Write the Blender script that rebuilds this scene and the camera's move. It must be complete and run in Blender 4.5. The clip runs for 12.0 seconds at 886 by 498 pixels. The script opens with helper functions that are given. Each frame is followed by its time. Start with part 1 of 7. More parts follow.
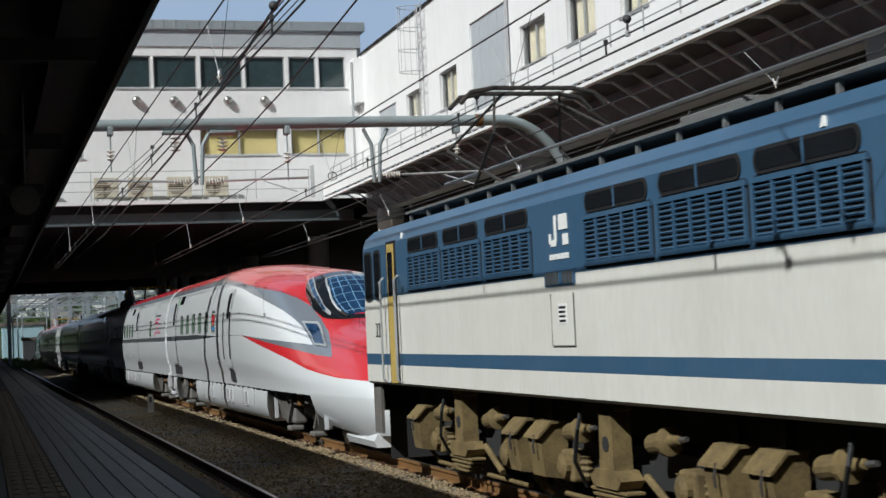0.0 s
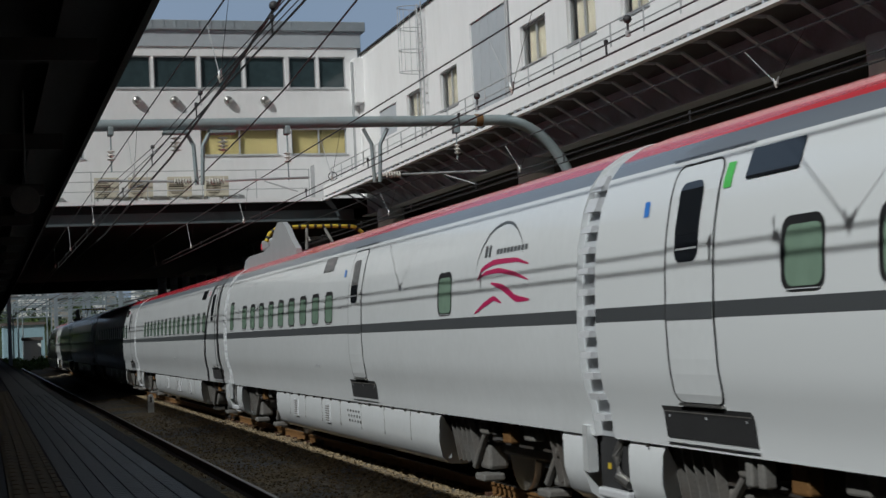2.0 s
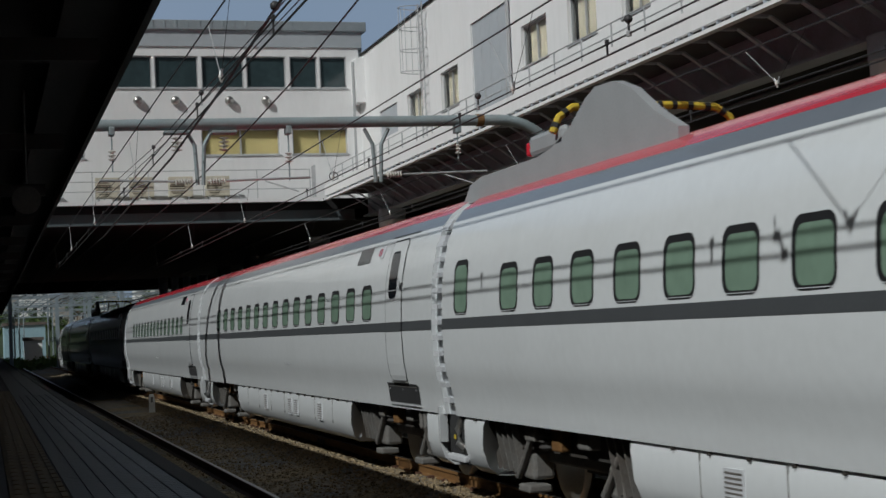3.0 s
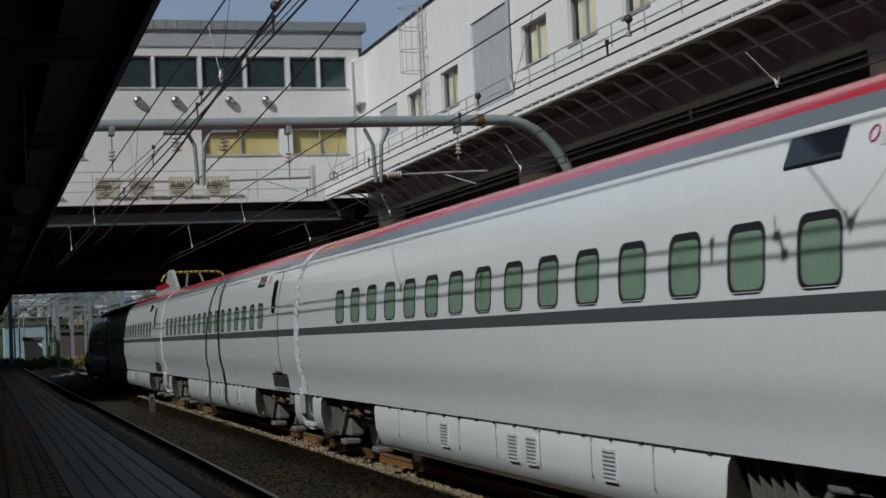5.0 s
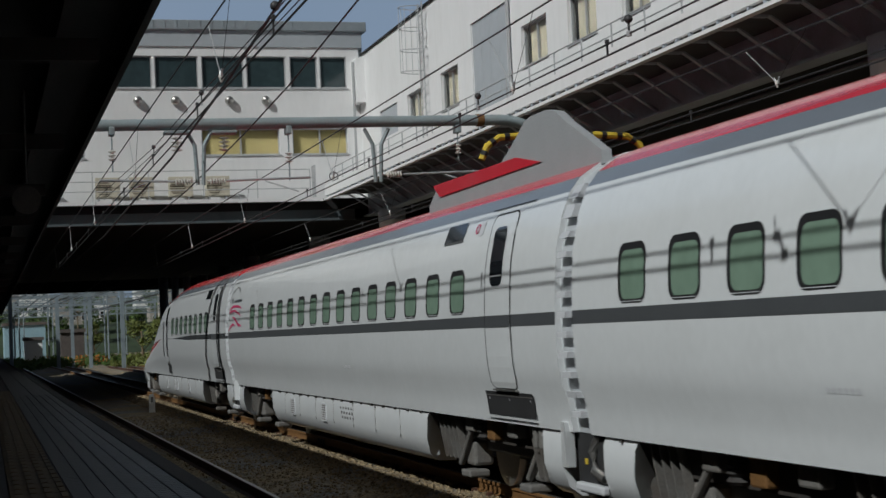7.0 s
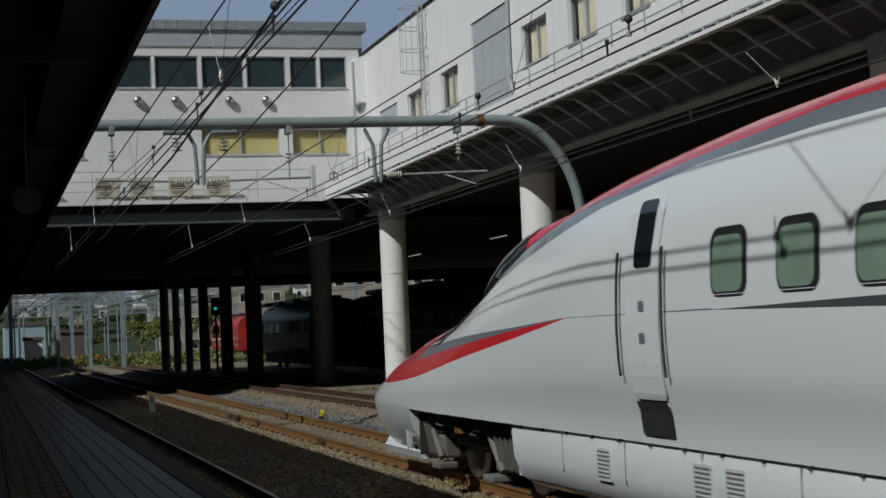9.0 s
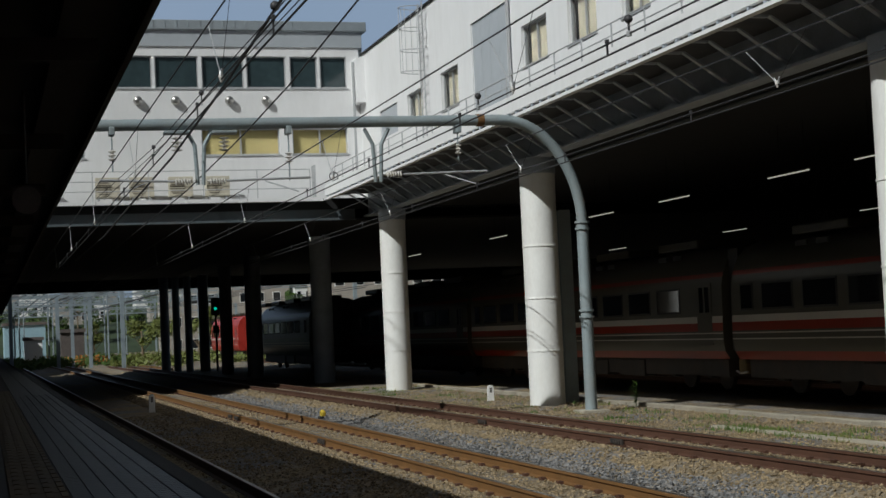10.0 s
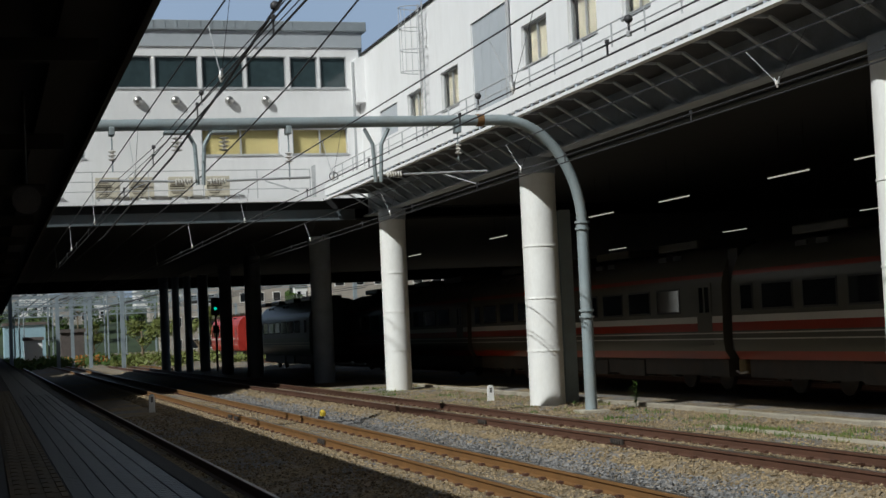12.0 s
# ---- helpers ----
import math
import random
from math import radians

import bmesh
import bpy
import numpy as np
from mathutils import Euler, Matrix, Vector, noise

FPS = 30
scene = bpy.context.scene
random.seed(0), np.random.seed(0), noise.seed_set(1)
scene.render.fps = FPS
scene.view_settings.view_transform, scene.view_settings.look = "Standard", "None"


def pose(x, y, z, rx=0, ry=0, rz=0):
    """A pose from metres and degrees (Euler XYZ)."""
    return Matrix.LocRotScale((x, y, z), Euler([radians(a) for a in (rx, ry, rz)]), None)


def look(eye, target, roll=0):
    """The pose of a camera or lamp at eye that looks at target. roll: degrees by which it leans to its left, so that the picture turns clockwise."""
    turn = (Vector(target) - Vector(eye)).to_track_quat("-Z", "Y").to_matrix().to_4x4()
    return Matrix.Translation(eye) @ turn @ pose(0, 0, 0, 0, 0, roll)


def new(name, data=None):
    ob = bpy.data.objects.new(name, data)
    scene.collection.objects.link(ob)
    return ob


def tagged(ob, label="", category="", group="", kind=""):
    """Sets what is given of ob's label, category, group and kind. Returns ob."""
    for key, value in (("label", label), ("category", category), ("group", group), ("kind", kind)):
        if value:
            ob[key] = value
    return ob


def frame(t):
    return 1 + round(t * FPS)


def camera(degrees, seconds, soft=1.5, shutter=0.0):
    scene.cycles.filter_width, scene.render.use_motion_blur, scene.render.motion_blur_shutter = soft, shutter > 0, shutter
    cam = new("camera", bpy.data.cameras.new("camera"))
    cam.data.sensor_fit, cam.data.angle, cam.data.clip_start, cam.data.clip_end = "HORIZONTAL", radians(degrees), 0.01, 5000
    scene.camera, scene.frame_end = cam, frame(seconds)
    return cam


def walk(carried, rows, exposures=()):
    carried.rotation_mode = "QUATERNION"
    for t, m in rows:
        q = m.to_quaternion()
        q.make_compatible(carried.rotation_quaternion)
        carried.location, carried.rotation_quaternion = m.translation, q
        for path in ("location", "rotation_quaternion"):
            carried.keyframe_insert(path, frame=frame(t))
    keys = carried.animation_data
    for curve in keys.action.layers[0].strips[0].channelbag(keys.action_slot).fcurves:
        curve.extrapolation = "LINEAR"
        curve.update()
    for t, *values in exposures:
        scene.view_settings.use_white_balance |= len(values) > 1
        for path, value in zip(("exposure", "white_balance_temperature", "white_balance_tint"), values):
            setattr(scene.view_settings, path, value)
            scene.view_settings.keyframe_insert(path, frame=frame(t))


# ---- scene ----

# ---- camera ----
XC, X3, X1 = 6.39, 10.30, 2.62          # centre lines of the three near tracks
EYE = (0.0, 0.0, 1.87)
YAW, TILT, ROLL = 16.746, 2.940, -2.627


def aim(yaw):
    a, b = radians(yaw), radians(TILT)
    return look(EYE, (EYE[0] + math.sin(a) * math.cos(b), EYE[1] + math.cos(a) * math.cos(b), EYE[2] + math.sin(b)), ROLL)


cam = camera(32.2145, 12.0, soft=1.5, shutter=0.06)
walk(cam, [(0.0, aim(YAW + 0.05)), (1.5, aim(YAW + 0.04)), (2.5, aim(YAW + 0.035)), (3.1, aim(YAW)), (6.0, aim(YAW)), (12.0, aim(YAW))],
     exposures=[(t, e, 6100, 5) for t, e in ((0.0, 0.10), (1.0, -0.18), (2.0, -0.55), (3.0, -0.66), (9.0, -0.66), (9.6, -0.60), (10.4, -0.22), (12.0, -0.12))])

# ---- light ----
SUN_WAY = Vector((0.97, 0.55, -1.0)).normalized()
world = bpy.data.worlds.new("sky")
scene.world = world
world.use_nodes = True
wn = world.node_tree.nodes
sky = wn.new("ShaderNodeTexSky")
sky.sky_type, sky.sun_disc = "NISHITA", False
sky.sun_elevation = math.asin(-SUN_WAY.z)
sky.sun_rotation = math.atan2(-SUN_WAY.x, -SUN_WAY.y)
sky.air_density, sky.dust_density = 1.2, 4.5
world.node_tree.links.new(sky.outputs[0], wn["Background"].inputs[0])
wn["Background"].inputs[1].default_value = 0.022
sun = new("sun", bpy.data.lights.new("sun", "SUN"))
sun.data.energy, sun.data.angle, sun.data.color = 4.3, radians(0.6), (1.0, 0.97, 0.93)
sun.matrix_world = look((0, 0, 60), Vector((0, 0, 60)) + SUN_WAY)

# ---- materials ----
MATS = {}


def mat(name, col, rough=0.5, metal=0.0, var=0.12, scale=3.0, fine=40.0, bump=0.0, bscale=60.0, dirt=None, dirt_amt=0.0, dirt_scale=1.2, rand=0.0, coat=0.0, spec=0.5, stretch=(1, 1, 1)):
    """A surface with colour variation at two scales, optional dirt patches, relief and a per-piece shift."""
    if name in MATS:
        return MATS[name]
    m = bpy.data.materials.new(name)
    m.use_nodes = True
    n, l = m.node_tree.nodes, m.node_tree.links
    b = n["Principled BSDF"]
    b.inputs["Roughness"].default_value, b.inputs["Metallic"].default_value = rough, metal
    b.inputs["Coat Weight"].default_value = coat
    b.inputs["Specular IOR Level"].default_value = spec
    tc = n.new("ShaderNodeTexCoord")
    mp = n.new("ShaderNodeMapping")
    mp.inputs["Scale"].default_value = stretch
    l.new(tc.outputs["Object"], mp.inputs[0])
    t1, t2 = n.new("ShaderNodeTexNoise"), n.new("ShaderNodeTexNoise")
    t1.inputs["Scale"].default_value, t2.inputs["Scale"].default_value = scale, fine
    t1.inputs["Detail"].default_value, t2.inputs["Detail"].default_value = 5.0, 3.0
    for t in (t1, t2):
        l.new(mp.outputs[0], t.inputs["Vector"])
    add = n.new("ShaderNodeMath")
    add.operation = "ADD"
    l.new(t1.outputs["Fac"], add.inputs[0])
    l.new(t2.outputs["Fac"], add.inputs[1])
    mr = n.new("ShaderNodeMapRange")
    mr.inputs["From Min"].default_value, mr.inputs["From Max"].default_value = 0.65, 1.35
    mr.inputs["To Min"].default_value, mr.inputs["To Max"].default_value = 1 - var, 1 + var
    l.new(add.outputs[0], mr.inputs["Value"])
    val = mr.outputs[0]
    if rand:
        oi = n.new("ShaderNodeObjectInfo")
        r2 = n.new("ShaderNodeMapRange")
        r2.inputs["To Min"].default_value, r2.inputs["To Max"].default_value = 1 - rand, 1 + rand
        l.new(oi.outputs["Random"], r2.inputs["Value"])
        mu = n.new("ShaderNodeMath")
        mu.operation = "MULTIPLY"
        l.new(val, mu.inputs[0])
        l.new(r2.outputs[0], mu.inputs[1])
        val = mu.outputs[0]
    sc = n.new("ShaderNodeVectorMath")
    sc.operation = "SCALE"
    sc.inputs[0].default_value = col
    l.new(val, sc.inputs["Scale"])
    out = sc.outputs[0]
    if dirt:
        t3 = n.new("ShaderNodeTexNoise")
        t3.inputs["Scale"].default_value, t3.inputs["Detail"].default_value, t3.inputs["Roughness"].default_value = dirt_scale, 8.0, 0.7
        l.new(mp.outputs[0], t3.inputs["Vector"])
        r3 = n.new("ShaderNodeMapRange")
        r3.inputs["From Min"].default_value, r3.inputs["From Max"].default_value = 0.45, 0.75
        r3.inputs["To Max"].default_value = dirt_amt
        l.new(t3.outputs["Fac"], r3.inputs["Value"])
        mx = n.new("ShaderNodeMix")
        mx.data_type = "RGBA"
        l.new(r3.outputs[0], mx.inputs["Factor"])
        l.new(out, mx.inputs[6])
        mx.inputs[7].default_value = (*dirt, 1)
        out = mx.outputs[2]
    l.new(out, b.inputs["Base Color"])
    if bump:
        t4 = n.new("ShaderNodeTexNoise")
        t4.inputs["Scale"].default_value, t4.inputs["Detail"].default_value = bscale, 4.0
        l.new(mp.outputs[0], t4.inputs["Vector"])
        bp = n.new("ShaderNodeBump")
        bp.inputs["Strength"].default_value, bp.inputs["Distance"].default_value = bump, 0.02
        l.new(t4.outputs["Fac"], bp.inputs["Height"])
        l.new(bp.outputs[0], b.inputs["Normal"])
    MATS[name] = m
    return m


def glow(name, col, power):
    m = bpy.data.materials.new(name)
    m.use_nodes = True
    b = m.node_tree.nodes["Principled BSDF"]
    b.inputs["Base Color"].default_value = (*col, 1)
    b.inputs["Emission Color"].default_value, b.inputs["Emission Strength"].default_value = (*col, 1), power
    return m


TRAIN_WHITE = mat("train_white", (0.70, 0.72, 0.73), 0.24, var=0.03, scale=0.8, fine=9, coat=0.4, dirt=(0.5, 0.5, 0.48), dirt_amt=0.12)
TRAIN_RED = mat("train_red", (0.60, 0.025, 0.045), 0.25, var=0.06, coat=0.5)
DARK_RED = mat("dark_red_paint", (0.12, 0.02, 0.02), 0.5, var=0.15)
TRAIN_GREY = mat("train_grey", (0.17, 0.19, 0.22), 0.3, var=0.05, coat=0.3)
TRAIN_STRIPE = mat("train_stripe", (0.075, 0.08, 0.085), 0.35, var=0.08)
SHIELD_GREY = mat("shield_grey", (0.34, 0.35, 0.36), 0.45, var=0.08)
SLEEVE = mat("sleeve_grey", (0.46, 0.48, 0.50), 0.4, var=0.05, coat=0.1)
TRAIN_SILVER = mat("train_silver", (0.55, 0.56, 0.58), 0.35, var=0.06)
GLASS_GREEN = mat("tinted_glass", (0.20, 0.29, 0.22), 0.06, var=0.12, scale=1.5, fine=5, spec=0.7)
GLASS_DARK = mat("dark_glass", (0.012, 0.014, 0.017), 0.05, var=0.2, spec=0.7)
GLASS_TEAL = mat("building_glass", (0.035, 0.055, 0.06), 0.09, var=0.25, scale=0.6, fine=3, spec=0.8)
LAMP_RIM = mat("lamp_rim_grey", (0.33, 0.34, 0.35), 0.35, var=0.06)
GLASS_BLUE = mat("windscreen_glass", (0.014, 0.042, 0.10), 0.08, var=0.5, scale=2.5, fine=7, spec=0.7)
RUBBER = mat("black_rubber", (0.014, 0.014, 0.015), 0.6, var=0.2)
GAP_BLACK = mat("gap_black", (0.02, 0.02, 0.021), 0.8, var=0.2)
ROPE_BLUE = mat("pale_blue_rope", (0.20, 0.38, 0.58), 0.7, var=0.1)
UNDER_GREY = mat("underframe_grey", (0.16, 0.155, 0.145), 0.6, var=0.25, dirt=(0.1, 0.06, 0.035), dirt_amt=0.5)
UNDER_DARK = mat("underframe_dark", (0.035, 0.032, 0.03), 0.7, var=0.3, dirt=(0.08, 0.05, 0.03), dirt_amt=0.5)
STEEL = mat("bare_steel", (0.45, 0.44, 0.42), 0.35, 0.9, var=0.15)
LOCO_BLUE = mat("loco_blue", (0.045, 0.105, 0.185), 0.38, var=0.10, scale=1.2, fine=14, coat=0.15, dirt=(0.09, 0.13, 0.18), dirt_amt=0.35)
LOCO_CREAM = mat("loco_cream", (0.68, 0.67, 0.62), 0.45, var=0.06, scale=1.0, fine=16, dirt=(0.50, 0.47, 0.41), dirt_amt=0.35, stretch=(1, 1, 0.35))
LOCO_YELLOW = mat("door_yellow", (0.50, 0.36, 0.10), 0.5, var=0.1, dirt=(0.3, 0.2, 0.08), dirt_amt=0.4)
LOCO_MUD = mat("bogie_khaki", (0.165, 0.118, 0.048), 0.75, var=0.3, scale=4, fine=40, dirt=(0.03, 0.02, 0.012), dirt_amt=0.7, dirt_scale=3.5, bump=0.12)
LOCO_ROOF = mat("loco_roof_grey", (0.13, 0.135, 0.135), 0.7, var=0.2, dirt=(0.09, 0.06, 0.04), dirt_amt=0.6)
PAINT_WHITE = mat("marking_white", (0.8, 0.8, 0.78), 0.5, var=0.05)
RED_MARK = mat("marking_crimson", (0.45, 0.02, 0.10), 0.4, var=0.05)
GREEN_MARK = mat("marking_green", (0.10, 0.50, 0.10), 0.4, var=0.05)
BLUE_MARK = mat("marking_blue", (0.05, 0.20, 0.6), 0.4, var=0.05)
YELLOW_ROPE = mat("yellow_cover", (0.55, 0.40, 0.03), 0.7, var=0.15)
WALL_WHITE = mat("wall_white_panel", (0.80, 0.80, 0.80), 0.55, var=0.035, scale=0.5, fine=6, dirt=(0.58, 0.57, 0.54), dirt_amt=0.22, dirt_scale=0.9, stretch=(1, 1, 0.3))
WALL_GREY = mat("eaves_grey", (0.42, 0.45, 0.48), 0.5, var=0.06)
ROOF_SHEET = mat("roof_sheet", (0.36, 0.40, 0.43), 0.45, 0.3, var=0.1)
DECK_STEEL = mat("deck_steel_grey", (0.42, 0.47, 0.53), 0.5, var=0.15, scale=1.5, dirt=(0.16, 0.15, 0.14), dirt_amt=0.35, bump=0.05)
# Darker than the ribs: the shade on the slab's underside is in this colour.
DECK_SOFFIT = mat("deck_soffit_shade_grey", (0.085, 0.088, 0.095), 0.7, var=0.2)
GIRDER = mat("girder_blue_grey", (0.085, 0.105, 0.115), 0.6, var=0.2, scale=1.2, dirt=(0.09, 0.05, 0.035), dirt_amt=0.5)
# Almost black, so the colour itself carries the shade below the decks.
DECK_SHADE = mat("deck_underside_shade", (0.010, 0.010, 0.011), 0.9, var=0.3, scale=1.5)
COLUMN_WHITE = mat("column_white_paint", (0.80, 0.80, 0.77), 0.5, var=0.05, scale=1.3, fine=20, dirt=(0.50, 0.45, 0.36), dirt_amt=0.35, stretch=(1, 1, 0.4))
GANTRY = mat("gantry_grey_green", (0.27, 0.32, 0.335), 0.5, 0.15, var=0.14, scale=2, dirt=(0.22, 0.17, 0.11), dirt_amt=0.35)
WIRE = mat("wire_dark", (0.035, 0.035, 0.037), 0.6, var=0.2)
PORCELAIN = mat("porcelain", (0.62, 0.60, 0.56), 0.25, var=0.1, dirt=(0.3, 0.25, 0.2), dirt_amt=0.4)
GALV = mat("galvanised_steel", (0.46, 0.47, 0.48), 0.45, 0.4, var=0.12)
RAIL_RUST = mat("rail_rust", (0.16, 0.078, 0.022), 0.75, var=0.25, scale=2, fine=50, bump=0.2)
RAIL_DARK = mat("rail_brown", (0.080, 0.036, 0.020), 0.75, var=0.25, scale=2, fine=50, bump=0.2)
RAIL_TOP = mat("rail_head_steel", (0.30, 0.27, 0.24), 0.32, 0.85, var=0.2)
SLEEPER = mat("sleeper_timber", (0.19, 0.145, 0.09), 0.85, var=0.3, scale=3, fine=50, rand=0.25, bump=0.4, stretch=(0.3, 2, 1))
# Platform base colours lowered to hold the canopy's shade; the dirt is separate.
PLAT_TILE = mat("platform_tile_shaded", (0.060, 0.061, 0.061), 0.5, var=0.14, scale=3, fine=40, rand=0.14, dirt=(0.07, 0.065, 0.06), dirt_amt=0.6)
PLAT_BASE = mat("platform_concrete_shaded", (0.04, 0.039, 0.037), 0.85, var=0.2, bump=0.2)
TACTILE = mat("tactile_yellow_shaded", (0.11, 0.073, 0.026), 0.7, var=0.18, rand=0.15, dirt=(0.05, 0.04, 0.025), dirt_amt=0.5)
# The canopy's shade is put into this near-black colour.
CANOPY_DARK = mat("canopy_shade_dark", (0.013, 0.012, 0.011), 0.8, var=0.3, scale=1.5)
CONCRETE = mat("kerb_concrete", (0.40, 0.365, 0.29), 0.85, var=0.18, scale=2, fine=35, dirt=(0.2, 0.17, 0.12), dirt_amt=0.5, bump=0.3)
CURTAIN_YEL = mat("yellow_blind", (0.52, 0.43, 0.19), 0.8, var=0.08)
CURTAIN = mat("cream_curtain", (0.55, 0.50, 0.38), 0.8, var=0.1, scale=1, fine=12, stretch=(6, 6, 0.5))
# Express livery toned down: the dimness under the deck is in these colours.
EXP_GREY = mat("express_warm_grey_shaded", (0.066, 0.062, 0.047), 0.3, var=0.06, spec=0.25)
EXP_RED = mat("express_vermilion_shaded", (0.21, 0.019, 0.006), 0.3, var=0.06, spec=0.25)
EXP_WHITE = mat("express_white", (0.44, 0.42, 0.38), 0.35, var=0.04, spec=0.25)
FAN_BROWN = mat("fan_brown", (0.20, 0.175, 0.13), 0.6, var=0.15)
AC_CASE = mat("ac_cream_case", (0.52, 0.48, 0.38), 0.5, var=0.08)
LEAF = mat("leaf_green", (0.07, 0.125, 0.022), 0.7, var=0.4, scale=6, fine=60)
LEAF_DRY = mat("leaf_dry", (0.15, 0.175, 0.04), 0.7, var=0.35, scale=6, fine=60)
LEAF_ORANGE = mat("flower_orange", (0.45, 0.17, 0.03), 0.7, var=0.4, scale=6)
STONE_GREY = mat("ballast_grey_stone", (0.23, 0.235, 0.25), 0.85, var=0.45, scale=9, fine=60)
STONE_TAN = mat("ballast_tan_stone", (0.33, 0.275, 0.195), 0.85, var=0.45, scale=9, fine=60)
TUBE = glow("tube_light", (1.0, 0.95, 0.78), 0.42)
SIGNAL_GREEN = glow("signal_green", (0.02, 0.9, 0.55), 0.6)


def ground_material():
    """Ballast and soil: tan and blue-grey stones in drifts, as relief and colour on a real sheet."""
    m = bpy.data.materials.new("ballast_ground")
    m.use_nodes = True
    n, l = m.node_tree.nodes, m.node_tree.links
    b = n["Principled BSDF"]
    b.inputs["Roughness"].default_value = 0.9
    tc = n.new("ShaderNodeTexCoord")
    vo = n.new("ShaderNodeTexVoronoi")
    vo.inputs["Scale"].default_value = 16.0
    big = n.new("ShaderNodeTexNoise")
    big.inputs["Scale"].default_value, big.inputs["Detail"].default_value = 0.55, 6.0
    fine = n.new("ShaderNodeTexNoise")
    fine.inputs["Scale"].default_value = 30.0
    for t in (vo, big, fine):
        l.new(tc.outputs["Object"], t.inputs["Vector"])
    ramp = n.new("ShaderNodeValToRGB")
    e = ramp.color_ramp.elements
    e[0].position, e[0].color = 0.42, (0.235, 0.178, 0.098, 1)
    e[1].position, e[1].color = 0.62, (0.165, 0.158, 0.15, 1)
    l.new(big.outputs["Fac"], ramp.inputs[0])
    sep = n.new("ShaderNodeSeparateColor")
    l.new(vo.outputs["Color"], sep.inputs[0])
    mr = n.new("ShaderNodeMapRange")
    mr.inputs["To Min"].default_value, mr.inputs["To Max"].default_value = 0.55, 1.4
    l.new(sep.outputs[0], mr.inputs["Value"])
    sc = n.new("ShaderNodeVectorMath")
    sc.operation = "SCALE"
    l.new(ramp.outputs[0], sc.inputs[0])
    l.new(mr.outputs[0], sc.inputs["Scale"])
    l.new(sc.outputs[0], b.inputs["Base Color"])
    bp = n.new("ShaderNodeBump")
    bp.inputs["Strength"].default_value, bp.inputs["Distance"].default_value = 0.9, 0.04
    l.new(vo.outputs["Distance"], bp.inputs["Height"])
    l.new(bp.outputs[0], b.inputs["Normal"])
    return m


GROUND = ground_material()


# ---- mesh helpers ----
def mesh_of(bm, name, *mats, smooth=False):
    me = bpy.data.meshes.new(name)
    bmesh.ops.recalc_face_normals(bm, faces=bm.faces)
    if smooth:
        for f in bm.faces:
            f.smooth = True
    bm.to_mesh(me)
    bm.free()
    for m in mats:
        me.materials.append(m)
    if smooth:
        me.set_sharp_from_angle(angle=radians(38))
    return me


def part(name, bm, material, parent, label="", smooth=False, kind=""):
    """One mesh object under a thing or part (poses in the thing's space)."""
    mats = material if isinstance(material, (tuple, list)) else (material,)
    ob = new(name, mesh_of(bm, name, *mats, smooth=smooth))
    ob.parent = parent
    return tagged(ob, label=label, kind=kind)


def share(name, me, parent, m=None):
    ob = new(name, me)
    ob.parent = parent
    if m is not None:
        ob.matrix_basis = m
    return ob


def thing(name, label, category, m=None, group="", kind=""):
    ob = new(name)
    ob.empty_display_size = 0.2
    if m is not None:
        ob.matrix_basis = m
    return tagged(ob, label, category, group, kind)


def single(name, bm, material, label, category="", group="", kind="", smooth=False, m=None):
    mats = material if isinstance(material, (tuple, list)) else (material,)
    ob = new(name, mesh_of(bm, name, *mats, smooth=smooth))
    if m is not None:
        ob.matrix_basis = m
    return tagged(ob, label, category, group, kind)


def box(bm, x0, x1, y0, y1, z0, z1, bev=0.0, mi=0):
    g = bmesh.ops.create_cube(bm, size=1.0, matrix=Matrix.Translation(((x0 + x1) / 2, (y0 + y1) / 2, (z0 + z1) / 2)) @ Matrix.Diagonal((abs(x1 - x0), abs(y1 - y0), abs(z1 - z0), 1)))
    vs = g["verts"]
    if bev:
        es = list({e for v in vs for e in v.link_edges})
        bmesh.ops.bevel(bm, geom=es, offset=bev, segments=2, affect="EDGES", profile=0.5)
    elif mi:
        for f in {f for v in vs for f in v.link_faces}:
            f.material_index = mi
    return bm


def B(x0, x1, y0, y1, z0, z1, bev=0.0):
    return box(bmesh.new(), x0, x1, y0, y1, z0, z1, bev)


def rod(bm, p, q, r, seg=8, r2=None, caps=True):
    p, q = Vector(p), Vector(q)
    d = q - p
    m = Matrix.Translation((p + q) / 2) @ d.to_track_quat("Z", "Y").to_matrix().to_4x4()
    bmesh.ops.create_cone(bm, cap_ends=caps, segments=seg, radius1=r, radius2=r if r2 is None else r2, depth=d.length, matrix=m)
    return bm


def R(p, q, r, seg=8, r2=None):
    return rod(bmesh.new(), p, q, r, seg, r2)


def tube_path(bm, pts, r, seg=8):
    """A tube along a bent path."""
    pts = [Vector(p) for p in pts]
    rings = []
    flat = max(p.y for p in pts) - min(p.y for p in pts) < 0.001
    up = Vector((0, 1, 0)) if flat else Vector((0, 0, 1))
    for i, p in enumerate(pts):
        d = (pts[min(i + 1, len(pts) - 1)] - pts[max(i - 1, 0)]).normalized()
        a = d.cross(up if abs(d.z) < 0.95 else Vector((0, 1, 0))).normalized()
        b = d.cross(a)
        rings.append([bm.verts.new(p + r * (math.cos(t) * a + math.sin(t) * b)) for t in [2 * math.pi * k / seg for k in range(seg)]])
    for A, C in zip(rings, rings[1:]):
        for k in range(seg):
            bm.faces.new((A[k], A[(k + 1) % seg], C[(k + 1) % seg], C[k]))
    bm.faces.new(rings[0])
    bm.faces.new(rings[-1][::-1])
    return bm


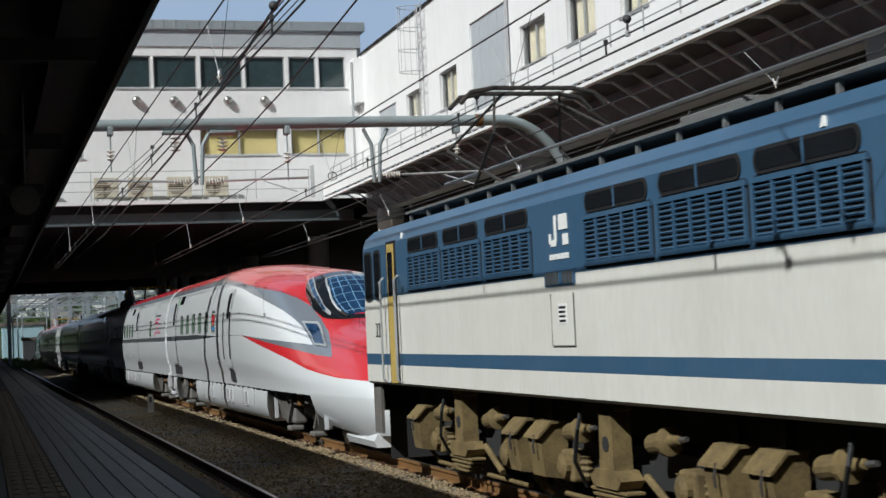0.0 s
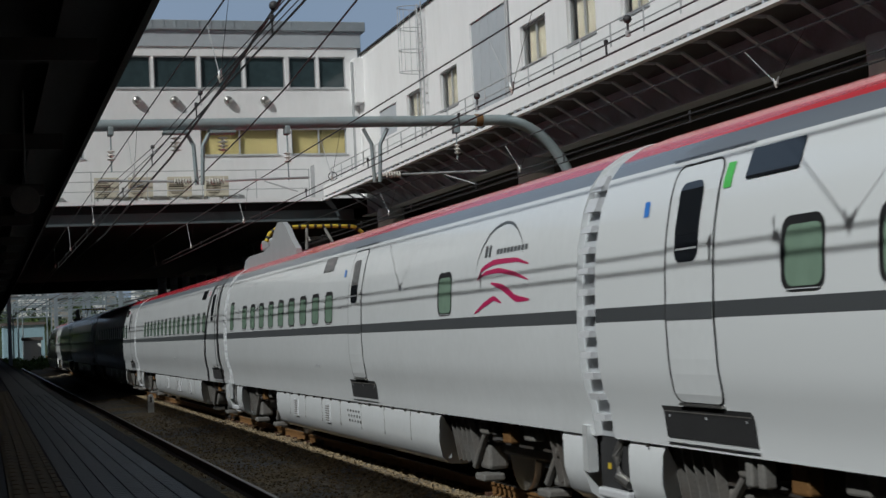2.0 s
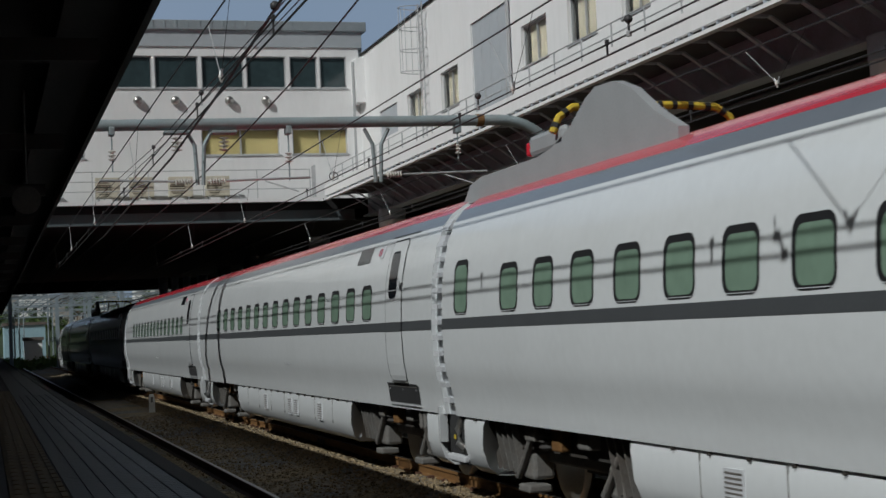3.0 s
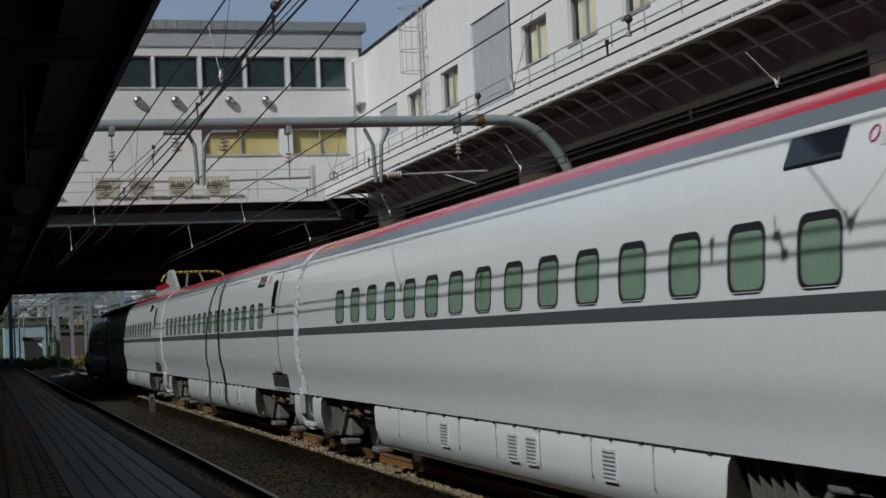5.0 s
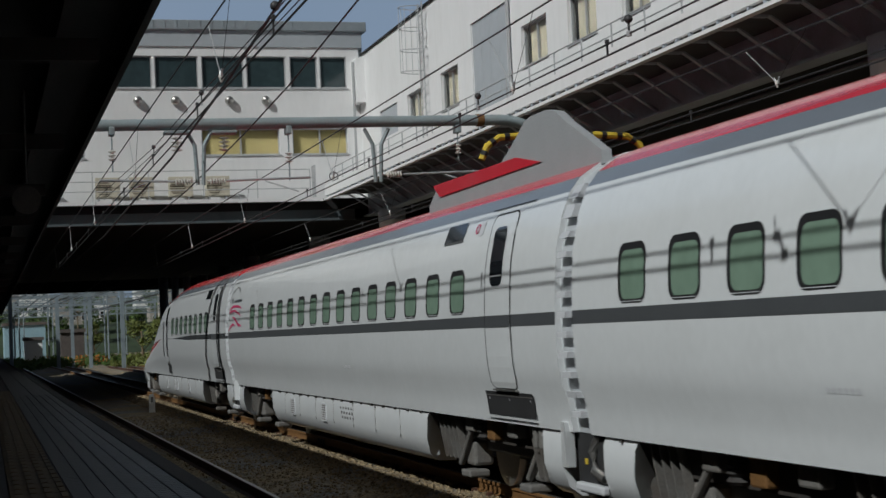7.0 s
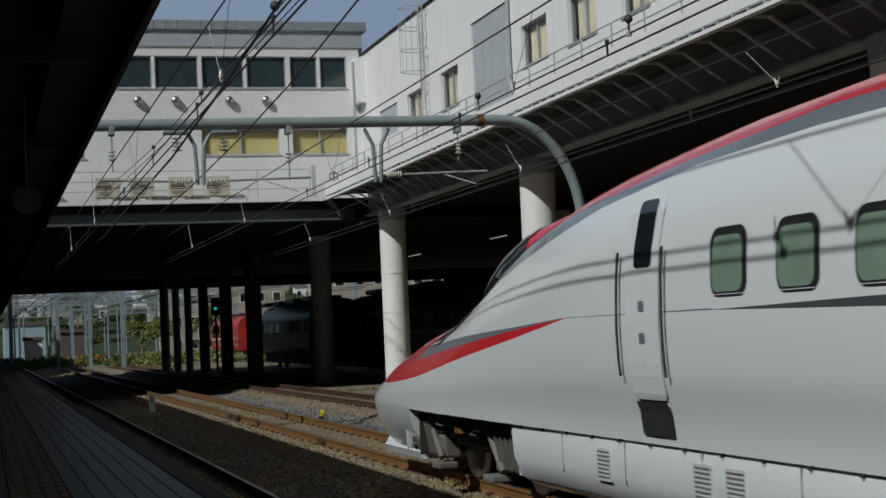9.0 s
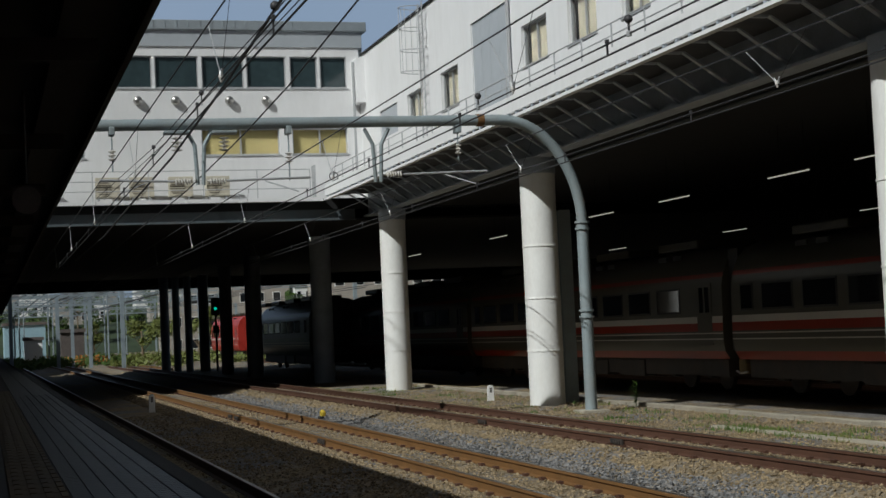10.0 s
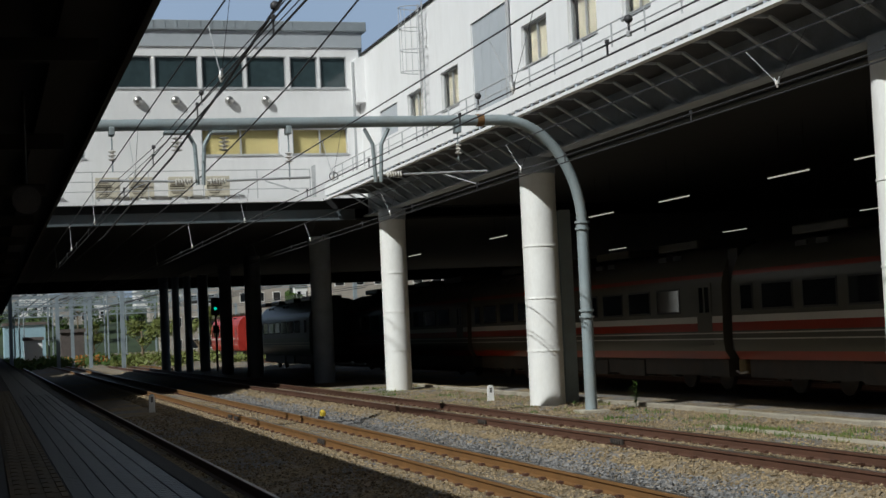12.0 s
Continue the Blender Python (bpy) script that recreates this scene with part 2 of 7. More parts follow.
def prism(bm, outline, axis, a, b, mi=0):
    """A closed outline of (u, v) pushed from a to b along an axis."""
    def p(u, v, w):
        return {"x": (w, u, v), "y": (u, w, v), "z": (u, v, w)}[axis]
    A = [bm.verts.new(p(u, v, a)) for u, v in outline]
    C = [bm.verts.new(p(u, v, b)) for u, v in outline]
    fs = [bm.faces.new(A), bm.faces.new(C[::-1])]
    k = len(A)
    for i in range(k):
        fs.append(bm.faces.new((A[i], C[i], C[(i + 1) % k], A[(i + 1) % k])))
    for f in fs:
        f.material_index = mi
    return bm


def lathe(bm, profile, origin, way, seg=12):
    """A turned piece: (distance along the way, radius) rows."""
    o, d = Vector(origin), Vector(way).normalized()
    a = d.orthogonal().normalized()
    b = d.cross(a)
    rings = [[bm.verts.new(o + d * s + r * (math.cos(2 * math.pi * k / seg) * a + math.sin(2 * math.pi * k / seg) * b)) for k in range(seg)] for s, r in profile]
    for A, C in zip(rings, rings[1:]):
        for k in range(seg):
            bm.faces.new((A[k], A[(k + 1) % seg], C[(k + 1) % seg], C[k]))
    bm.faces.new(rings[0][::-1])
    bm.faces.new(rings[-1])
    return bm


# ---- ground and tracks ----
bm = bmesh.new()
# one sheet to the horizon: rises gently on the bank beyond the third track
xs = [-1500, -300, -60, -8, 0.2, 4.3, 5.0, 5.4, 7.4, 8.1, 8.9, 9.3, 11.3, 12.2, 15.1, 16, 40, 120, 400, 1500]
zs = [-0.6, -0.6, -0.6, -0.5, -0.3, -0.28, -0.26, -0.16, -0.16, -0.34, -0.30, -0.16, -0.16, -0.24, -0.24, -0.10, -0.10, -0.25, -0.25, -0.25]
ys = [-1500, -400, -200, -60, 0, 12, 24, 36, 50, 80, 120, 180, 260, 500, 1500]
grid = [[bm.verts.new((x, y, z - (0.42 if 15.5 < x < 50 and -70 < y < 100 else 0))) for x, z in zip(xs, zs)] for y in ys]
for A, C in zip(grid, grid[1:]):
    for i in range(len(xs) - 1):
        bm.faces.new((A[i], A[i + 1], C[i + 1], C[i]))
ground = single("ground", bm, GROUND, "tan and grey ballast ground of the rail yard", kind="structure")


def rail_profile(cx):
    return [(cx - 0.064, -0.153), (cx + 0.064, -0.153), (cx + 0.064, -0.143), (cx + 0.012, -0.125), (cx + 0.012, -0.045), (cx + 0.032, -0.035), (cx + 0.032, -0.004),
            (cx + 0.026, 0.0), (cx - 0.026, 0.0), (cx - 0.032, -0.004), (cx - 0.032, -0.035), (cx - 0.012, -0.045), (cx - 0.012, -0.125), (cx - 0.064, -0.143)]


def track(name, cx, y0, y1, rust, label, z=0.0):
    t = thing(name, label, "track", pose(cx, 0, z), kind="structure")
    for s in (-1, 1):
        bm = bmesh.new()
        prism(bm, rail_profile(s * 0.5665), "y", y0, y1)
        part("rail", bm, rust, t)
        part("rail_head", box(bmesh.new(), s * 0.5665 - 0.024, s * 0.5665 + 0.024, y0, y1, 0.0005, 0.004), RAIL_TOP, t, "worn steel running surface")
    return t


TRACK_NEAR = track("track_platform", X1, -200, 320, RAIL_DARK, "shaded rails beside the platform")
TRACK_MAIN = track("track_main", XC, -200, 320, RAIL_RUST, "rust-orange rails on timber sleepers in ballast")
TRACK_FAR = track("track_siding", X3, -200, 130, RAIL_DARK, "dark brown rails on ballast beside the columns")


def sleepers(t, y0, y1, n, name="sleeper"):
    bm = B(-1.05, 1.05, -0.11, 0.11, -0.30, -0.157, 0.012)
    me = mesh_of(bm, name, SLEEPER)
    clip = bmesh.new()
    for s in (-1, 1):
        for k in (-1, 1):
            box(clip, s * 0.5665 + k * 0.095 - 0.035, s * 0.5665 + k * 0.095 + 0.035, -0.05, 0.05, -0.155, -0.115)
    mc = mesh_of(clip, "rail_fastening", RAIL_DARK)
    for i in range(n):
        y = y0 + (y1 - y0) * i / (n - 1)
        share(name, me, t, pose(random.uniform(-0.03, 0.03), y, 0, 0, 0, random.uniform(-0.6, 0.6)))
        share("rail_fastening", mc, t, pose(0, y, 0))


# ---- platform with its canopy ----
PLAT_X, PLAT_Z = 1.12, 1.10
plat = thing("platform", "grey tiled station platform, its deep shade put into the tile colours", "platform", kind="structure")
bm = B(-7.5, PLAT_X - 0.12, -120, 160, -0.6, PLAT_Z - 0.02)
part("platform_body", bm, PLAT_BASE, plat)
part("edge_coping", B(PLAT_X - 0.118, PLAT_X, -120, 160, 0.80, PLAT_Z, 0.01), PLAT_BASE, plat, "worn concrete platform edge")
canopy = thing("platform_canopy", "steel platform canopy with purlins, coloured near black for its shade", "canopy", kind="structure")
CAN_X, CAN_Z = 1.13, 4.02
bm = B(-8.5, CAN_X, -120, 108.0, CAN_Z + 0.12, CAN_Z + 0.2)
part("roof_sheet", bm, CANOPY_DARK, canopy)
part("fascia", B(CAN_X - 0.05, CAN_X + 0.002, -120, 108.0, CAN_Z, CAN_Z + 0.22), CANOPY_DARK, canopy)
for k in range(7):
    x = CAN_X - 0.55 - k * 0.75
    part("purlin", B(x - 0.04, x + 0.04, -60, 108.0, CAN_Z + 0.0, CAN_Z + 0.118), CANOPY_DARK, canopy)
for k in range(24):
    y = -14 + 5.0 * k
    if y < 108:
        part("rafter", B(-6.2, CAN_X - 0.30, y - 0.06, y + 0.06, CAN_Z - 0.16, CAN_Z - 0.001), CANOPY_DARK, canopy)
        if k % 2 == 0:
            part("post", R((-3.4, y, PLAT_Z - 0.02), (-3.4, y, CAN_Z - 0.16), 0.11, 12), CANOPY_DARK, canopy)

# Out of view; added to cut sky light on the platform and under the deck.
side_blocker = single("wall_platform", B(-8.9, -8.5, -120, 160, -0.6, 13.0), CANOPY_DARK, "unseen dark wall added behind the platform to block sky light", kind="structure")

# Added outside the view so its shadow covers the train past the deck.
single("wall_station_left", B(-3.0, -2.5, 108.5, 200, -0.6, 11.0), CANOPY_DARK, "unseen plain wall added to shade the train beyond the deck", kind="structure")

def sky_backdrop():
    """The pale blue sky far behind the building."""
    m = bpy.data.materials.new("sky_backdrop")
    m.use_nodes = True
    n, l = m.node_tree.nodes, m.node_tree.links
    b = n["Principled BSDF"]
    tc = n.new("ShaderNodeTexCoord")
    t = n.new("ShaderNodeTexNoise")
    t.inputs["Scale"].default_value = 0.006
    l.new(tc.outputs["Object"], t.inputs["Vector"])
    r = n.new("ShaderNodeValToRGB")
    r.color_ramp.elements[0].color, r.color_ramp.elements[1].color = (0.30, 0.40, 0.56, 1), (0.38, 0.46, 0.60, 1)
    l.new(t.outputs["Fac"], r.inputs[0])
    l.new(r.outputs[0], b.inputs["Emission Color"])
    b.inputs["Emission Strength"].default_value = 0.95
    b.inputs["Base Color"].default_value, b.inputs["Specular IOR Level"].default_value = (0, 0, 0, 1), 0.0
    single("backdrop_sky", B(-900, 1300, 1400, 1402, 40, 700), m, "pale blue hazy sky in the distance", kind="structure")


sky_backdrop()

# ---- the station building on its deck ----
K = 1.20             # the building's setting-out unit


def zk(z):
    return 1.87 + (z - 1.87) * K


DZ = zk(6.05)         # edge of the decks
EX, EY = 10.13 * K, 46.0 * K   # deck edges along and across the tracks
FX, FY = 11.6 * K, 46.9 * K    # walls behind the walkways
DECK_END = 104.0


def wall_openings(parent, axis, at, thick, a0, a1, z0, z1, holes):
    """A wall of real thickness with openings through it: (a, b, low, high) each, not overlapping along a."""
    def piece(p, q, r, t):
        if q - p > 1e-4 and t - r > 1e-4:
            part("wall_panel", B(at, at + thick, p, q, r, t) if axis == "x" else B(p, q, at, at + thick, r, t), WALL_WHITE, parent)
    cur = a0
    for a, b, lo, hi in sorted(holes):
        piece(cur, a, z0, z1)
        piece(a, b, z0, lo)
        piece(a, b, hi, z1)
        cur = b
    piece(cur, a1, z0, z1)


def window(name, parent_label, axis, at, a, b, lo, hi, mullions=1, blind=None, depth=0.14, frame_mat=GALV, group=""):
    """A glazed unit set back in its opening, with frame, sill, panes and a blind behind."""
    w = thing(name, parent_label, "window", kind="structure", group=group)

    def bx(p, q, r, s, d0, d1):
        return B(at + d0, at + d1, p, q, r, s) if axis == "x" else B(p, q, at + d0, at + d1, r, s)
    f = 0.05
    n = mullions + 1
    for k, (p, q, r, s) in enumerate(((a, b, lo, lo + f), (a, b, hi - f, hi), (a, a + f, lo + f, hi - f), (b - f, b, lo + f, hi - f))):
        part("window_frame", bx(p, q, r, s, depth - 0.05, depth + 0.02), frame_mat, w)
    for k in range(n):
        p, q = a + f + (b - a - 2 * f) * k / n, a + f + (b - a - 2 * f) * (k + 1) / n
        pn = part("pane", bx(p + 0.012, q - 0.012, lo + f, hi - f, depth, depth + 0.008), GLASS_TEAL if blind is None else PANE, w)
        pn.visible_shadow = blind is None
        if k:
            part("mullion", bx(p - 0.03, p + 0.03, lo + f, hi - f, depth - 0.035, depth + 0.015), frame_mat, w)
    part("window_sill", bx(a - 0.05, b + 0.05, lo - 0.05, lo - 0.001, -0.03, depth), frame_mat, w)
    if blind is not None:
        part("blind", bx(a + 0.02, a + 0.02 + (b - a - 0.04) * blind[1], lo + 0.02, hi - 0.02, depth + 0.06, depth + 0.075), blind[0], w, "drawn curtain behind the glass")
        # a black sheet painted in for the darkness of the room
        part("dark_room", bx(a, b, lo, hi, depth + 0.5, depth + 0.52), GAP_BLACK, w, "black sheet standing in for the unlit room")
    return w


def clear_pane():
    m = bpy.data.materials.new("clear_pane")
    m.use_nodes = True
    n, l = m.node_tree.nodes, m.node_tree.links
    b = n["Principled BSDF"]
    b.inputs["Base Color"].default_value = (0.88, 0.90, 0.88, 1)
    b.inputs["Roughness"].default_value, b.inputs["Transmission Weight"].default_value, b.inputs["IOR"].default_value = 0.02, 1.0, 1.1
    return m


PANE = clear_pane()

# cross building over the tracks
hall = thing("wall_cross", "white panelled station building bridging the tracks", "building", kind="structure")
hi_win = [(-3.2, -1.9), (-1.8, -0.5), (-0.4, 0.9), (1.0, 2.3), (2.4, 3.6), (3.72, 5.02), (5.1, 6.4), (6.5, 7.78), (7.86, 9.08), (9.2, 10.06), (10.14, 10.98)]
S = FY / 46.0
lo_win = [(a * K, b * K, zk(lo), zk(hi)) for a, b, lo, hi in ((1.4, 3.05, 7.42, 8.25), (6.55, 8.98, 7.48, 8.3), (9.38, 11.15, 7.48, 8.3))]
wall_openings(hall, "y", FY, 0.22, -25, FX + 0.0, DZ - 0.02, zk(9.35), lo_win)
wall_openings(hall, "y", FY, 0.22, -25, FX + 0.0, zk(9.35), zk(10.85), [(a * S, b * S, zk(9.56), zk(10.56)) for a, b in hi_win])
part("frieze", B(-25, FX + 0.12, FY - 0.05, FY + 0.2, zk(10.85), zk(11.35)), WALL_GREY, hall, "blue-grey band under the eaves")
part("eaves", B(-25, FX + 0.32, FY - 0.14, FY + 3, zk(11.351), zk(11.66), 0.03), ROOF_SHEET, hall, "grey metal roof edge with ribs")
for k in range(60):
    x = -14 + k * 0.43
    part("roof_rib", B(x - 0.02, x + 0.02, FY - 0.16, FY - 0.1401, zk(11.37), zk(11.64)), ROOF_SHEET, hall)
part("roof", B(-25, FX + 0.2, FY + 3.001, 100, zk(11.36), zk(11.62)), ROOF_SHEET, hall)
part("side_wall", B(FX - 0.1, FX + 0.2, FY + 0.221, 100, zk(10.4), zk(11.35)), WALL_GREY, hall)
part("back_wall", B(-25, FX, 99, 99.2, DZ, zk(11.3)), WALL_WHITE, hall)
k = 0
for a, b in hi_win:
    k += 1
    w = window("window_%d" % k, "dark glazed upper strip window in grey frame", "y", FY, a * S, b * S, zk(9.56), zk(10.56), 0, group="upper strip windows", depth=0.1)
for a, b, lo, hi in lo_win:
    k += 1
    if a > 5:
        window("window_%d" % k, "office window with drawn yellow blinds", "y", FY, a, b, lo, hi, 1, (CURTAIN_YEL, 1.0))
    else:
        window("window_%d" % k, "dark office window in white wall", "y", FY, a, b, lo, hi, 0)
for x in (-0.8, 0.9, 3.2, 4.66, 5.79, 7.44, 8.58):
    lamp = thing("wall_vent_hood", "round stainless vent hood on the white wall", "vent", pose(x * K, FY, zk(9.17)), group="vent hoods")
    bm = bmesh.new()
    bmesh.ops.create_uvsphere(bm, u_segments=14, v_segments=9, radius=0.17)
    part("hood", bm, STEEL, lamp, smooth=True)
    lamp.children[0].matrix_basis = pose(0, -0.06, 0)
    part("collar", R((0, -0.08, 0), (0, -0.002, 0), 0.12, 14), GALV, lamp)

# long building beside the tracks
side = thing("wall_side", "white panelled station building along the tracks", "building", kind="structure")
TOPZ = zk(10.52)
fw = [(a * K, b * K, zk(lo), zk(hi)) for a, b, lo, hi in ((42.5, 44.5, 7.6, 8.45), (39.8, 41.35, 7.66, 8.45), (36.55, 38.05, 7.5, 8.5), (32.76, 35.36, 6.9, 9.25), (30.2, 31.79, 7.54, 8.45), (27.46, 28.97, 7.5, 8.5), (24.99, 26.23, 7.5, 8.5))]
wall_openings(side, "x", FX, 0.22, -20, FY - 0.003, DZ - 0.02, TOPZ, fw)
part("parapet_cap", B(FX - 0.06, FX + 0.3, -20, FY - 0.46, TOPZ + 0.001, TOPZ + 0.07), CANOPY_DARK, side, "dark parapet flashing")
part("roof", B(FX + 0.3, 40, -20, 100, TOPZ - 0.3, TOPZ), ROOF_SHEET, side)
part("corner_block", B(FX - 0.32, FX - 0.002, FY - 0.9, FY - 0.003, zk(9.0), zk(10.4)), WALL_WHITE, side, "projecting white corner box")
for i, (a, b, lo, hi) in enumerate(sorted(fw)):
    k += 1
    if b - a > 2:
        d = thing("door_1", "tall pale grey steel panel doors in the white wall", "door", kind="structure")
        for q in range(4):
            y0 = a + (b - a) * q / 4
            part("door_panel", B(FX + 0.05, FX + 0.09, y0 + 0.008, y0 + (b - a) / 4 - 0.008, lo, hi), WALL_GREY, d)
    else:
        window("window_%d" % k, "window with cream curtain in white wall", "x", FX, a, b, lo, hi, 1, (CURTAIN, 0.88))
pip = single("downpipe", tube_path(bmesh.new(), [(FX - 0.08, 32.45 * K, DZ + 0.1), (FX - 0.08, 32.45 * K, 12)], 0.045), GALV, "grey rain downpipe on the white wall", "pipe")
pip2 = single("downpipe", tube_path(bmesh.new(), [(FX - 0.38, FY - 0.6, DZ + 0.1), (FX - 0.38, FY - 0.6, zk(10.3))], 0.05), GALV, "pale rain downpipe at the building corner", "pipe")

# decks
deck = thing("deck_cross", "grey steel concourse deck over the tracks", "deck", kind="structure")
part("slab", B(-25, 60, EY + 0.3, DECK_END, 6.45, DZ - 0.03), DECK_SHADE, deck)
part("ceiling_plane", B(-25, 60, EY + 0.35, DECK_END, 6.02, 6.10), DECK_SHADE, deck)
part("edge_plate", B(-25, EX - 0.05, EY, EY + 0.299, DZ - 0.14, DZ), WALL_WHITE, deck, "white painted walkway edge")
part("edge_girder", B(-25, EX + 1.2, EY + 0.34, EY + 0.349, zk(5.36), zk(5.93)), GIRDER, deck, "blue-grey steel edge girder")
part("girder_flange", B(-25, EX + 1.2, EY + 0.14, EY + 0.339, zk(5.34), zk(5.355)), GIRDER, deck)
part("far_girder", B(-25, 60, DECK_END - 0.3, DECK_END, 5.30, DZ), DECK_SHADE, deck)
sdeck = thing("deck_side", "white-edged steel deck with bracket ribs along the tracks", "deck", kind="structure")
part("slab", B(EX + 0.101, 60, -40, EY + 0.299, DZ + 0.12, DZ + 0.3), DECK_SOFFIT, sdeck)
part("edge_plate", B(EX, EX + 0.1, -40, EY, DZ + 0.03, DZ + 0.42), WALL_WHITE, sdeck, "white painted kick plate")
part("edge_rail", B(EX - 0.03, EX + 0.12, -40, EY - 0.001, DZ - 0.13, DZ - 0.06), WALL_WHITE, sdeck, "white painted lower edge beam")
part("main_beam", B(13.86, 13.90, -40, EY + 0.29, 6.201, DZ + 0.119), DECK_STEEL, sdeck)
part("beam_flange", B(13.66, 14.10, -40, EY + 0.29, 6.14, 6.20), DECK_STEEL, sdeck)
part("service_pipe", tube_path(bmesh.new(), [(14.6, -20, 6.10), (14.6, EY, 6.10)], 0.05, 8), GIRDER, sdeck)
part("ceiling_plane", B(14.11, 60, -40, EY + 0.29, 6.50, 6.58), DECK_SHADE, sdeck)
bm = bmesh.new()
prism(bm, [(12.84, 6.90), (12.90, 6.90), (13.855, 6.30), (13.855, 6.245)], "y", -0.06, 0.06)
prism(bm, [(EX + 0.121, 6.86), (EX + 0.121, 6.90), (12.84, 6.90), (12.84, 6.86)], "y", -0.06, 0.06)
rib = mesh_of(bm, "bracket_rib", DECK_STEEL)
for i in range(52):
    share("bracket_rib", rib, sdeck, pose(0, EY - 0.8 - i * 1.12, 0))
post = mesh_of(B(-0.01, 0.07, -0.03, 0.03, DZ - 0.059, DZ + 0.029), "edge_stiffener", DECK_STEEL)
for i in range(64):
    share("edge_stiffener", post, sdeck, pose(EX + 0.02, EY - 0.3 - i * 0.55, 0))
# black closing sheet, added to keep stray light out from under the deck
part("back_wall", B(45, 45.3, -40, DECK_END, -0.4, 6.5), DECK_SHADE, sdeck)


def column(x, y, label, white=True, r=0.49):
    c = thing("column", label, "column", pose(x, y, 0), group="deck columns")
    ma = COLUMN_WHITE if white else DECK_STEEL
    part("shaft", R((0, 0, -0.4), (0, 0, CB - 0.40), r, 36), ma, c, smooth=True)
    # The shaded top of the shaft is drawn as a grey piece.
    part("head", R((0, 0, CB - 0.399), (0, 0, CB - 0.001), r + 0.02, 36), DECK_STEEL, c, "column head, its grey standing for the shaded top", smooth=True)
    for z in (1.15, 2.5, 3.85):
        part("band_ring", R((0, 0, z), (0, 0, z + 0.03), r + 0.016, 36), ma, c, smooth=True)
    return c


CX, CB = 13.88, 6.14   # column line and the height of the beam on it
for y in (20.8, 37.36, 52.2):
    column(CX, y, "white painted round steel column in sunlight", True, 0.46)
# Grey steel replaces the white paint here and stands in for the deck's shade.
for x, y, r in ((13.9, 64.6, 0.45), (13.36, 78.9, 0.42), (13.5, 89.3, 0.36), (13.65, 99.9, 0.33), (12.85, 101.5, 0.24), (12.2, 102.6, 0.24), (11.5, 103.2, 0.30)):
    column(x, y, "round deck column in grey, its shade put into the colour", False, r)

# ---- high-speed train ----
SIDE = [(1.345, 0.88), (1.362, 1.00), (1.378, 1.15), (1.43, 1.30), (1.462, 1.50), (1.4725, 1.85), (1.468, 1.97), (1.455, 2.25), (1.43, 2.50), (1.36, 2.82), (1.265, 3.05), (1.15, 3.19), (0.95, 3.32), (0.70, 3.405), (0.35, 3.455), (0.0, 3.465)]


def side_x(z):
    for (x0, z0), (x1, z1) in zip(SIDE, SIDE[1:]):
        if z0 <= z <= z1:
            return x0 + (x1 - x0) * (z - z0) / (z1 - z0)
    return SIDE[0][0]


def zone(z):
    """Paint by height: white, stripe, white, grey, red."""
    return 0 if z < 1.85 else 1 if z < 1.97 else 0 if z < 3.05 else 2 if z < 3.19 else 3


FIT = [lambda y, z: side_x(z)]


def patch(bm, y0, y1, z0, z1, r, off, n=8, side=-1):
    """A round-cornered panel that follows the curved body side."""
    rows = []
    zs = []
    for k in range(4):
        zs.append(z0 + r * (1 - math.cos(k / 4 * math.pi / 2)))
    for k in range(n + 1):
        zs.append(z0 + r + (z1 - z0 - 2 * r) * k / n)
    for k in range(1, 5):
        zs.append(z1 - r + r * math.sin(k / 4 * math.pi / 2))
    for z in zs:
        e = max(0.0, z0 + r - z, z - z1 + r)
        w = r - math.sqrt(max(0.0, r * r - e * e))
        x = side * (FIT[0]((y0 + y1) / 2, z) + off)
        rows.append((bm.verts.new((x, y0 + w, z)), bm.verts.new((x, y1 - w, z))))
    for a, c in zip(rows, rows[1:]):
        bm.faces.new((a[0], a[1], c[1], c[0]))
    return bm


def shell(y0, y1):
    bm = bmesh.new()
    prof = [(-x, z) for x, z in SIDE] + [(x, z) for x, z in SIDE[-2::-1]]
    A = [bm.verts.new((x, y0, z)) for x, z in prof]
    C = [bm.verts.new((x, y1, z)) for x, z in prof]
    k = len(prof)
    for i in range(k - 1):
        f = bm.faces.new((A[i], A[i + 1], C[i + 1], C[i]))
        f.material_index = zone((prof[i][1] + prof[i + 1][1]) / 2)
    f = bm.faces.new((A[-1], A[0], C[0], C[-1]))
    bm.faces.new(A)
    bm.faces.new(C[::-1])
    return bm


SHELL_MATS = (TRAIN_WHITE, TRAIN_STRIPE, TRAIN_GREY, TRAIN_RED)


def add_window(car, y, w=0.47, z0=2.03, z1=2.45, glass=None):
    win = part("window", patch(bmesh.new(), y - w / 2 - 0.035, y + w / 2 + 0.035, z0 - 0.03, z1 + 0.035, 0.11, 0.003), RUBBER, car, "black rubber window surround, its thicker edges drawn as reveal shadow")
    # pane sits off-centre so the wider black top and edge draw the reveal's shadow
    part("pane", patch(bmesh.new(), y - w / 2 - 0.012, y + w / 2 - 0.022, z0 + 0.002, z1 - 0.025, 0.085, 0.006), glass or GLASS_GREEN, win, "green tinted glass")
    part("glazing_bead", patch(bmesh.new(), y - w / 2 + 0.02, y + w / 2 - 0.02, z0 - 0.018, z0 - 0.012, 0.002, 0.008, 2), TRAIN_SILVER, win, "bright metal bead")


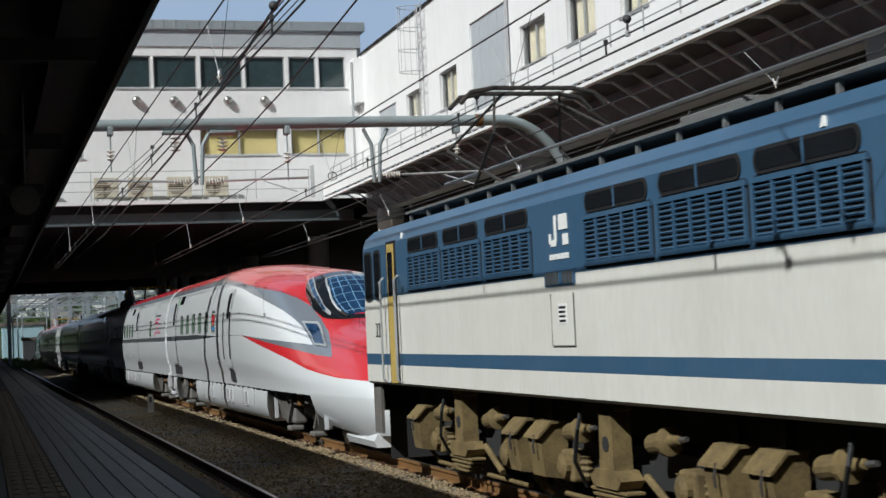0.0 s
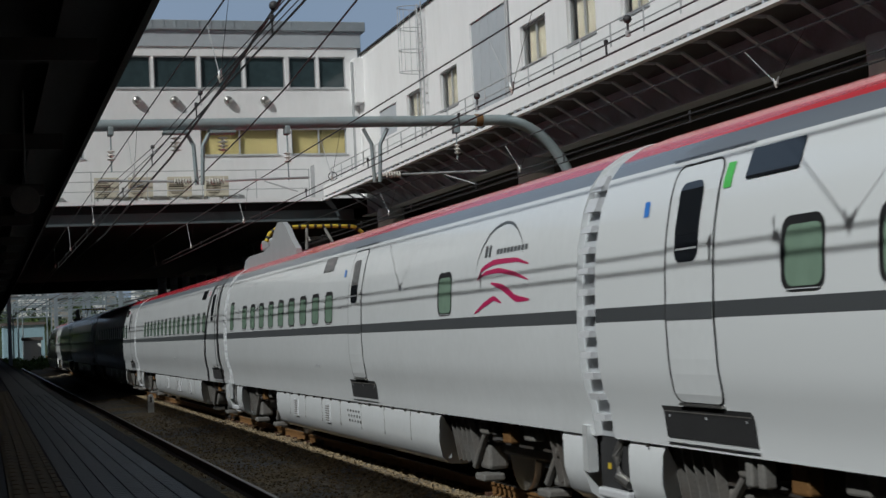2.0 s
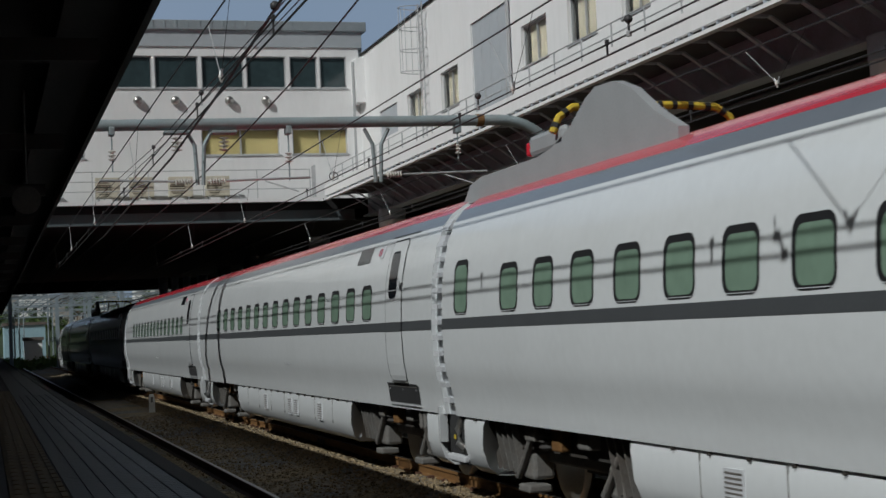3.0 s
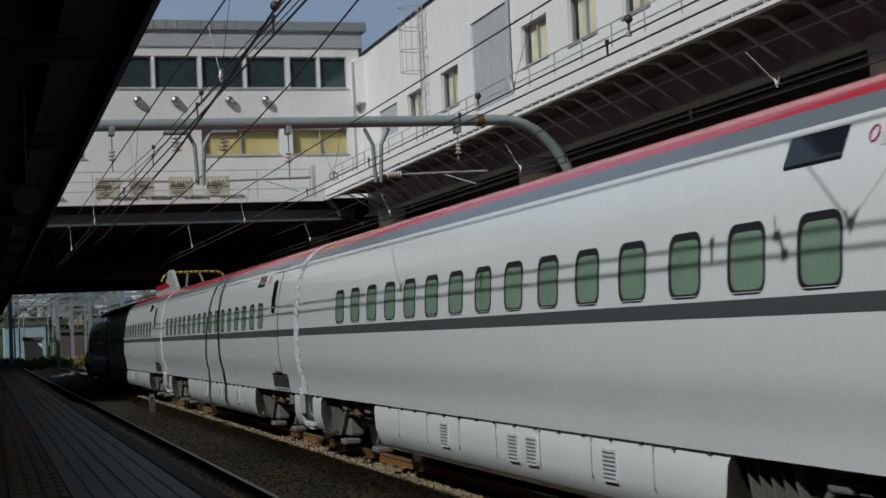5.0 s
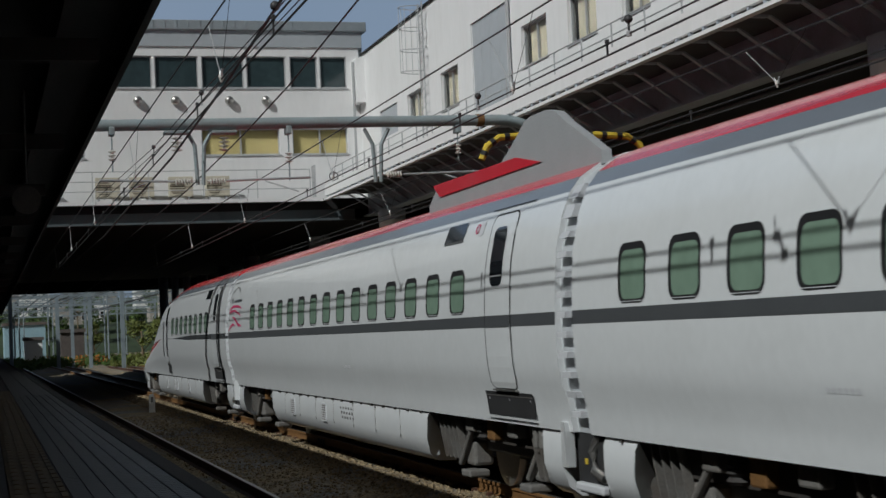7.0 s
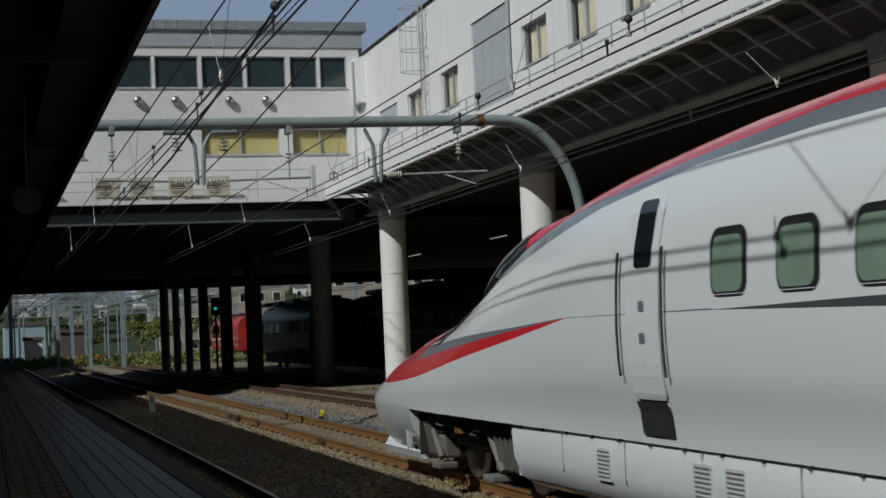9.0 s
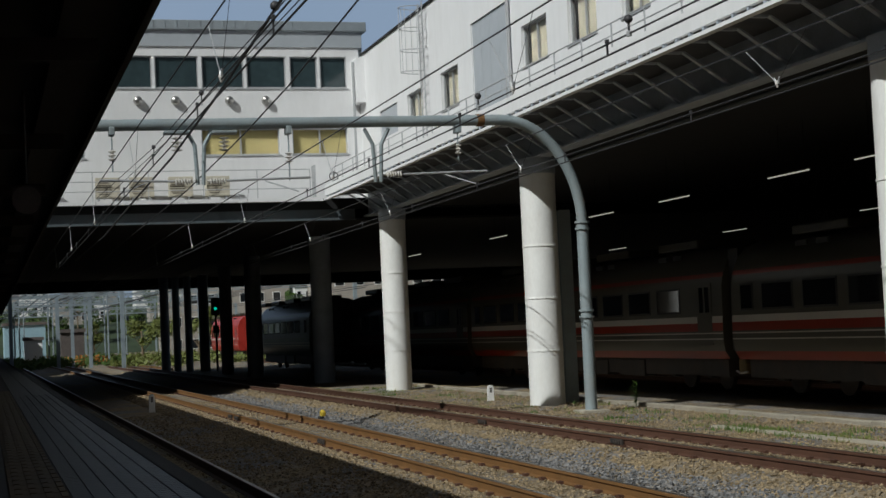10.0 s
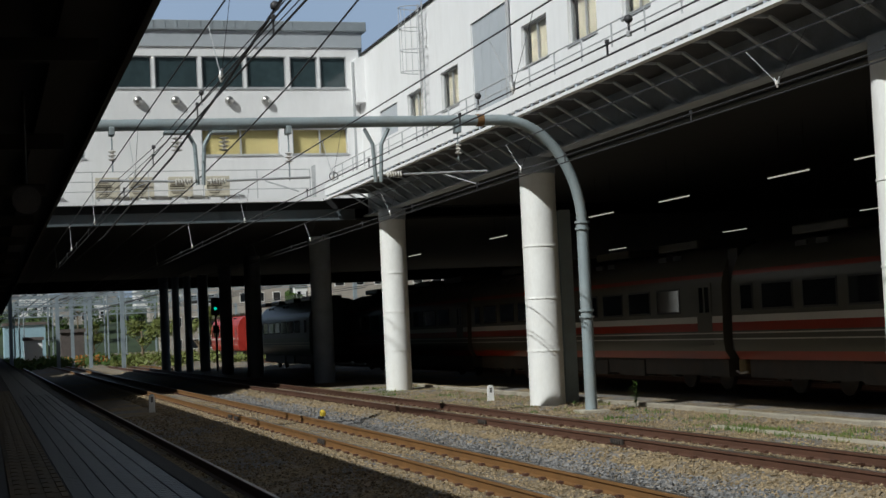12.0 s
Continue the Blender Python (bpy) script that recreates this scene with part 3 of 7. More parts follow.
def add_door(car, y, display):
    """A plug door with its sill panel; display is the centre of the destination display."""
    part("door_gap", patch(bmesh.new(), y - 0.386, y + 0.428, 1.225, 3.005, 0.12, 0.005, 14), GAP_BLACK, car)
    d = part("door", patch(bmesh.new(), y - 0.38, y + 0.385, 1.24, 2.985, 0.10, 0.012, 14), TRAIN_WHITE, car, "white plug door")
    part("door_stripe", patch(bmesh.new(), y - 0.38, y + 0.385, 1.85, 1.97, 0.003, 0.015, 3), TRAIN_STRIPE, d)
    part("door_window", patch(bmesh.new(), y - 0.15, y + 0.24, 2.27, 2.86, 0.09, 0.016), GLASS_DARK, d)
    part("window_bar", patch(bmesh.new(), y - 0.13, y + 0.22, 2.36, 2.375, 0.003, 0.019, 2), TRAIN_SILVER, d)
    part("gutter", patch(bmesh.new(), y - 0.75, y + 0.55, 3.052, 3.062, 0.002, 0.012, 2), RUBBER, car, "thin rain gutter above the door")
    g = part("sill_grille", patch(bmesh.new(), y - 0.72, y + 0.72, 0.955, 1.20, 0.012, 0.010), GAP_BLACK, car, "black step panel below the door")
    part("sill_groove", patch(bmesh.new(), y - 0.70, y + 0.70, 1.155, 1.165, 0.002, 0.014, 2), UNDER_GREY, g)
    part("sill_lip", patch(bmesh.new(), y - 0.73, y + 0.73, 0.925, 0.95, 0.004, 0.022, 2), TRAIN_WHITE, g)
    for q in (-0.62, 0.0, 0.62):
        part("rivet", patch(bmesh.new(), y + q - 0.012, y + q + 0.012, 1.115, 1.135, 0.005, 0.014, 2), TRAIN_SILVER, g)
    part("sill_edge", B(-side_x(1.22) - 0.035, -side_x(1.22) + 0.02, y - 0.34, y + 0.36, 1.212, 1.228), STEEL, car)
    part("display_box", patch(bmesh.new(), display - 0.36, display + 0.36, 2.79, 3.0, 0.02, 0.006), GLASS_DARK, car, "dark destination display")
    for q in (0.42, 0.60):
        part("step_bracket", B(-1.30, -1.20, y - q - 0.05, y - q + 0.05, 0.66, 0.88, 0.015), UNDER_GREY, car)


def bogie(car, y, name="bogie"):
    b = new(name)
    b.empty_display_size = 0.2
    b.parent = car
    b.matrix_basis = pose(0, y, 0)
    for s in (-1, 1):
        bm = B(s * 0.86 - 0.06, s * 0.86 + 0.06, -1.6, 1.6, 0.45, 0.62, 0.03)
        box(bm, s * 0.86 - 0.08, s * 0.86 + 0.08, -0.35, 0.35, 0.62, 0.84, 0.02)
        part("side_frame", bm, UNDER_GREY, b)
        for q in (-1.15, 1.15):
            part("axle_box", B(s * 0.97 - 0.12, s * 0.97 + 0.12, q - 0.17, q + 0.17, 0.28, 0.58, 0.04), UNDER_GREY, b)
            part("damper", R((s * 1.12, q - 0.25, 0.72), (s * 1.12, q + 0.2, 0.30), 0.04, 10), UNDER_GREY, b, "brown hydraulic damper")
            bm = lathe(bmesh.new(), [(-0.07, 0.40), (-0.02, 0.43), (0.05, 0.42), (0.07, 0.30)], (s * 0.58, q, 0.43), (s, 0, 0), 24)
            part("wheel", bm, STEEL, b, smooth=True)
        part("bracket", B(s * 1.05 - 0.16, s * 1.05 + 0.16, -0.12, 0.12, 0.64, 0.86, 0.02), RAIL_RUST, b, "rust-red bracket")
        part("spring", lathe(bmesh.new(), [(0, .13), (.03, .16), (.06, .13), (.09, .16), (.12, .13), (.15, .16), (.18, .13)], (s * 1.05, 0.45, 0.62), (0, 0, 1), 12), UNDER_DARK, b)
    for e in (-1, 1):
        for k in range(5):
            y2 = e * (1.28 + 0.17 * k)
            rib_ = bmesh.new()
            prism(rib_, [(-1.22, 0.86), (-1.15, 0.86), (-1.05, 0.36), (-1.13, 0.33)], "y", y2 - 0.010, y2 + 0.010)
            part("bay_rib", rib_, UNDER_GREY, b, "grey rib plate")
        part("end_plate", B(-1.22, -1.16, e * 2.18 - 0.03, e * 2.18 + 0.03, 0.34, 0.86), TRAIN_SILVER, b)
        part("valve_box", B(-1.22, -1.02, e * 0.72 - 0.14, e * 0.72 + 0.14, 0.70, 0.85, 0.02), UNDER_GREY, b)
        part("foot_plate", B(-1.20, -0.95, e * 1.0 - 0.16, e * 1.0 + 0.16, 0.17, 0.25, 0.02), UNDER_GREY, b, "grey guard plate")
    part("cross_beam", B(-0.8, 0.8, -0.25, 0.25, 0.40, 0.60), UNDER_DARK, b)
    part("dark_bay", B(-1.15, 1.15, -1.75, 1.75, 0.861, 0.879), GAP_BLACK, b)
    return b


def skirt(car, y0, y1, slope0=True, slope1=True, vents=()):
    """A rounded fairing panel between the bogies, ends curved in towards the ground."""
    prof = [(1.31, 0.875), (1.335, 0.80), (1.335, 0.55), (1.28, 0.36), (1.16, 0.27), (0.9, 0.25)]
    for s in (-1, 1):
        bm = bmesh.new()
        n = 12
        rows = []
        for k in range(n + 1):
            f = k / n
            y = y0 + (y1 - y0) * f
            rows.append([bm.verts.new((s * x, y, z)) for x, z in prof])
        for A, C in zip(rows, rows[1:]):
            for i in range(len(prof) - 1):
                bm.faces.new((A[i], A[i + 1], C[i + 1], C[i]))
        bm.faces.new(rows[0])
        bm.faces.new(rows[-1][::-1])
        for i, v in enumerate(rows[0]):
            v.co.y += 0.30 * (i / 5) ** 1.5 * (1 if slope0 else 0)
        for i, v in enumerate(rows[-1]):
            v.co.y -= 0.30 * (i / 5) ** 1.5 * (1 if slope1 else 0)
        part("skirt", bm, TRAIN_WHITE, car, "white side skirt", smooth=True)
    n = int((y1 - y0) / 1.45)
    for k in range(1, n + 1):
        y = y0 + (y1 - y0) * k / (n + 1)
        part("skirt_seam", B(-1.3375, -1.33, y - 0.006, y + 0.006, 0.50, 0.87), UNDER_GREY, car)
    for y in vents:
        g = part("skirt_louvre", B(-1.345, -1.334, y - 0.15, y + 0.15, 0.50, 0.78), TRAIN_SILVER, car, "slotted vent")
        for q in range(7):
            part("slat", B(-1.349, -1.3455, y - 0.13, y + 0.13, 0.525 + q * 0.036, 0.539 + q * 0.036), UNDER_GREY, g)
    part("seam_shadow", B(-1.325, -1.2, y0, y1, 0.876, 0.884), GAP_BLACK, car)
    bolt = mesh_of(R((-1.35, 0, 0.86), (-1.30, 0, 0.86), 0.014, 6), "bolt", UNDER_DARK)
    for k in range(int((y1 - y0) / 0.62)):
        share("bolt", bolt, car, pose(0, y0 + 0.3 + k * 0.62, 0))


def underside(car, y0, y1):
    part("underframe", B(-1.1, 1.1, y0, y1, 0.60, 0.872), UNDER_DARK, car, "dark underframe")


def joint_cover(car, y):
    """The sleeve between two cars: a pale recessed band with bolted foot steps, and the open coupling bay below."""
    bm = bmesh.new()
    prof = [(x - 0.06, z) for x, z in SIDE[:-2]]
    pr = [(-x, z) for x, z in prof] + [(x, z) for x, z in prof[::-1]]
    prism(bm, pr, "y", y - 0.225, y + 0.225)
    sl = part("gangway_cover", bm, SLEEVE, car, "pale grey sleeve between the cars", smooth=True)
    for k in range(12):
        z = 1.02 + k * 0.178
        h = 0.055 if k < 10 else 0.12
        x = -side_x(z)
        st = bmesh.new()
        prism(st, [(x - 0.02, z), (x + 0.08, z), (x + 0.09, z + h), (x - 0.012 + side_x(z) - side_x(min(z + h, 3.3)), z + h)], "y", y - 0.09, y + 0.13)
        part("foot_step", st, TRAIN_SILVER, sl, "pale bolted foot step")
    rc = part("coupling_bay", B(-1.28, -0.8, y - 0.42, y + 0.28, 0.34, 0.945), GAP_BLACK, car, "black coupling bay")
    fl = bmesh.new()
    prism(fl, [(-1.40, y + 0.285), (-1.30, y + 0.30), (-1.28, y + 0.52), (-1.345, y + 0.54)], "z", 0.56, 0.965)
    part("bay_flap", fl, TRAIN_WHITE, car, "open white bay flap")
    part("coupler_link", tube_path(bmesh.new(), [(-1.30, y - 0.38, 0.50), (-1.33, y - 0.22, 0.56), (-1.31, y - 0.14, 0.72), (-1.27, y - 0.2, 0.86)], 0.045, 8), STEEL, rc, "bright steel coupler link")
    part("coupler_base", B(-1.34, -1.1, y - 0.40, y + 0.24, 0.36, 0.44, 0.02), TRAIN_SILVER, rc)
    part("yellow_tag", B(-1.29, -1.2805, y + 0.05, y + 0.11, 0.60, 0.65), YELLOW_ROPE, rc)


def panto_shields(car, outline, head_y, head_z):
    """A noise shield, a ribbed insulator and the folded collector head lying across the roof, wrapped in yellow and black."""
    bm = bmesh.new()
    prism(bm, outline, "x", -0.95, -0.85)
    part("noise_shield", bm, SHIELD_GREY, car, "grey noise shield")
    rib_rows = [(0, .09)] + [row for k in range(7) for row in ((.02 + .035 * k, .12), (.037 + .035 * k, .09))] + [(.28, .12), (.30, .12)]
    part("insulator", lathe(bmesh.new(), rib_rows, (0.55, head_y - 0.75, 3.40), (0, 0, 1), 14), DARK_RED, car, "dark red ribbed insulator")
    part("collector_base", B(-0.6, 0.6, head_y - 0.9, head_y + 0.5, 3.42, 3.50, 0.02), DARK_RED, car, "dark red collector base")
    for x in (-0.3, 0.3):
        part("collector_arm", R((x, head_y - 0.5, 3.50), (x * 0.6, head_y, head_z - 0.03), 0.03, 6), UNDER_GREY, car)
    line = [(-1.0, -0.27), (-0.93, -0.12), (-0.78, -0.02), (-0.4, 0.0), (0.4, 0.0), (0.78, -0.02), (0.93, -0.12), (1.0, -0.27)]
    bar = part("collector_head", tube_path(bmesh.new(), [(x, head_y, head_z + z) for x, z in line], 0.04, 8), YELLOW_ROPE, car, "folded collector head wrapped in yellow and black")
    for a, b in zip(line, line[1:]):
        n = max(1, int(math.hypot(b[0] - a[0], b[1] - a[1]) / 0.16))
        for q in range(n):
            f0, f1 = (q + 0.3) / n, (q + 0.62) / n
            part("black_wrap", R((a[0] + (b[0] - a[0]) * f0, head_y, head_z + a[1] + (b[1] - a[1]) * f0), (a[0] + (b[0] - a[0]) * f1, head_y, head_z + a[1] + (b[1] - a[1]) * f1), 0.045, 8), RUBBER, bar)


def crest(car, y):
    """The wing-like mark: four crimson sweeps inside a thin grey arc, with small dark bars. y is the mark's rear edge."""
    def sweep(pts, h, name, ma, label=""):
        bm = bmesh.new()
        rows, n = [], 6
        line = [(a[0] + (b[0] - a[0]) * k / n, a[1] + (b[1] - a[1]) * k / n) for a, b in zip(pts, pts[1:]) for k in range(n)] + [pts[-1]]
        for i in range(2):
            line = [line[0]] + [((p[0] + 2 * q[0] + r[0]) / 4, (p[1] + 2 * q[1] + r[1]) / 4) for p, q, r in zip(line, line[1:], line[2:])] + [line[-1]]
        for i, (dy, z) in enumerate(line):
            t = h * math.sin(math.pi * (0.04 + 0.92 * i / (len(line) - 1))) ** 0.8
            rows.append((bm.verts.new((-side_x(z - t) - 0.005, y - dy, z - t)), bm.verts.new((-side_x(z + t) - 0.005, y - dy, z + t))))
        for a, c in zip(rows, rows[1:]):
            bm.faces.new((a[0], c[0], c[1], a[1]))
        part(name, bm, ma, car, label)
    for pts, h in (([(0.10, 2.34), (0.22, 2.45), (0.6, 2.51), (1.3, 2.50), (1.66, 2.44)], 0.026), ([(0.12, 2.36), (0.35, 2.41), (0.8, 2.42), (1.3, 2.36), (1.66, 2.29)], 0.024),
                   ([(0.55, 2.30), (0.95, 2.24), (1.3, 2.12), (1.7, 2.10)], 0.036), ([(0.0, 2.00), (0.3, 2.08), (0.65, 2.15), (0.88, 2.09)], 0.026)):
        sweep(pts, h, "crest_sweep", RED_MARK, "crimson painted sweep")
    sweep([(0.02 + 0.75 * (1 - math.cos(a)), 2.38 + 0.52 * math.sin(a)) for a in [-0.3 + 0.31 * k for k in range(11)]], 0.016, "crest_arc", TRAIN_STRIPE, "thin dark grey arc")
    for k, (w, h0, h1) in enumerate(((0.08, 2.57, 2.69), (0.07, 2.57, 2.69))):
        part("crest_bar", patch(bmesh.new(), y - 0.28 - 0.12 * k - w, y - 0.28 - 0.12 * k, h0, h1, 0.01, 0.005), TRAIN_STRIPE, car, "small dark mark")
    for k in range(9):
        part("caption_bar", patch(bmesh.new(), y - 0.66 - 0.105 * k - 0.075, y - 0.66 - 0.105 * k, 2.585, 2.635, 0.004, 0.005, 2), TRAIN_STRIPE, car)


CARS = []


def middle_car(length, at, windows, door, label, vents=(7.2, 9.15, 9.7, 12.1)):
    """at: where the car's front joint stands; windows and the door (centre, display) are given along the line too."""
    car = thing("train_car", label, "train car", group="high-speed train cars")
    part("body", shell(0.21, length - 0.21), SHELL_MATS, car, "white body with red roof and dark stripe", smooth=True)
    for y in windows:
        add_window(car, y - at)
    add_door(car, door[0] - at, door[1] - at)
    for y in (3.02, length - 2.95):
        bogie(car, y)
    skirt(car, 5.0, 15.45, vents=vents)
    skirt(car, 0.54, 1.08, False, True)
    skirt(car, length - 1.15, length - 0.45, True, False)
    underside(car, 0.45, length - 0.45)
    joint_cover(car, 0.0)
    CARS.append((car, at))
    return car


def top_z(d):
    """Height of the nose's back line at d metres from the tip."""
    pts = [(0, 1.02), (0.15, 1.28), (0.5, 1.50), (1.2, 1.71), (2.2, 1.88), (3.2, 1.99), (4.0, 2.08), (4.6, 2.18), (5.5, 2.42), (6.5, 2.72), (7.5, 2.95), (9.0, 3.15), (10.5, 3.29), (12.0, 3.41), (13.5, 3.465)]
    for (a, za), (b, zb) in zip(pts, pts[1:]):
        if d <= b:
            f = (d - a) / (b - a)
            return za + (zb - za) * f
    return 3.465


def half_w(d):
    pts = [(0, 0.55), (0.15, 0.80), (0.5, 1.02), (1.2, 1.16), (2.5, 1.31), (4.0, 1.41), (6.0, 1.46), (8.0, 1.4725), (13.5, 1.4725)]
    for (a, za), (b, zb) in zip(pts, pts[1:]):
        if d <= b:
            return za + (zb - za) * (d - a) / (b - a)
    return 1.4725


def low_z(d):
    """Lower lip of the nose: closed to the rail in front, open behind for the bogie."""
    return 0.42 if d < 0.3 else 0.30 + 0.05 * abs(d - 1.4) if d < 3.5 else 0.88


def nose_section(d):
    """Half section at d, blended from a flat wide bow into the standard body."""
    t = min(1.0, d / 9.5)
    top, w = top_z(d), half_w(d)
    full = [(x, z) for x, z in SIDE]
    out = []
    for x, z in full:
        fz = (z - 0.88) / (3.465 - 0.88)
        zz = 0.88 + fz * (top - 0.88)
        if top < 3.46:
            k = 1 - t
            # flanks that lean in towards the hood, more so near the tip
            a = min(1.0, max(0.0, fz))
            flat = max(0.0, 1 - a ** 1.7) ** 0.78
            xx = w * ((x / 1.4725) * (1 - k) + flat * k)
        else:
            xx = w * x / 1.4725
        out.append((xx, zz))
    return out


def paint_material():
    """Nose paint laid out in the car's own space: red bow and back, grey sweep, white flank."""
    m = bpy.data.materials.new("nose_paint")
    m.use_nodes = True
    n, l = m.node_tree.nodes, m.node_tree.links
    b = n["Principled BSDF"]
    b.inputs["Roughness"].default_value, b.inputs["Coat Weight"].default_value = 0.24, 0.45
    tc = n.new("ShaderNodeTexCoord")
    sx = n.new("ShaderNodeSeparateXYZ")
    l.new(tc.outputs["Object"], sx.inputs[0])

    def curve(pts):
        c = n.new("ShaderNodeFloatCurve")
        r = n.new("ShaderNodeMath")
        r.operation = "DIVIDE"
        r.inputs[1].default_value = 23.5
        l.new(sx.outputs["Y"], r.inputs[0])
        l.new(r.outputs[0], c.inputs["Value"])
        cu = c.mapping.curves[0]
        while len(cu.points) < len(pts):
            cu.points.new(0.5, 0.5)
        for p, (x, z) in zip(cu.points, pts):
            p.location, p.handle_type = (x / 23.5, z / 4.0), "VECTOR"
        c.mapping.update()
        q = n.new("ShaderNodeMath")
        q.operation = "MULTIPLY"
        q.inputs[1].default_value = 4.0
        l.new(c.outputs[0], q.inputs[0])
        return q.outputs[0]

    def above(o):
        g = n.new("ShaderNodeMath")
        g.operation = "GREATER_THAN"
        l.new(sx.outputs["Z"], g.inputs[0])
        l.new(o, g.inputs[1])
        return g.outputs[0]

    def lay(base, fac, col):
        x = n.new("ShaderNodeMix")
        x.data_type = "RGBA"
        l.new(fac, x.inputs["Factor"])
        if isinstance(base, tuple):
            x.inputs[6].default_value = base
        else:
            l.new(base, x.inputs[6])
        x.inputs[7].default_value = col
        return x.outputs[2]
    W, Rd, G, D = (0.70, 0.72, 0.73, 1), (0.61, 0.028, 0.034, 1), (0.17, 0.19, 0.22, 1), (0.075, 0.08, 0.085, 1)
    # red lower wedge: from the bow up to the tip of the streak
    c = lay(W, above(curve([(0, 1.06), (0.66, 1.13), (2.08, 1.17), (3.07, 1.23), (3.85, 1.29), (5.3, 1.46), (6.5, 1.59), (7.77, 1.72), (9.37, 1.90), (9.5, 4), (23.5, 4)])), Rd)
    c = lay(c, above(curve([(0, 4), (2.90, 4), (2.95, 1.48), (3.77, 1.52), (4.57, 1.58), (5.96, 1.68), (7.8, 1.81), (9.37, 1.905), (23.5, 1.93)])), G)
    c = lay(c, above(curve([(0, 4), (4.2, 4), (4.25, 1.68), (4.71, 1.71), (6.0, 1.77), (7.8, 1.84), (9.37, 1.91), (23.5, 1.97)])), W)
    # dark waist stripe that tapers to a point
    c2 = lay(c, above(curve([(0, 4), (12.2, 4), (12.25, 1.91), (16, 1.86), (23.5, 1.85)])), D)
    c2 = lay(c2, above(curve([(0, 4), (12.2, 4), (12.25, 1.911), (16, 1.97), (23.5, 1.97)])), W)
    f = n.new("ShaderNodeMath")
    f.operation = "GREATER_THAN"
    l.new(sx.outputs["Y"], f.inputs[0])
    f.inputs[1].default_value = 12.0
    mm = n.new("ShaderNodeMix")
    mm.data_type = "RGBA"
    l.new(f.outputs[0], mm.inputs["Factor"])
    l.new(c, mm.inputs[6])
    l.new(c2, mm.inputs[7])
    c = mm.outputs[2]
    # grey sweep under the red back
    c = lay(c, above(curve([(0, 4), (4.2, 4), (4.25, 1.68), (4.79, 1.84), (5.41, 2.03), (6.03, 2.19), (6.67, 2.33), (7.48, 2.47), (8.3, 2.60), (9.97, 2.84), (11.77, 3.0), (13.5, 3.05), (23.5, 3.05)])), G)
    c = lay(c, above(curve([(0, 4), (2.90, 4), (2.95, 1.48), (3.47, 1.67), (4.12, 1.88), (4.79, 2.07), (5.37, 2.24), (5.89, 2.39), (6.52, 2.54), (7.37, 2.68), (8.6, 2.80), (11.1, 3.04), (13.5, 3.19), (23.5, 3.19)])), Rd)
    l.new(c, b.inputs["Base Color"])
    return m


NOSE_PAINT = paint_material()


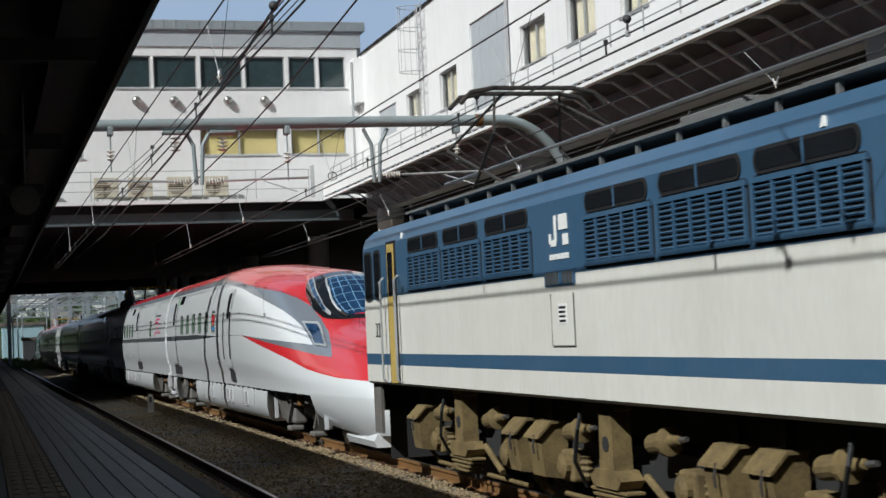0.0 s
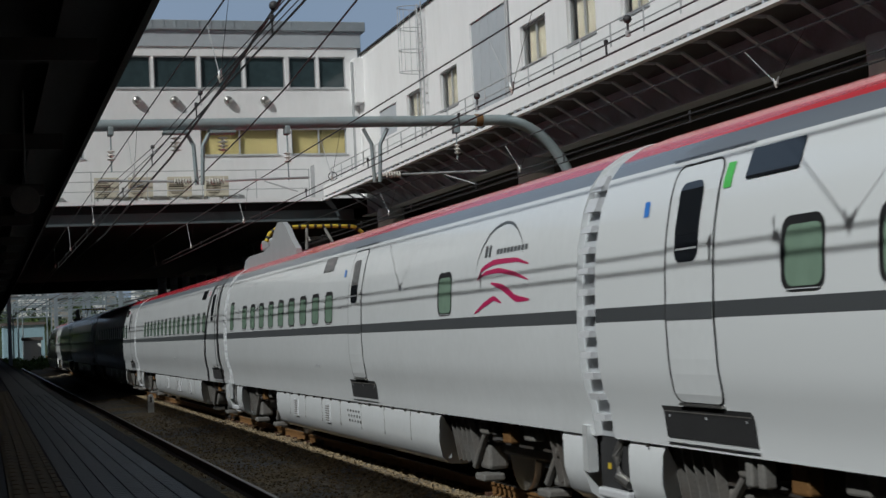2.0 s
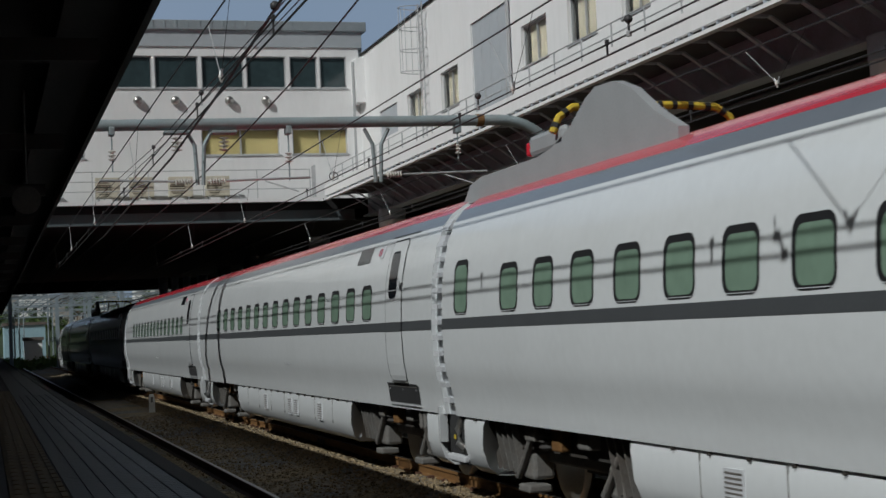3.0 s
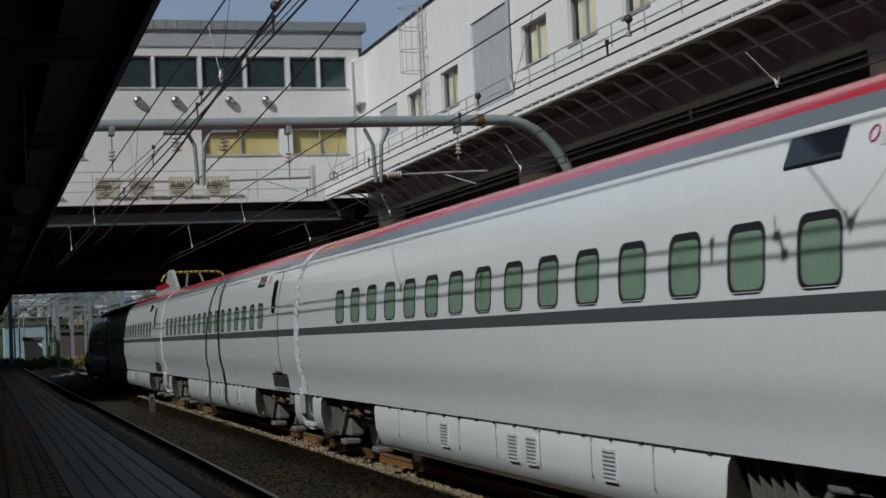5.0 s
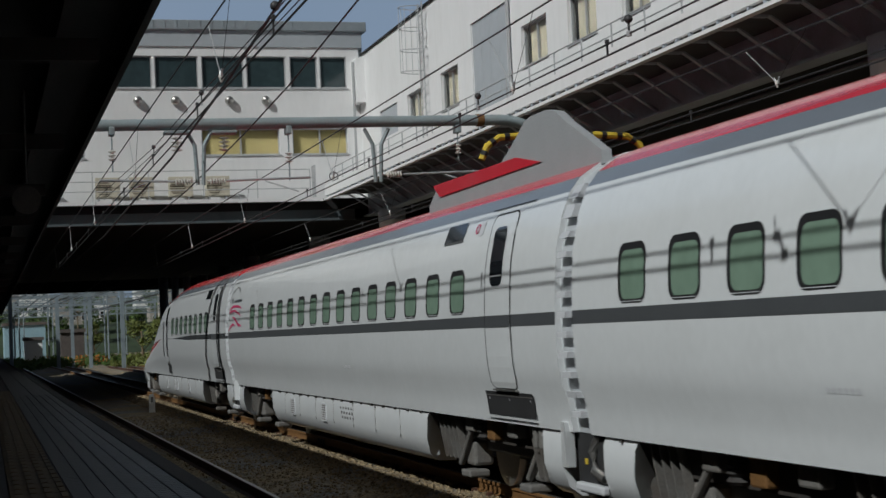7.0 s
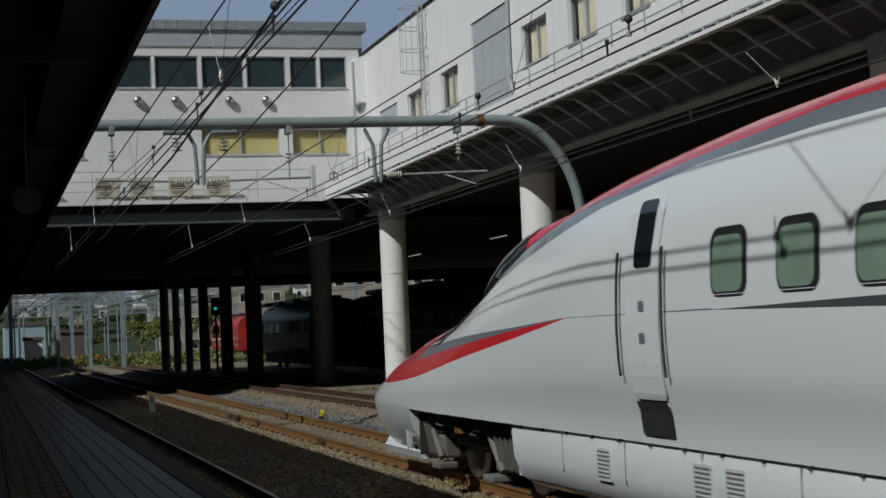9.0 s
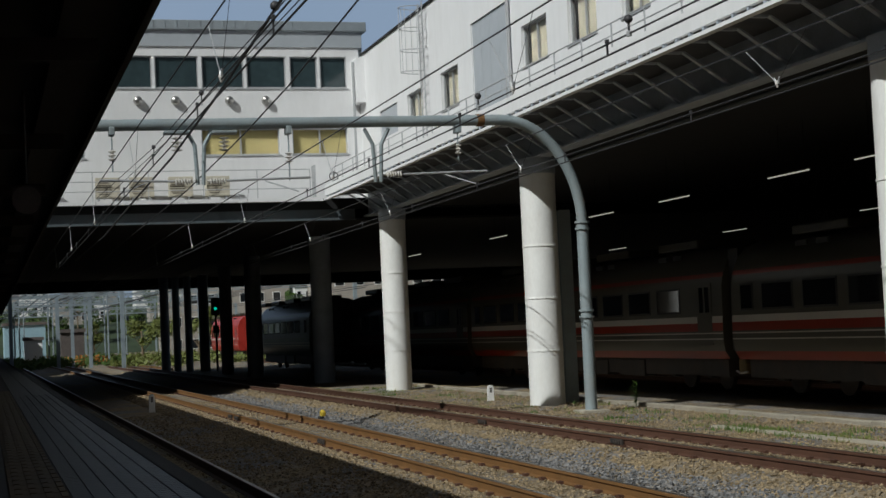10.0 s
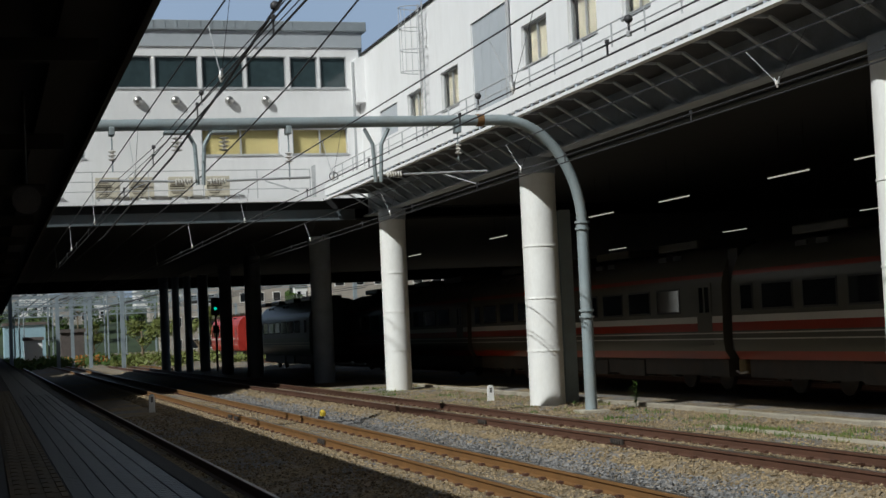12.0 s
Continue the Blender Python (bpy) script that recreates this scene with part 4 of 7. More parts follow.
def end_car(length, label, at, flip, windows, door, cab_door, vents):
    """A nose car; d runs from the tip backwards, the tail car is turned round."""
    car = thing("train_nose_car", label, "train car", group="high-speed train cars")

    def nose_pt(d, z, off=0.0):
        sec = nose_section(d)
        for (x0, z0), (x1, z1) in zip(sec, sec[1:]):
            if z0 <= z <= z1:
                return x0 + (x1 - x0) * (z - z0) / max(1e-6, z1 - z0) + off
        return sec[-1][0] + off
    FIT[0] = lambda y, z: nose_pt(y, z) + 0.004
    k = -1.0 if flip else 1.0
    bm = bmesh.new()
    ds = [0, 0.06, 0.15, 0.3, 0.5, 0.8, 1.2, 1.7, 2.2, 2.85, 3.44, 3.5, 4.2, 5, 5.8, 6.6, 7.4, 8.2, 9, 9.8, 10.6, 11.4, 12.2, 13, 13.5, 16, 19, length - 0.21]
    rings = []
    for d in ds:
        sec = nose_section(d)
        if d < 3.45:
            lo = low_z(d)
            w0 = sec[0][0]
            low = [(w0 * 0.80, lo), (w0 * 0.95, lo + (0.88 - lo) * 0.45)]
        else:
            low = [(sec[0][0] * 0.99, 0.875), (sec[0][0], 0.878)]
        h = low + sec
        ring = [(-x, z) for x, z in h] + [(x, z) for x, z in h[-2::-1]]
        rings.append([bm.verts.new((x, d, z)) for x, z in ring])
    for A, C in zip(rings, rings[1:]):
        for i in range(len(A) - 1):
            bm.faces.new((A[i], A[i + 1], C[i + 1], C[i]))
        bm.faces.new((A[-1], A[0], C[0], C[-1]))
    bm.faces.new(rings[0])
    bm.faces.new(rings[-1][::-1])
    part("nose_body", bm, NOSE_PAINT, car, "white and red streamlined nose shell", smooth=True)
    # cab canopy: a raised dark-rimmed dome with panes
    def lerp(pts, d):
        for (a, u), (b, w) in zip(pts, pts[1:]):
            if d <= b:
                return u + (w - u) * max(0.0, d - a) / (b - a)
        return pts[-1][1]

    def canopy_pt(d, a, lift=0.0):
        zt = lerp([(4.1, 2.08), (4.42, 2.19), (4.75, 2.38), (5.2, 2.64), (5.6, 2.79), (5.95, 2.89), (6.5, 3.0), (7.2, 3.07), (8.2, 3.10), (9.2, 3.14)], d)
        zb = lerp([(4.1, 2.02), (4.4, 2.06), (4.9, 2.13), (5.65, 2.35), (6.45, 2.61), (7.2, 2.82), (9.2, 3.0)], d)
        w = lerp([(4.1, 0.12), (4.2, 0.30), (4.41, 0.52), (4.7, 0.66), (5.0, 0.74), (5.65, 0.78), (6.45, 0.73), (7.2, 0.58), (8.2, 0.40), (9.2, 0.25)], d)
        z = top_z(d) - 0.01
        while z > 1.4 and nose_pt(d, z) < w:
            z -= 0.02
        zb = min(zb, z - 0.01)
        return ((w + lift) * math.sin(a), d, zb + (zt - zb + lift) * max(0.0, math.cos(a)) ** 0.6)

    def dome(d0, d1, a0, a1, lift, nd=14, na=14, rear=None):
        b2 = bmesh.new()
        e0, e1 = (a0, a1) if rear is None else rear
        g = [[b2.verts.new(canopy_pt(d0 + (d1 - d0) * i / nd, (a0 + (e0 - a0) * i / nd) * (1 - j / na) + (a1 + (e1 - a1) * i / nd) * j / na, lift)) for j in range(na + 1)] for i in range(nd + 1)]
        for A, C in zip(g, g[1:]):
            for j in range(na):
                b2.faces.new((A[j], A[j + 1], C[j + 1], C[j]))
        return b2
    q = math.pi / 2
    can = part("cab_canopy", dome(4.1, 9.2, -q, q, 0.0, 24, 18), TRAIN_RED, car, "red cab dome", smooth=True)
    part("windscreen_surround", dome(4.12, 6.45, -q, q, 0.006, 22, 18), GLASS_DARK, can, "glossy black windscreen surround", smooth=True)
    part("windscreen", dome(4.42, 5.95, -0.95, 0.95, 0.014, rear=(-0.58, 0.58)), GLASS_BLUE, can, "blue-tinted curved windscreen", smooth=True)
    for s in (-1, 1):
        sf = part("side_window_frame", dome(4.72, 6.5, s * 1.27, s * 1.43, 0.014, rear=(s * 0.86, s * 1.16)), LAMP_RIM, can, "silver cab side window frame", smooth=True)
        part("side_window", dome(4.92, 6.42, s * 1.28, s * 1.38, 0.022, rear=(s * 0.92, s * 1.11)), GLASS_BLUE, sf, "blue-tinted cab side window", smooth=True)
        part("screen_pillar", dome(4.40, 5.98, s * 0.95, s * 1.03, 0.020, rear=(s * 0.58, s * 0.64)), LAMP_RIM, can, "bright metal windscreen edge", smooth=True)
        for j in range(0 if flip else 4):
            f = 0.15 + 0.23 * j
            part("guard_bar", tube_path(bmesh.new(), [canopy_pt(4.92 + 1.5 * f, s * ((1.28 - 0.36 * f) + (0.10 + 0.09 * f) * k / 4), 0.03) for k in range(5)], 0.006, 5), ROPE_BLUE, can)
    part("screen_head", dome(5.95, 6.02, -0.62, 0.62, 0.021, 2, 14), LAMP_RIM, can, smooth=True)
    part("wiper", tube_path(bmesh.new(), [canopy_pt(4.50 + 0.15 * i, -1.0 + 0.05 * i, 0.05) for i in range(7)], 0.018, 6), TRAIN_SILVER, can, "bright windscreen wiper arm")
    part("wiper_pivot", tube_path(bmesh.new(), [canopy_pt(4.40, -1.05, 0.0), canopy_pt(4.48, -1.0, 0.08)], 0.03, 8), RUBBER, can)
    for j in range(0 if flip else 7):
        part("guard_bar", tube_path(bmesh.new(), [canopy_pt(4.45 + 1.46 * i / 8, (-0.84 + j * 0.28) * (1 - 0.39 * i / 8), 0.03) for i in range(9)], 0.006, 5), ROPE_BLUE, can)
    for i in range(0 if flip else 6):
        d = 4.52 + i * 0.26
        e = 0.92 - 0.36 * (d - 4.42) / 1.53
        part("guard_bar", tube_path(bmesh.new(), [canopy_pt(d, -e + 2 * e * j / 10, 0.03) for j in range(11)], 0.006, 5), ROPE_BLUE, can)
    for s in (-1, 1):
        hl = None
        for nm, mt, off, g in (("headlamp", LAMP_RIM, 0.030, 0.0), ("lamp_glass", GLASS_BLUE, 0.038, 0.10)):
            b2 = bmesh.new()
            rows = []
            for i in range(11):
                f = g + (1 - 2 * g) * i / 10
                row = []
                for j in range(7):
                    h = g * 1.3 + (1 - 2.6 * g) * j / 6
                    d = (5.50 - 1.33 * f) * (1 - h) + (4.91 - 1.37 * f) * h
                    z = (2.11 - 0.42 * f) * (1 - h) + (2.08 - 0.43 * f) * h
                    row.append(b2.verts.new((s * nose_pt(d, z, off), d, z)))
                rows.append(row)
            for A, C in zip(rows, rows[1:]):
                for j in range(6):
                    b2.faces.new((A[j], A[j + 1], C[j + 1], C[j]))
            hl = part(nm, b2, mt, hl or car, "slanted headlamp housing" if hl is None else "dark blue headlamp glass", smooth=True)
        # plough
        b2 = bmesh.new()
        prism(b2, [(s * 0.1, 0.16), (s * 0.92, 0.16), (s * 0.96, 0.26), (s * 0.86, 0.42), (s * 0.1, 0.42)], "y", 0.8, 2.6)
        part("snow_plough", b2, TRAIN_WHITE, car, "white snow plough skirt")
    part("bay_wall", B(-1.2, 1.2, 3.51, 3.55, 0.30, 0.87), UNDER_DARK, car)
    for y in windows:
        add_window(car, y)
    add_door(car, *door)
    d = cab_door
    part("cab_door_gap", patch(bmesh.new(), d - 0.315, d + 0.315, 1.23, 2.90, 0.08, 0.004, 14), TRAIN_SILVER, car)
    cd = part("cab_door", patch(bmesh.new(), d - 0.31, d + 0.31, 1.235, 2.895, 0.08, 0.007, 14), TRAIN_WHITE, car, "white crew door")
    part("cab_door_window", patch(bmesh.new(), d - 0.15, d + 0.18, 2.27, 2.80, 0.05, 0.013), GLASS_DARK, cd)
    part("sill_grille", patch(bmesh.new(), d - 0.30, d + 0.28, 0.95, 1.22, 0.015, 0.015), GAP_BLACK, car, "black step recess")
    for s in (-0.43, 0.43):
        part("grab_rail", tube_path(bmesh.new(), [(-nose_pt(d + s, z) - 0.04, d + s, z) for z in [1.42 + 0.11 * i for i in range(10)]], 0.012, 6), RUBBER, car, "long black grab rail")
    for z in (1.72, 1.97):
        part("latch", patch(bmesh.new(), d - 0.05, d + 0.05, z - 0.04, z + 0.04, 0.01, 0.014), TRAIN_GREY, cd)
    bogie(car, 5.15)
    bogie(car, length - 3.0)
    skirt(car, 7.42, 17.5, vents=vents)
    skirt(car, length - 1.15, length - 0.45, True, False)
    underside(car, 3.6, length - 0.4)
    FIT[0] = lambda y, z: side_x(z)
    CARS.append((car, at))
    return car


NOSE0, TAIL0 = 21.1, 166.9
J = [43.68, 64.12, 84.42, 104.42, 124.66, 144.45]


def car_windows(first, n, pitch):
    return [first + pitch * i for i in range(n)]


head = end_car(J[0] - NOSE0, "white and red streamlined leading train car with long nose", NOSE0, False, car_windows(13.28, 6, 1.133), (20.55, 19.43), 11.15, (9.81, 11.75, 12.23, 14.61))
c2 = middle_car(J[1] - J[0], J[0], [47.87] + car_windows(53.88, 9, 0.967), (52.18, 54.17), "white train car with crimson crest and roof collector", (11.1, 13.6))
add_window(c2, 63.2 - J[0], 0.42, 2.03, 2.56)
panto_shields(c2, [(20.85, 3.3), (20.57, 3.50), (20.14, 3.56), (18.31, 3.56), (17.9, 3.60), (17.38, 3.74), (16.95, 3.95), (16.7, 4.02), (16.26, 4.0), (15.9, 3.88), (15.45, 3.62), (15.0, 3.42), (15.0, 3.3)], 17.7, 4.0)
part("collector_horn", B(-0.95, -0.85, 17.55, 18.55, 3.58, 3.80, 0.05), SHIELD_GREY, c2, "grey collector horn with red tip")
part("horn_tip", B(-0.955, -0.84, 18.551, 18.62, 3.60, 3.74, 0.02), TRAIN_RED, c2)
crest(c2, 3.1)
for k in range(3):
    for q in range(5):
        part("vent_hole", B(-1.3385, -1.332, 8.92 + 0.17 * q + 0.05 * k, 8.98 + 0.17 * q + 0.05 * k, 0.58 + 0.07 * k, 0.615 + 0.07 * k), UNDER_DARK, c2)
c3 = middle_car(J[2] - J[1], J[1], car_windows(67.45, 15, 0.975), (66.02, 67.87), "white train car with red roof and dark stripe")
c4 = middle_car(J[3] - J[2], J[2], car_windows(87.82, 15, 0.9536), (86.42, 88.0), "white train car with red roof and dark stripe")
c5 = middle_car(J[4] - J[3], J[3], car_windows(107.87, 17, 0.955), (106.45, 108.12), "white train car with red roof and dark stripe")
c6 = middle_car(J[5] - J[4], J[4], car_windows(127.86, 15, 0.9564), (126.47, 128.18), "white train car with crimson crest and roof collector", (10.9, 13.4))
for k in range(3):
    for q in range(5):
        part("vent_hole", B(-1.3385, -1.332, 8.9 + 0.17 * q + 0.05 * k, 8.96 + 0.17 * q + 0.05 * k, 0.60 + 0.07 * k, 0.635 + 0.07 * k), UNDER_DARK, c6)
panto_shields(c6, [(0.15, 3.3), (0.18, 3.43), (0.55, 3.60), (1.01, 3.80), (1.30, 3.95), (1.55, 4.0), (2.0, 4.0), (2.2, 3.97), (2.45, 3.85), (2.97, 3.64), (5.48, 3.60), (5.84, 3.40), (5.84, 3.3)], 3.5, 4.0)
fr = bmesh.new()
prism(fr, [(1.74, 3.50), (2.47, 3.63), (5.60, 3.645), (5.31, 3.48)], "x", -0.965, -0.951)
part("roof_fairing", fr, TRAIN_RED, c6, "red painted lower shield panel")
crest(c6, 144.25 - J[4])
# the tail car is built tip first, mirrored and turned round
tail = end_car(TAIL0 - J[5], "white and red streamlined trailing train car with long nose", TAIL0, True, car_windows(12.56, 8, 0.948), (20.6, 19.2), 11.1, (9.85, 11.75, 12.27, 14.75))
joint_cover(tail, TAIL0 - J[5])
for me in {o.data for o in tail.children_recursive if o.data}:
    me.transform(Matrix.Diagonal((-1, 1, 1, 1)))
    me.flip_normals()

def sticker(car, y0, y1, z0, z1, ma, label):
    return part("sticker", patch(bmesh.new(), y0, y1, z0, z1, 0.01, 0.007), ma, car, label)


sticker(head, 21.35, 21.44, 2.66, 2.78, BLUE_MARK, "small blue pictogram panel")
sticker(head, 20.0, 20.12, 2.76, 2.94, GREEN_MARK, "small green leaf mark")
sticker(c2, 9.22, 9.32, 2.66, 2.76, BLUE_MARK, "small blue pictogram panel")
for c, y in ((c3, 66.9 - J[1]), (c4, 87.2 - J[2]), (c5, 107.2 - J[3]), (c6, 127.25 - J[4])):
    sticker(c, y - 0.09, y + 0.03, 2.82, 2.97, TRAIN_SILVER, "small grey pictogram panel")
    ring_pts = [(-side_x(2.9 + 0.05 * math.sin(a)) - 0.009, y + 0.12 + 0.05 * math.cos(a), 2.9 + 0.05 * math.sin(a)) for a in [0.63 * k for k in range(11)]]
    part("ring_mark", tube_path(bmesh.new(), ring_pts, 0.006, 4), RED_MARK, c, "small red ring pictogram")
pos = sticker(head, 13.02, 13.37, 2.04, 2.43, PAINT_WHITE, "white paper with red ring mark behind the glass")
ring = [(-side_x(2.28 + 0.12 * math.sin(t)) - 0.011, 13.19 + 0.12 * math.cos(t), 2.28 + 0.12 * math.sin(t)) for t in [0.4 * k for k in range(17)]]
part("ring_mark", tube_path(bmesh.new(), ring, 0.014, 5), TRAIN_RED, pos)
for dy in (-0.05, 0.0, 0.05):
    part("ring_bar", B(-side_x(2.28) - 0.015, -side_x(2.28) - 0.008, 13.19 + dy - 0.012, 13.19 + dy + 0.012, 2.20, 2.36), TRAIN_RED, pos)
part("blue_strip", patch(bmesh.new(), 13.03, 13.36, 2.05, 2.12, 0.005, 0.010), BLUE_MARK, pos)
pos2 = sticker(head, 14.20, 14.44, 2.10, 2.40, TRAIN_SILVER, "pale notice behind the glass")
part("notice_bar", patch(bmesh.new(), 14.22, 14.42, 2.30, 2.36, 0.005, 0.010), RED_MARK, pos2)
for c, ys_ in ((head, (12.6, 17.6)), (c2, (11.0,)), (c3, (9.0,)), (c4, (9.5,)), (c5, (8.0, 15.5)), (c6, (8.5,)), (tail, ())):
    for y in ys_:
        for q in range(6):
            part("faint_mark", patch(bmesh.new(), y + 0.07 * q, y + 0.07 * q + 0.045, 1.36, 1.40, 0.004, 0.003), TRAIN_SILVER, c)

# ---- electric locomotive ----
loco = thing("locomotive", "blue and cream electric freight locomotive with khaki bogies", "locomotive")
LL = 15.6
bm = bmesh.new()
hp = [(1.37, 1.17), (1.40, 1.20), (1.40, 1.425), (1.40, 1.57), (1.40, 2.30), (1.40, 2.98), (1.36, 3.10), (1.22, 3.22), (0.9, 3.30), (0, 3.34)]
prof = [(-x, z) for x, z in hp] + [(x, z) for x, z in hp[-2::-1]]
A = [bm.verts.new((x, -LL, z)) for x, z in prof]
C = [bm.verts.new((x, -0.15, z)) for x, z in prof]
E_ = [bm.verts.new((x * 0.94, 0.0, z - (0.06 if z > 3.0 else 0))) for x, z in prof]
for P, Q in ((A, C), (C, E_)):
    for i in range(len(prof) - 1):
        f = bm.faces.new((P[i], P[i + 1], Q[i + 1], Q[i]))
        zm = (prof[i][1] + prof[i + 1][1]) / 2
        f.material_index = 0 if zm < 1.425 else 1 if zm < 1.57 else 0 if zm < 2.30 else 1
bm.faces.new(A)
bm.faces.new(E_[::-1])
part("body", bm, (LOCO_CREAM, LOCO_BLUE), loco, "blue over cream body with blue waist stripe")
# Gap black here paints in the deep shade below the body.
part("underframe", B(-0.72, 0.72, -LL + 0.2, -0.2, 0.80, 1.168), GAP_BLACK, loco, "underframe coloured black for the deep shade under the body")
walls = -1.40


def rounded(y0, y1, z0, z1, r, x0, x1, flat=""):
    """A round-cornered plate on the body side; flat names the side ('lo' or 'hi' in y) that stays square."""
    pts = []
    for cy, cz, a0, sq in ((y1 - r, z1 - r, 0, "hi"), (y0 + r, z1 - r, 90, "lo"), (y0 + r, z0 + r, 180, "lo"), (y1 - r, z0 + r, 270, "hi")):
        if sq == flat:
            pts.append((cy + (r if sq == "hi" else -r), cz + (r if a0 < 180 else -r)))
        else:
            pts += [(cy + r * math.cos(radians(a0 + 18 * k)), cz + r * math.sin(radians(a0 + 18 * k))) for k in range(6)]
    return prism(bmesh.new(), pts, "x", x0, x1)


def louvre(y0, y1, z0=2.36, z1=2.76):
    g = part("side_grille", B(walls - 0.004, walls + 0.02, y0, y1, z0, z1), GAP_BLACK, loco, "blue slatted ventilation grille")
    part("grille_surround", rounded(y0 - 0.045, y1 + 0.045, z0 - 0.04, z1 + 0.035, 0.07, walls - 0.003, walls + 0.01), RUBBER, g, "dark rounded grille frame")
    n = 5
    w = (y1 - y0) / n
    slat = bmesh.new()
    box(slat, -0.02, 0.0, -w / 2 + 0.02, w / 2 - 0.02, -0.006, 0.006)
    me = mesh_of(slat, "slat", LOCO_BLUE)
    for i in range(n):
        for j in range(9):
            share("slat", me, g, Matrix.Translation((walls - 0.004, y0 + w * (i + 0.5), z0 + 0.02 + (z1 - z0 - 0.04) * (j + 0.5) / 9)) @ pose(0, 0, 0, 0, -35, 0))
    for i in range(n + 1):
        y = y0 + w * i
        part("grille_post", B(walls - 0.026, walls - 0.003, y - 0.016, y + 0.016, z0, z1), LOCO_BLUE, g)
    for z in (z0, z1):
        part("grille_edge", B(walls - 0.028, walls - 0.003, y0 - 0.03, y1 + 0.03, z - 0.02, z + 0.02), LOCO_BLUE, g)


def clerestory(y0, y1):
    w = part("upper_window", rounded(y0, y1, 2.795, 2.975, 0.075, walls - 0.012, walls + 0.01), RUBBER, loco, "black framed upper window with round corners")
    m = (y0 + y1) / 2
    for a, b, e in ((y0 + 0.03, m - 0.02, "hi"), (m + 0.02, y1 - 0.03, "lo")):
        part("pane", rounded(a, b, 2.822, 2.948, 0.055, walls - 0.016, walls - 0.0125, e), GLASS_DARK, w)
    part("mullion", B(walls - 0.02, walls - 0.0125, m - 0.014, m + 0.014, 2.80, 2.97), LOCO_BLUE, w)


for y0, y1 in ((-3.80, -2.45), (-5.27, -3.95), (-6.82, -5.46), (-9.57, -8.21), (-11.12, -9.72), (-12.62, -11.24)):
    louvre(y0, y1)
    clerestory(y0 + 0.05, y1 - 0.02)
# crew door in a recess
rec = part("door_recess", B(walls - 0.006, walls + 0.01, -1.86, -1.40, 1.18, 3.0), RUBBER, loco, "dark door recess")
dr = part("crew_door", B(walls - 0.02, walls - 0.0065, -1.80, -1.47, 1.20, 2.96, 0.006), LOCO_YELLOW, loco, "yellow crew door with drop window")
part("door_window", B(walls - 0.024, walls - 0.0205, -1.75, -1.52, 2.30, 2.86), GLASS_DARK, dr)
for y in (-1.27, -1.98):
    part("handrail", tube_path(bmesh.new(), [(walls - 0.01, y, 2.55), (walls - 0.07, y, 2.5), (walls - 0.07, y, 1.25), (walls - 0.01, y, 1.2)], 0.016, 6), GALV, loco, "pale steel handrail")
cw = part("cab_window", B(walls - 0.0035, walls + 0.01, -1.14, -0.22, 2.28, 2.94, 0.002), LOCO_BLUE, loco, "pair of tall cab side windows")
for a, b in ((-1.10, -0.76), (-0.64, -0.24)):
    fm = part("window_frame", rounded(a, b, 2.27, 2.93, 0.08, walls - 0.014, walls - 0.0036), RUBBER, cw, "black rubber frame")
    part("pane", rounded(a + 0.035, b - 0.035, 2.305, 2.895, 0.055, walls - 0.018, walls - 0.0145), GLASS_DARK, cw)
for k in range(2):
    part("card_holder", B(walls - 0.012, walls - 0.001, -0.80 - 0.13 * k, -0.72 - 0.13 * k, 1.79, 1.97, 0.004), GAP_BLACK, loco, "small metal card holder")
    part("card_rim", B(walls - 0.016, walls - 0.0121, -0.785 - 0.13 * k, -0.735 - 0.13 * k, 1.81, 1.95), LOCO_CREAM, loco)
for s in (-1, 1):
    part("end_window", B(s * 0.66 - 0.48, s * 0.66 + 0.48, -0.005, 0.012, 2.36, 2.92, 0.01), GLASS_DARK, loco, "dark cab end window")
# wing mark and lettering stand-ins
lg = part("emblem", B(walls - 0.008, walls - 0.001, -7.52, -7.455, 2.60, 2.84, 0.003), PAINT_WHITE, loco, "white painted emblem strokes")
for y0, y1, z0, z1 in ((-7.50, -7.36, 2.56, 2.62), (-7.375, -7.32, 2.585, 2.68), (-7.79, -7.575, 2.70, 2.84), (-7.80, -7.66, 2.56, 2.66)):
    part("emblem_stroke", B(walls - 0.008, walls - 0.001, y0, y1, z0, z1, 0.003), PAINT_WHITE, lg)
for k in range(7):
    part("emblem_bar", B(walls - 0.008, walls - 0.001, -7.32 - 0.07 * k - 0.05, -7.32 - 0.07 * k, 2.44, 2.49), PAINT_WHITE, lg)
npl = part("number_plate", B(walls - 0.01, walls - 0.001, -7.920, -7.160, 2.20, 2.34), LOCO_BLUE, loco, "raised plate with metal bars")
for k in range(8):
    y = -7.220 - 0.085 * k
    part("plate_bar", B(walls - 0.02, walls - 0.0101, y - 0.055, y, 2.215, 2.325), STEEL if k not in (4,) else LOCO_BLUE, npl)
hp_ = part("hatch", B(walls - 0.006, walls - 0.001, -7.850, -7.300, 1.66, 2.12, 0.001), LOCO_CREAM, loco, "cream access hatch")
part("hatch_rim", tube_path(bmesh.new(), [(walls - 0.006, -7.860, 2.13), (walls - 0.006, -7.860, 1.66), (walls - 0.006, -7.300, 1.66), (walls - 0.006, -7.300, 2.13)], 0.008, 5), UNDER_GREY, hp_)
card = part("data_card", B(walls - 0.01, walls - 0.0061, -7.680, -7.480, 1.86, 2.04), PAINT_WHITE, hp_, "white data card with printed bars")
for k in range(4):
    part("card_bar", B(walls - 0.012, walls - 0.0101, -7.660, -7.500, 1.875 + 0.04 * k, 1.895 + 0.04 * k), RUBBER, card)
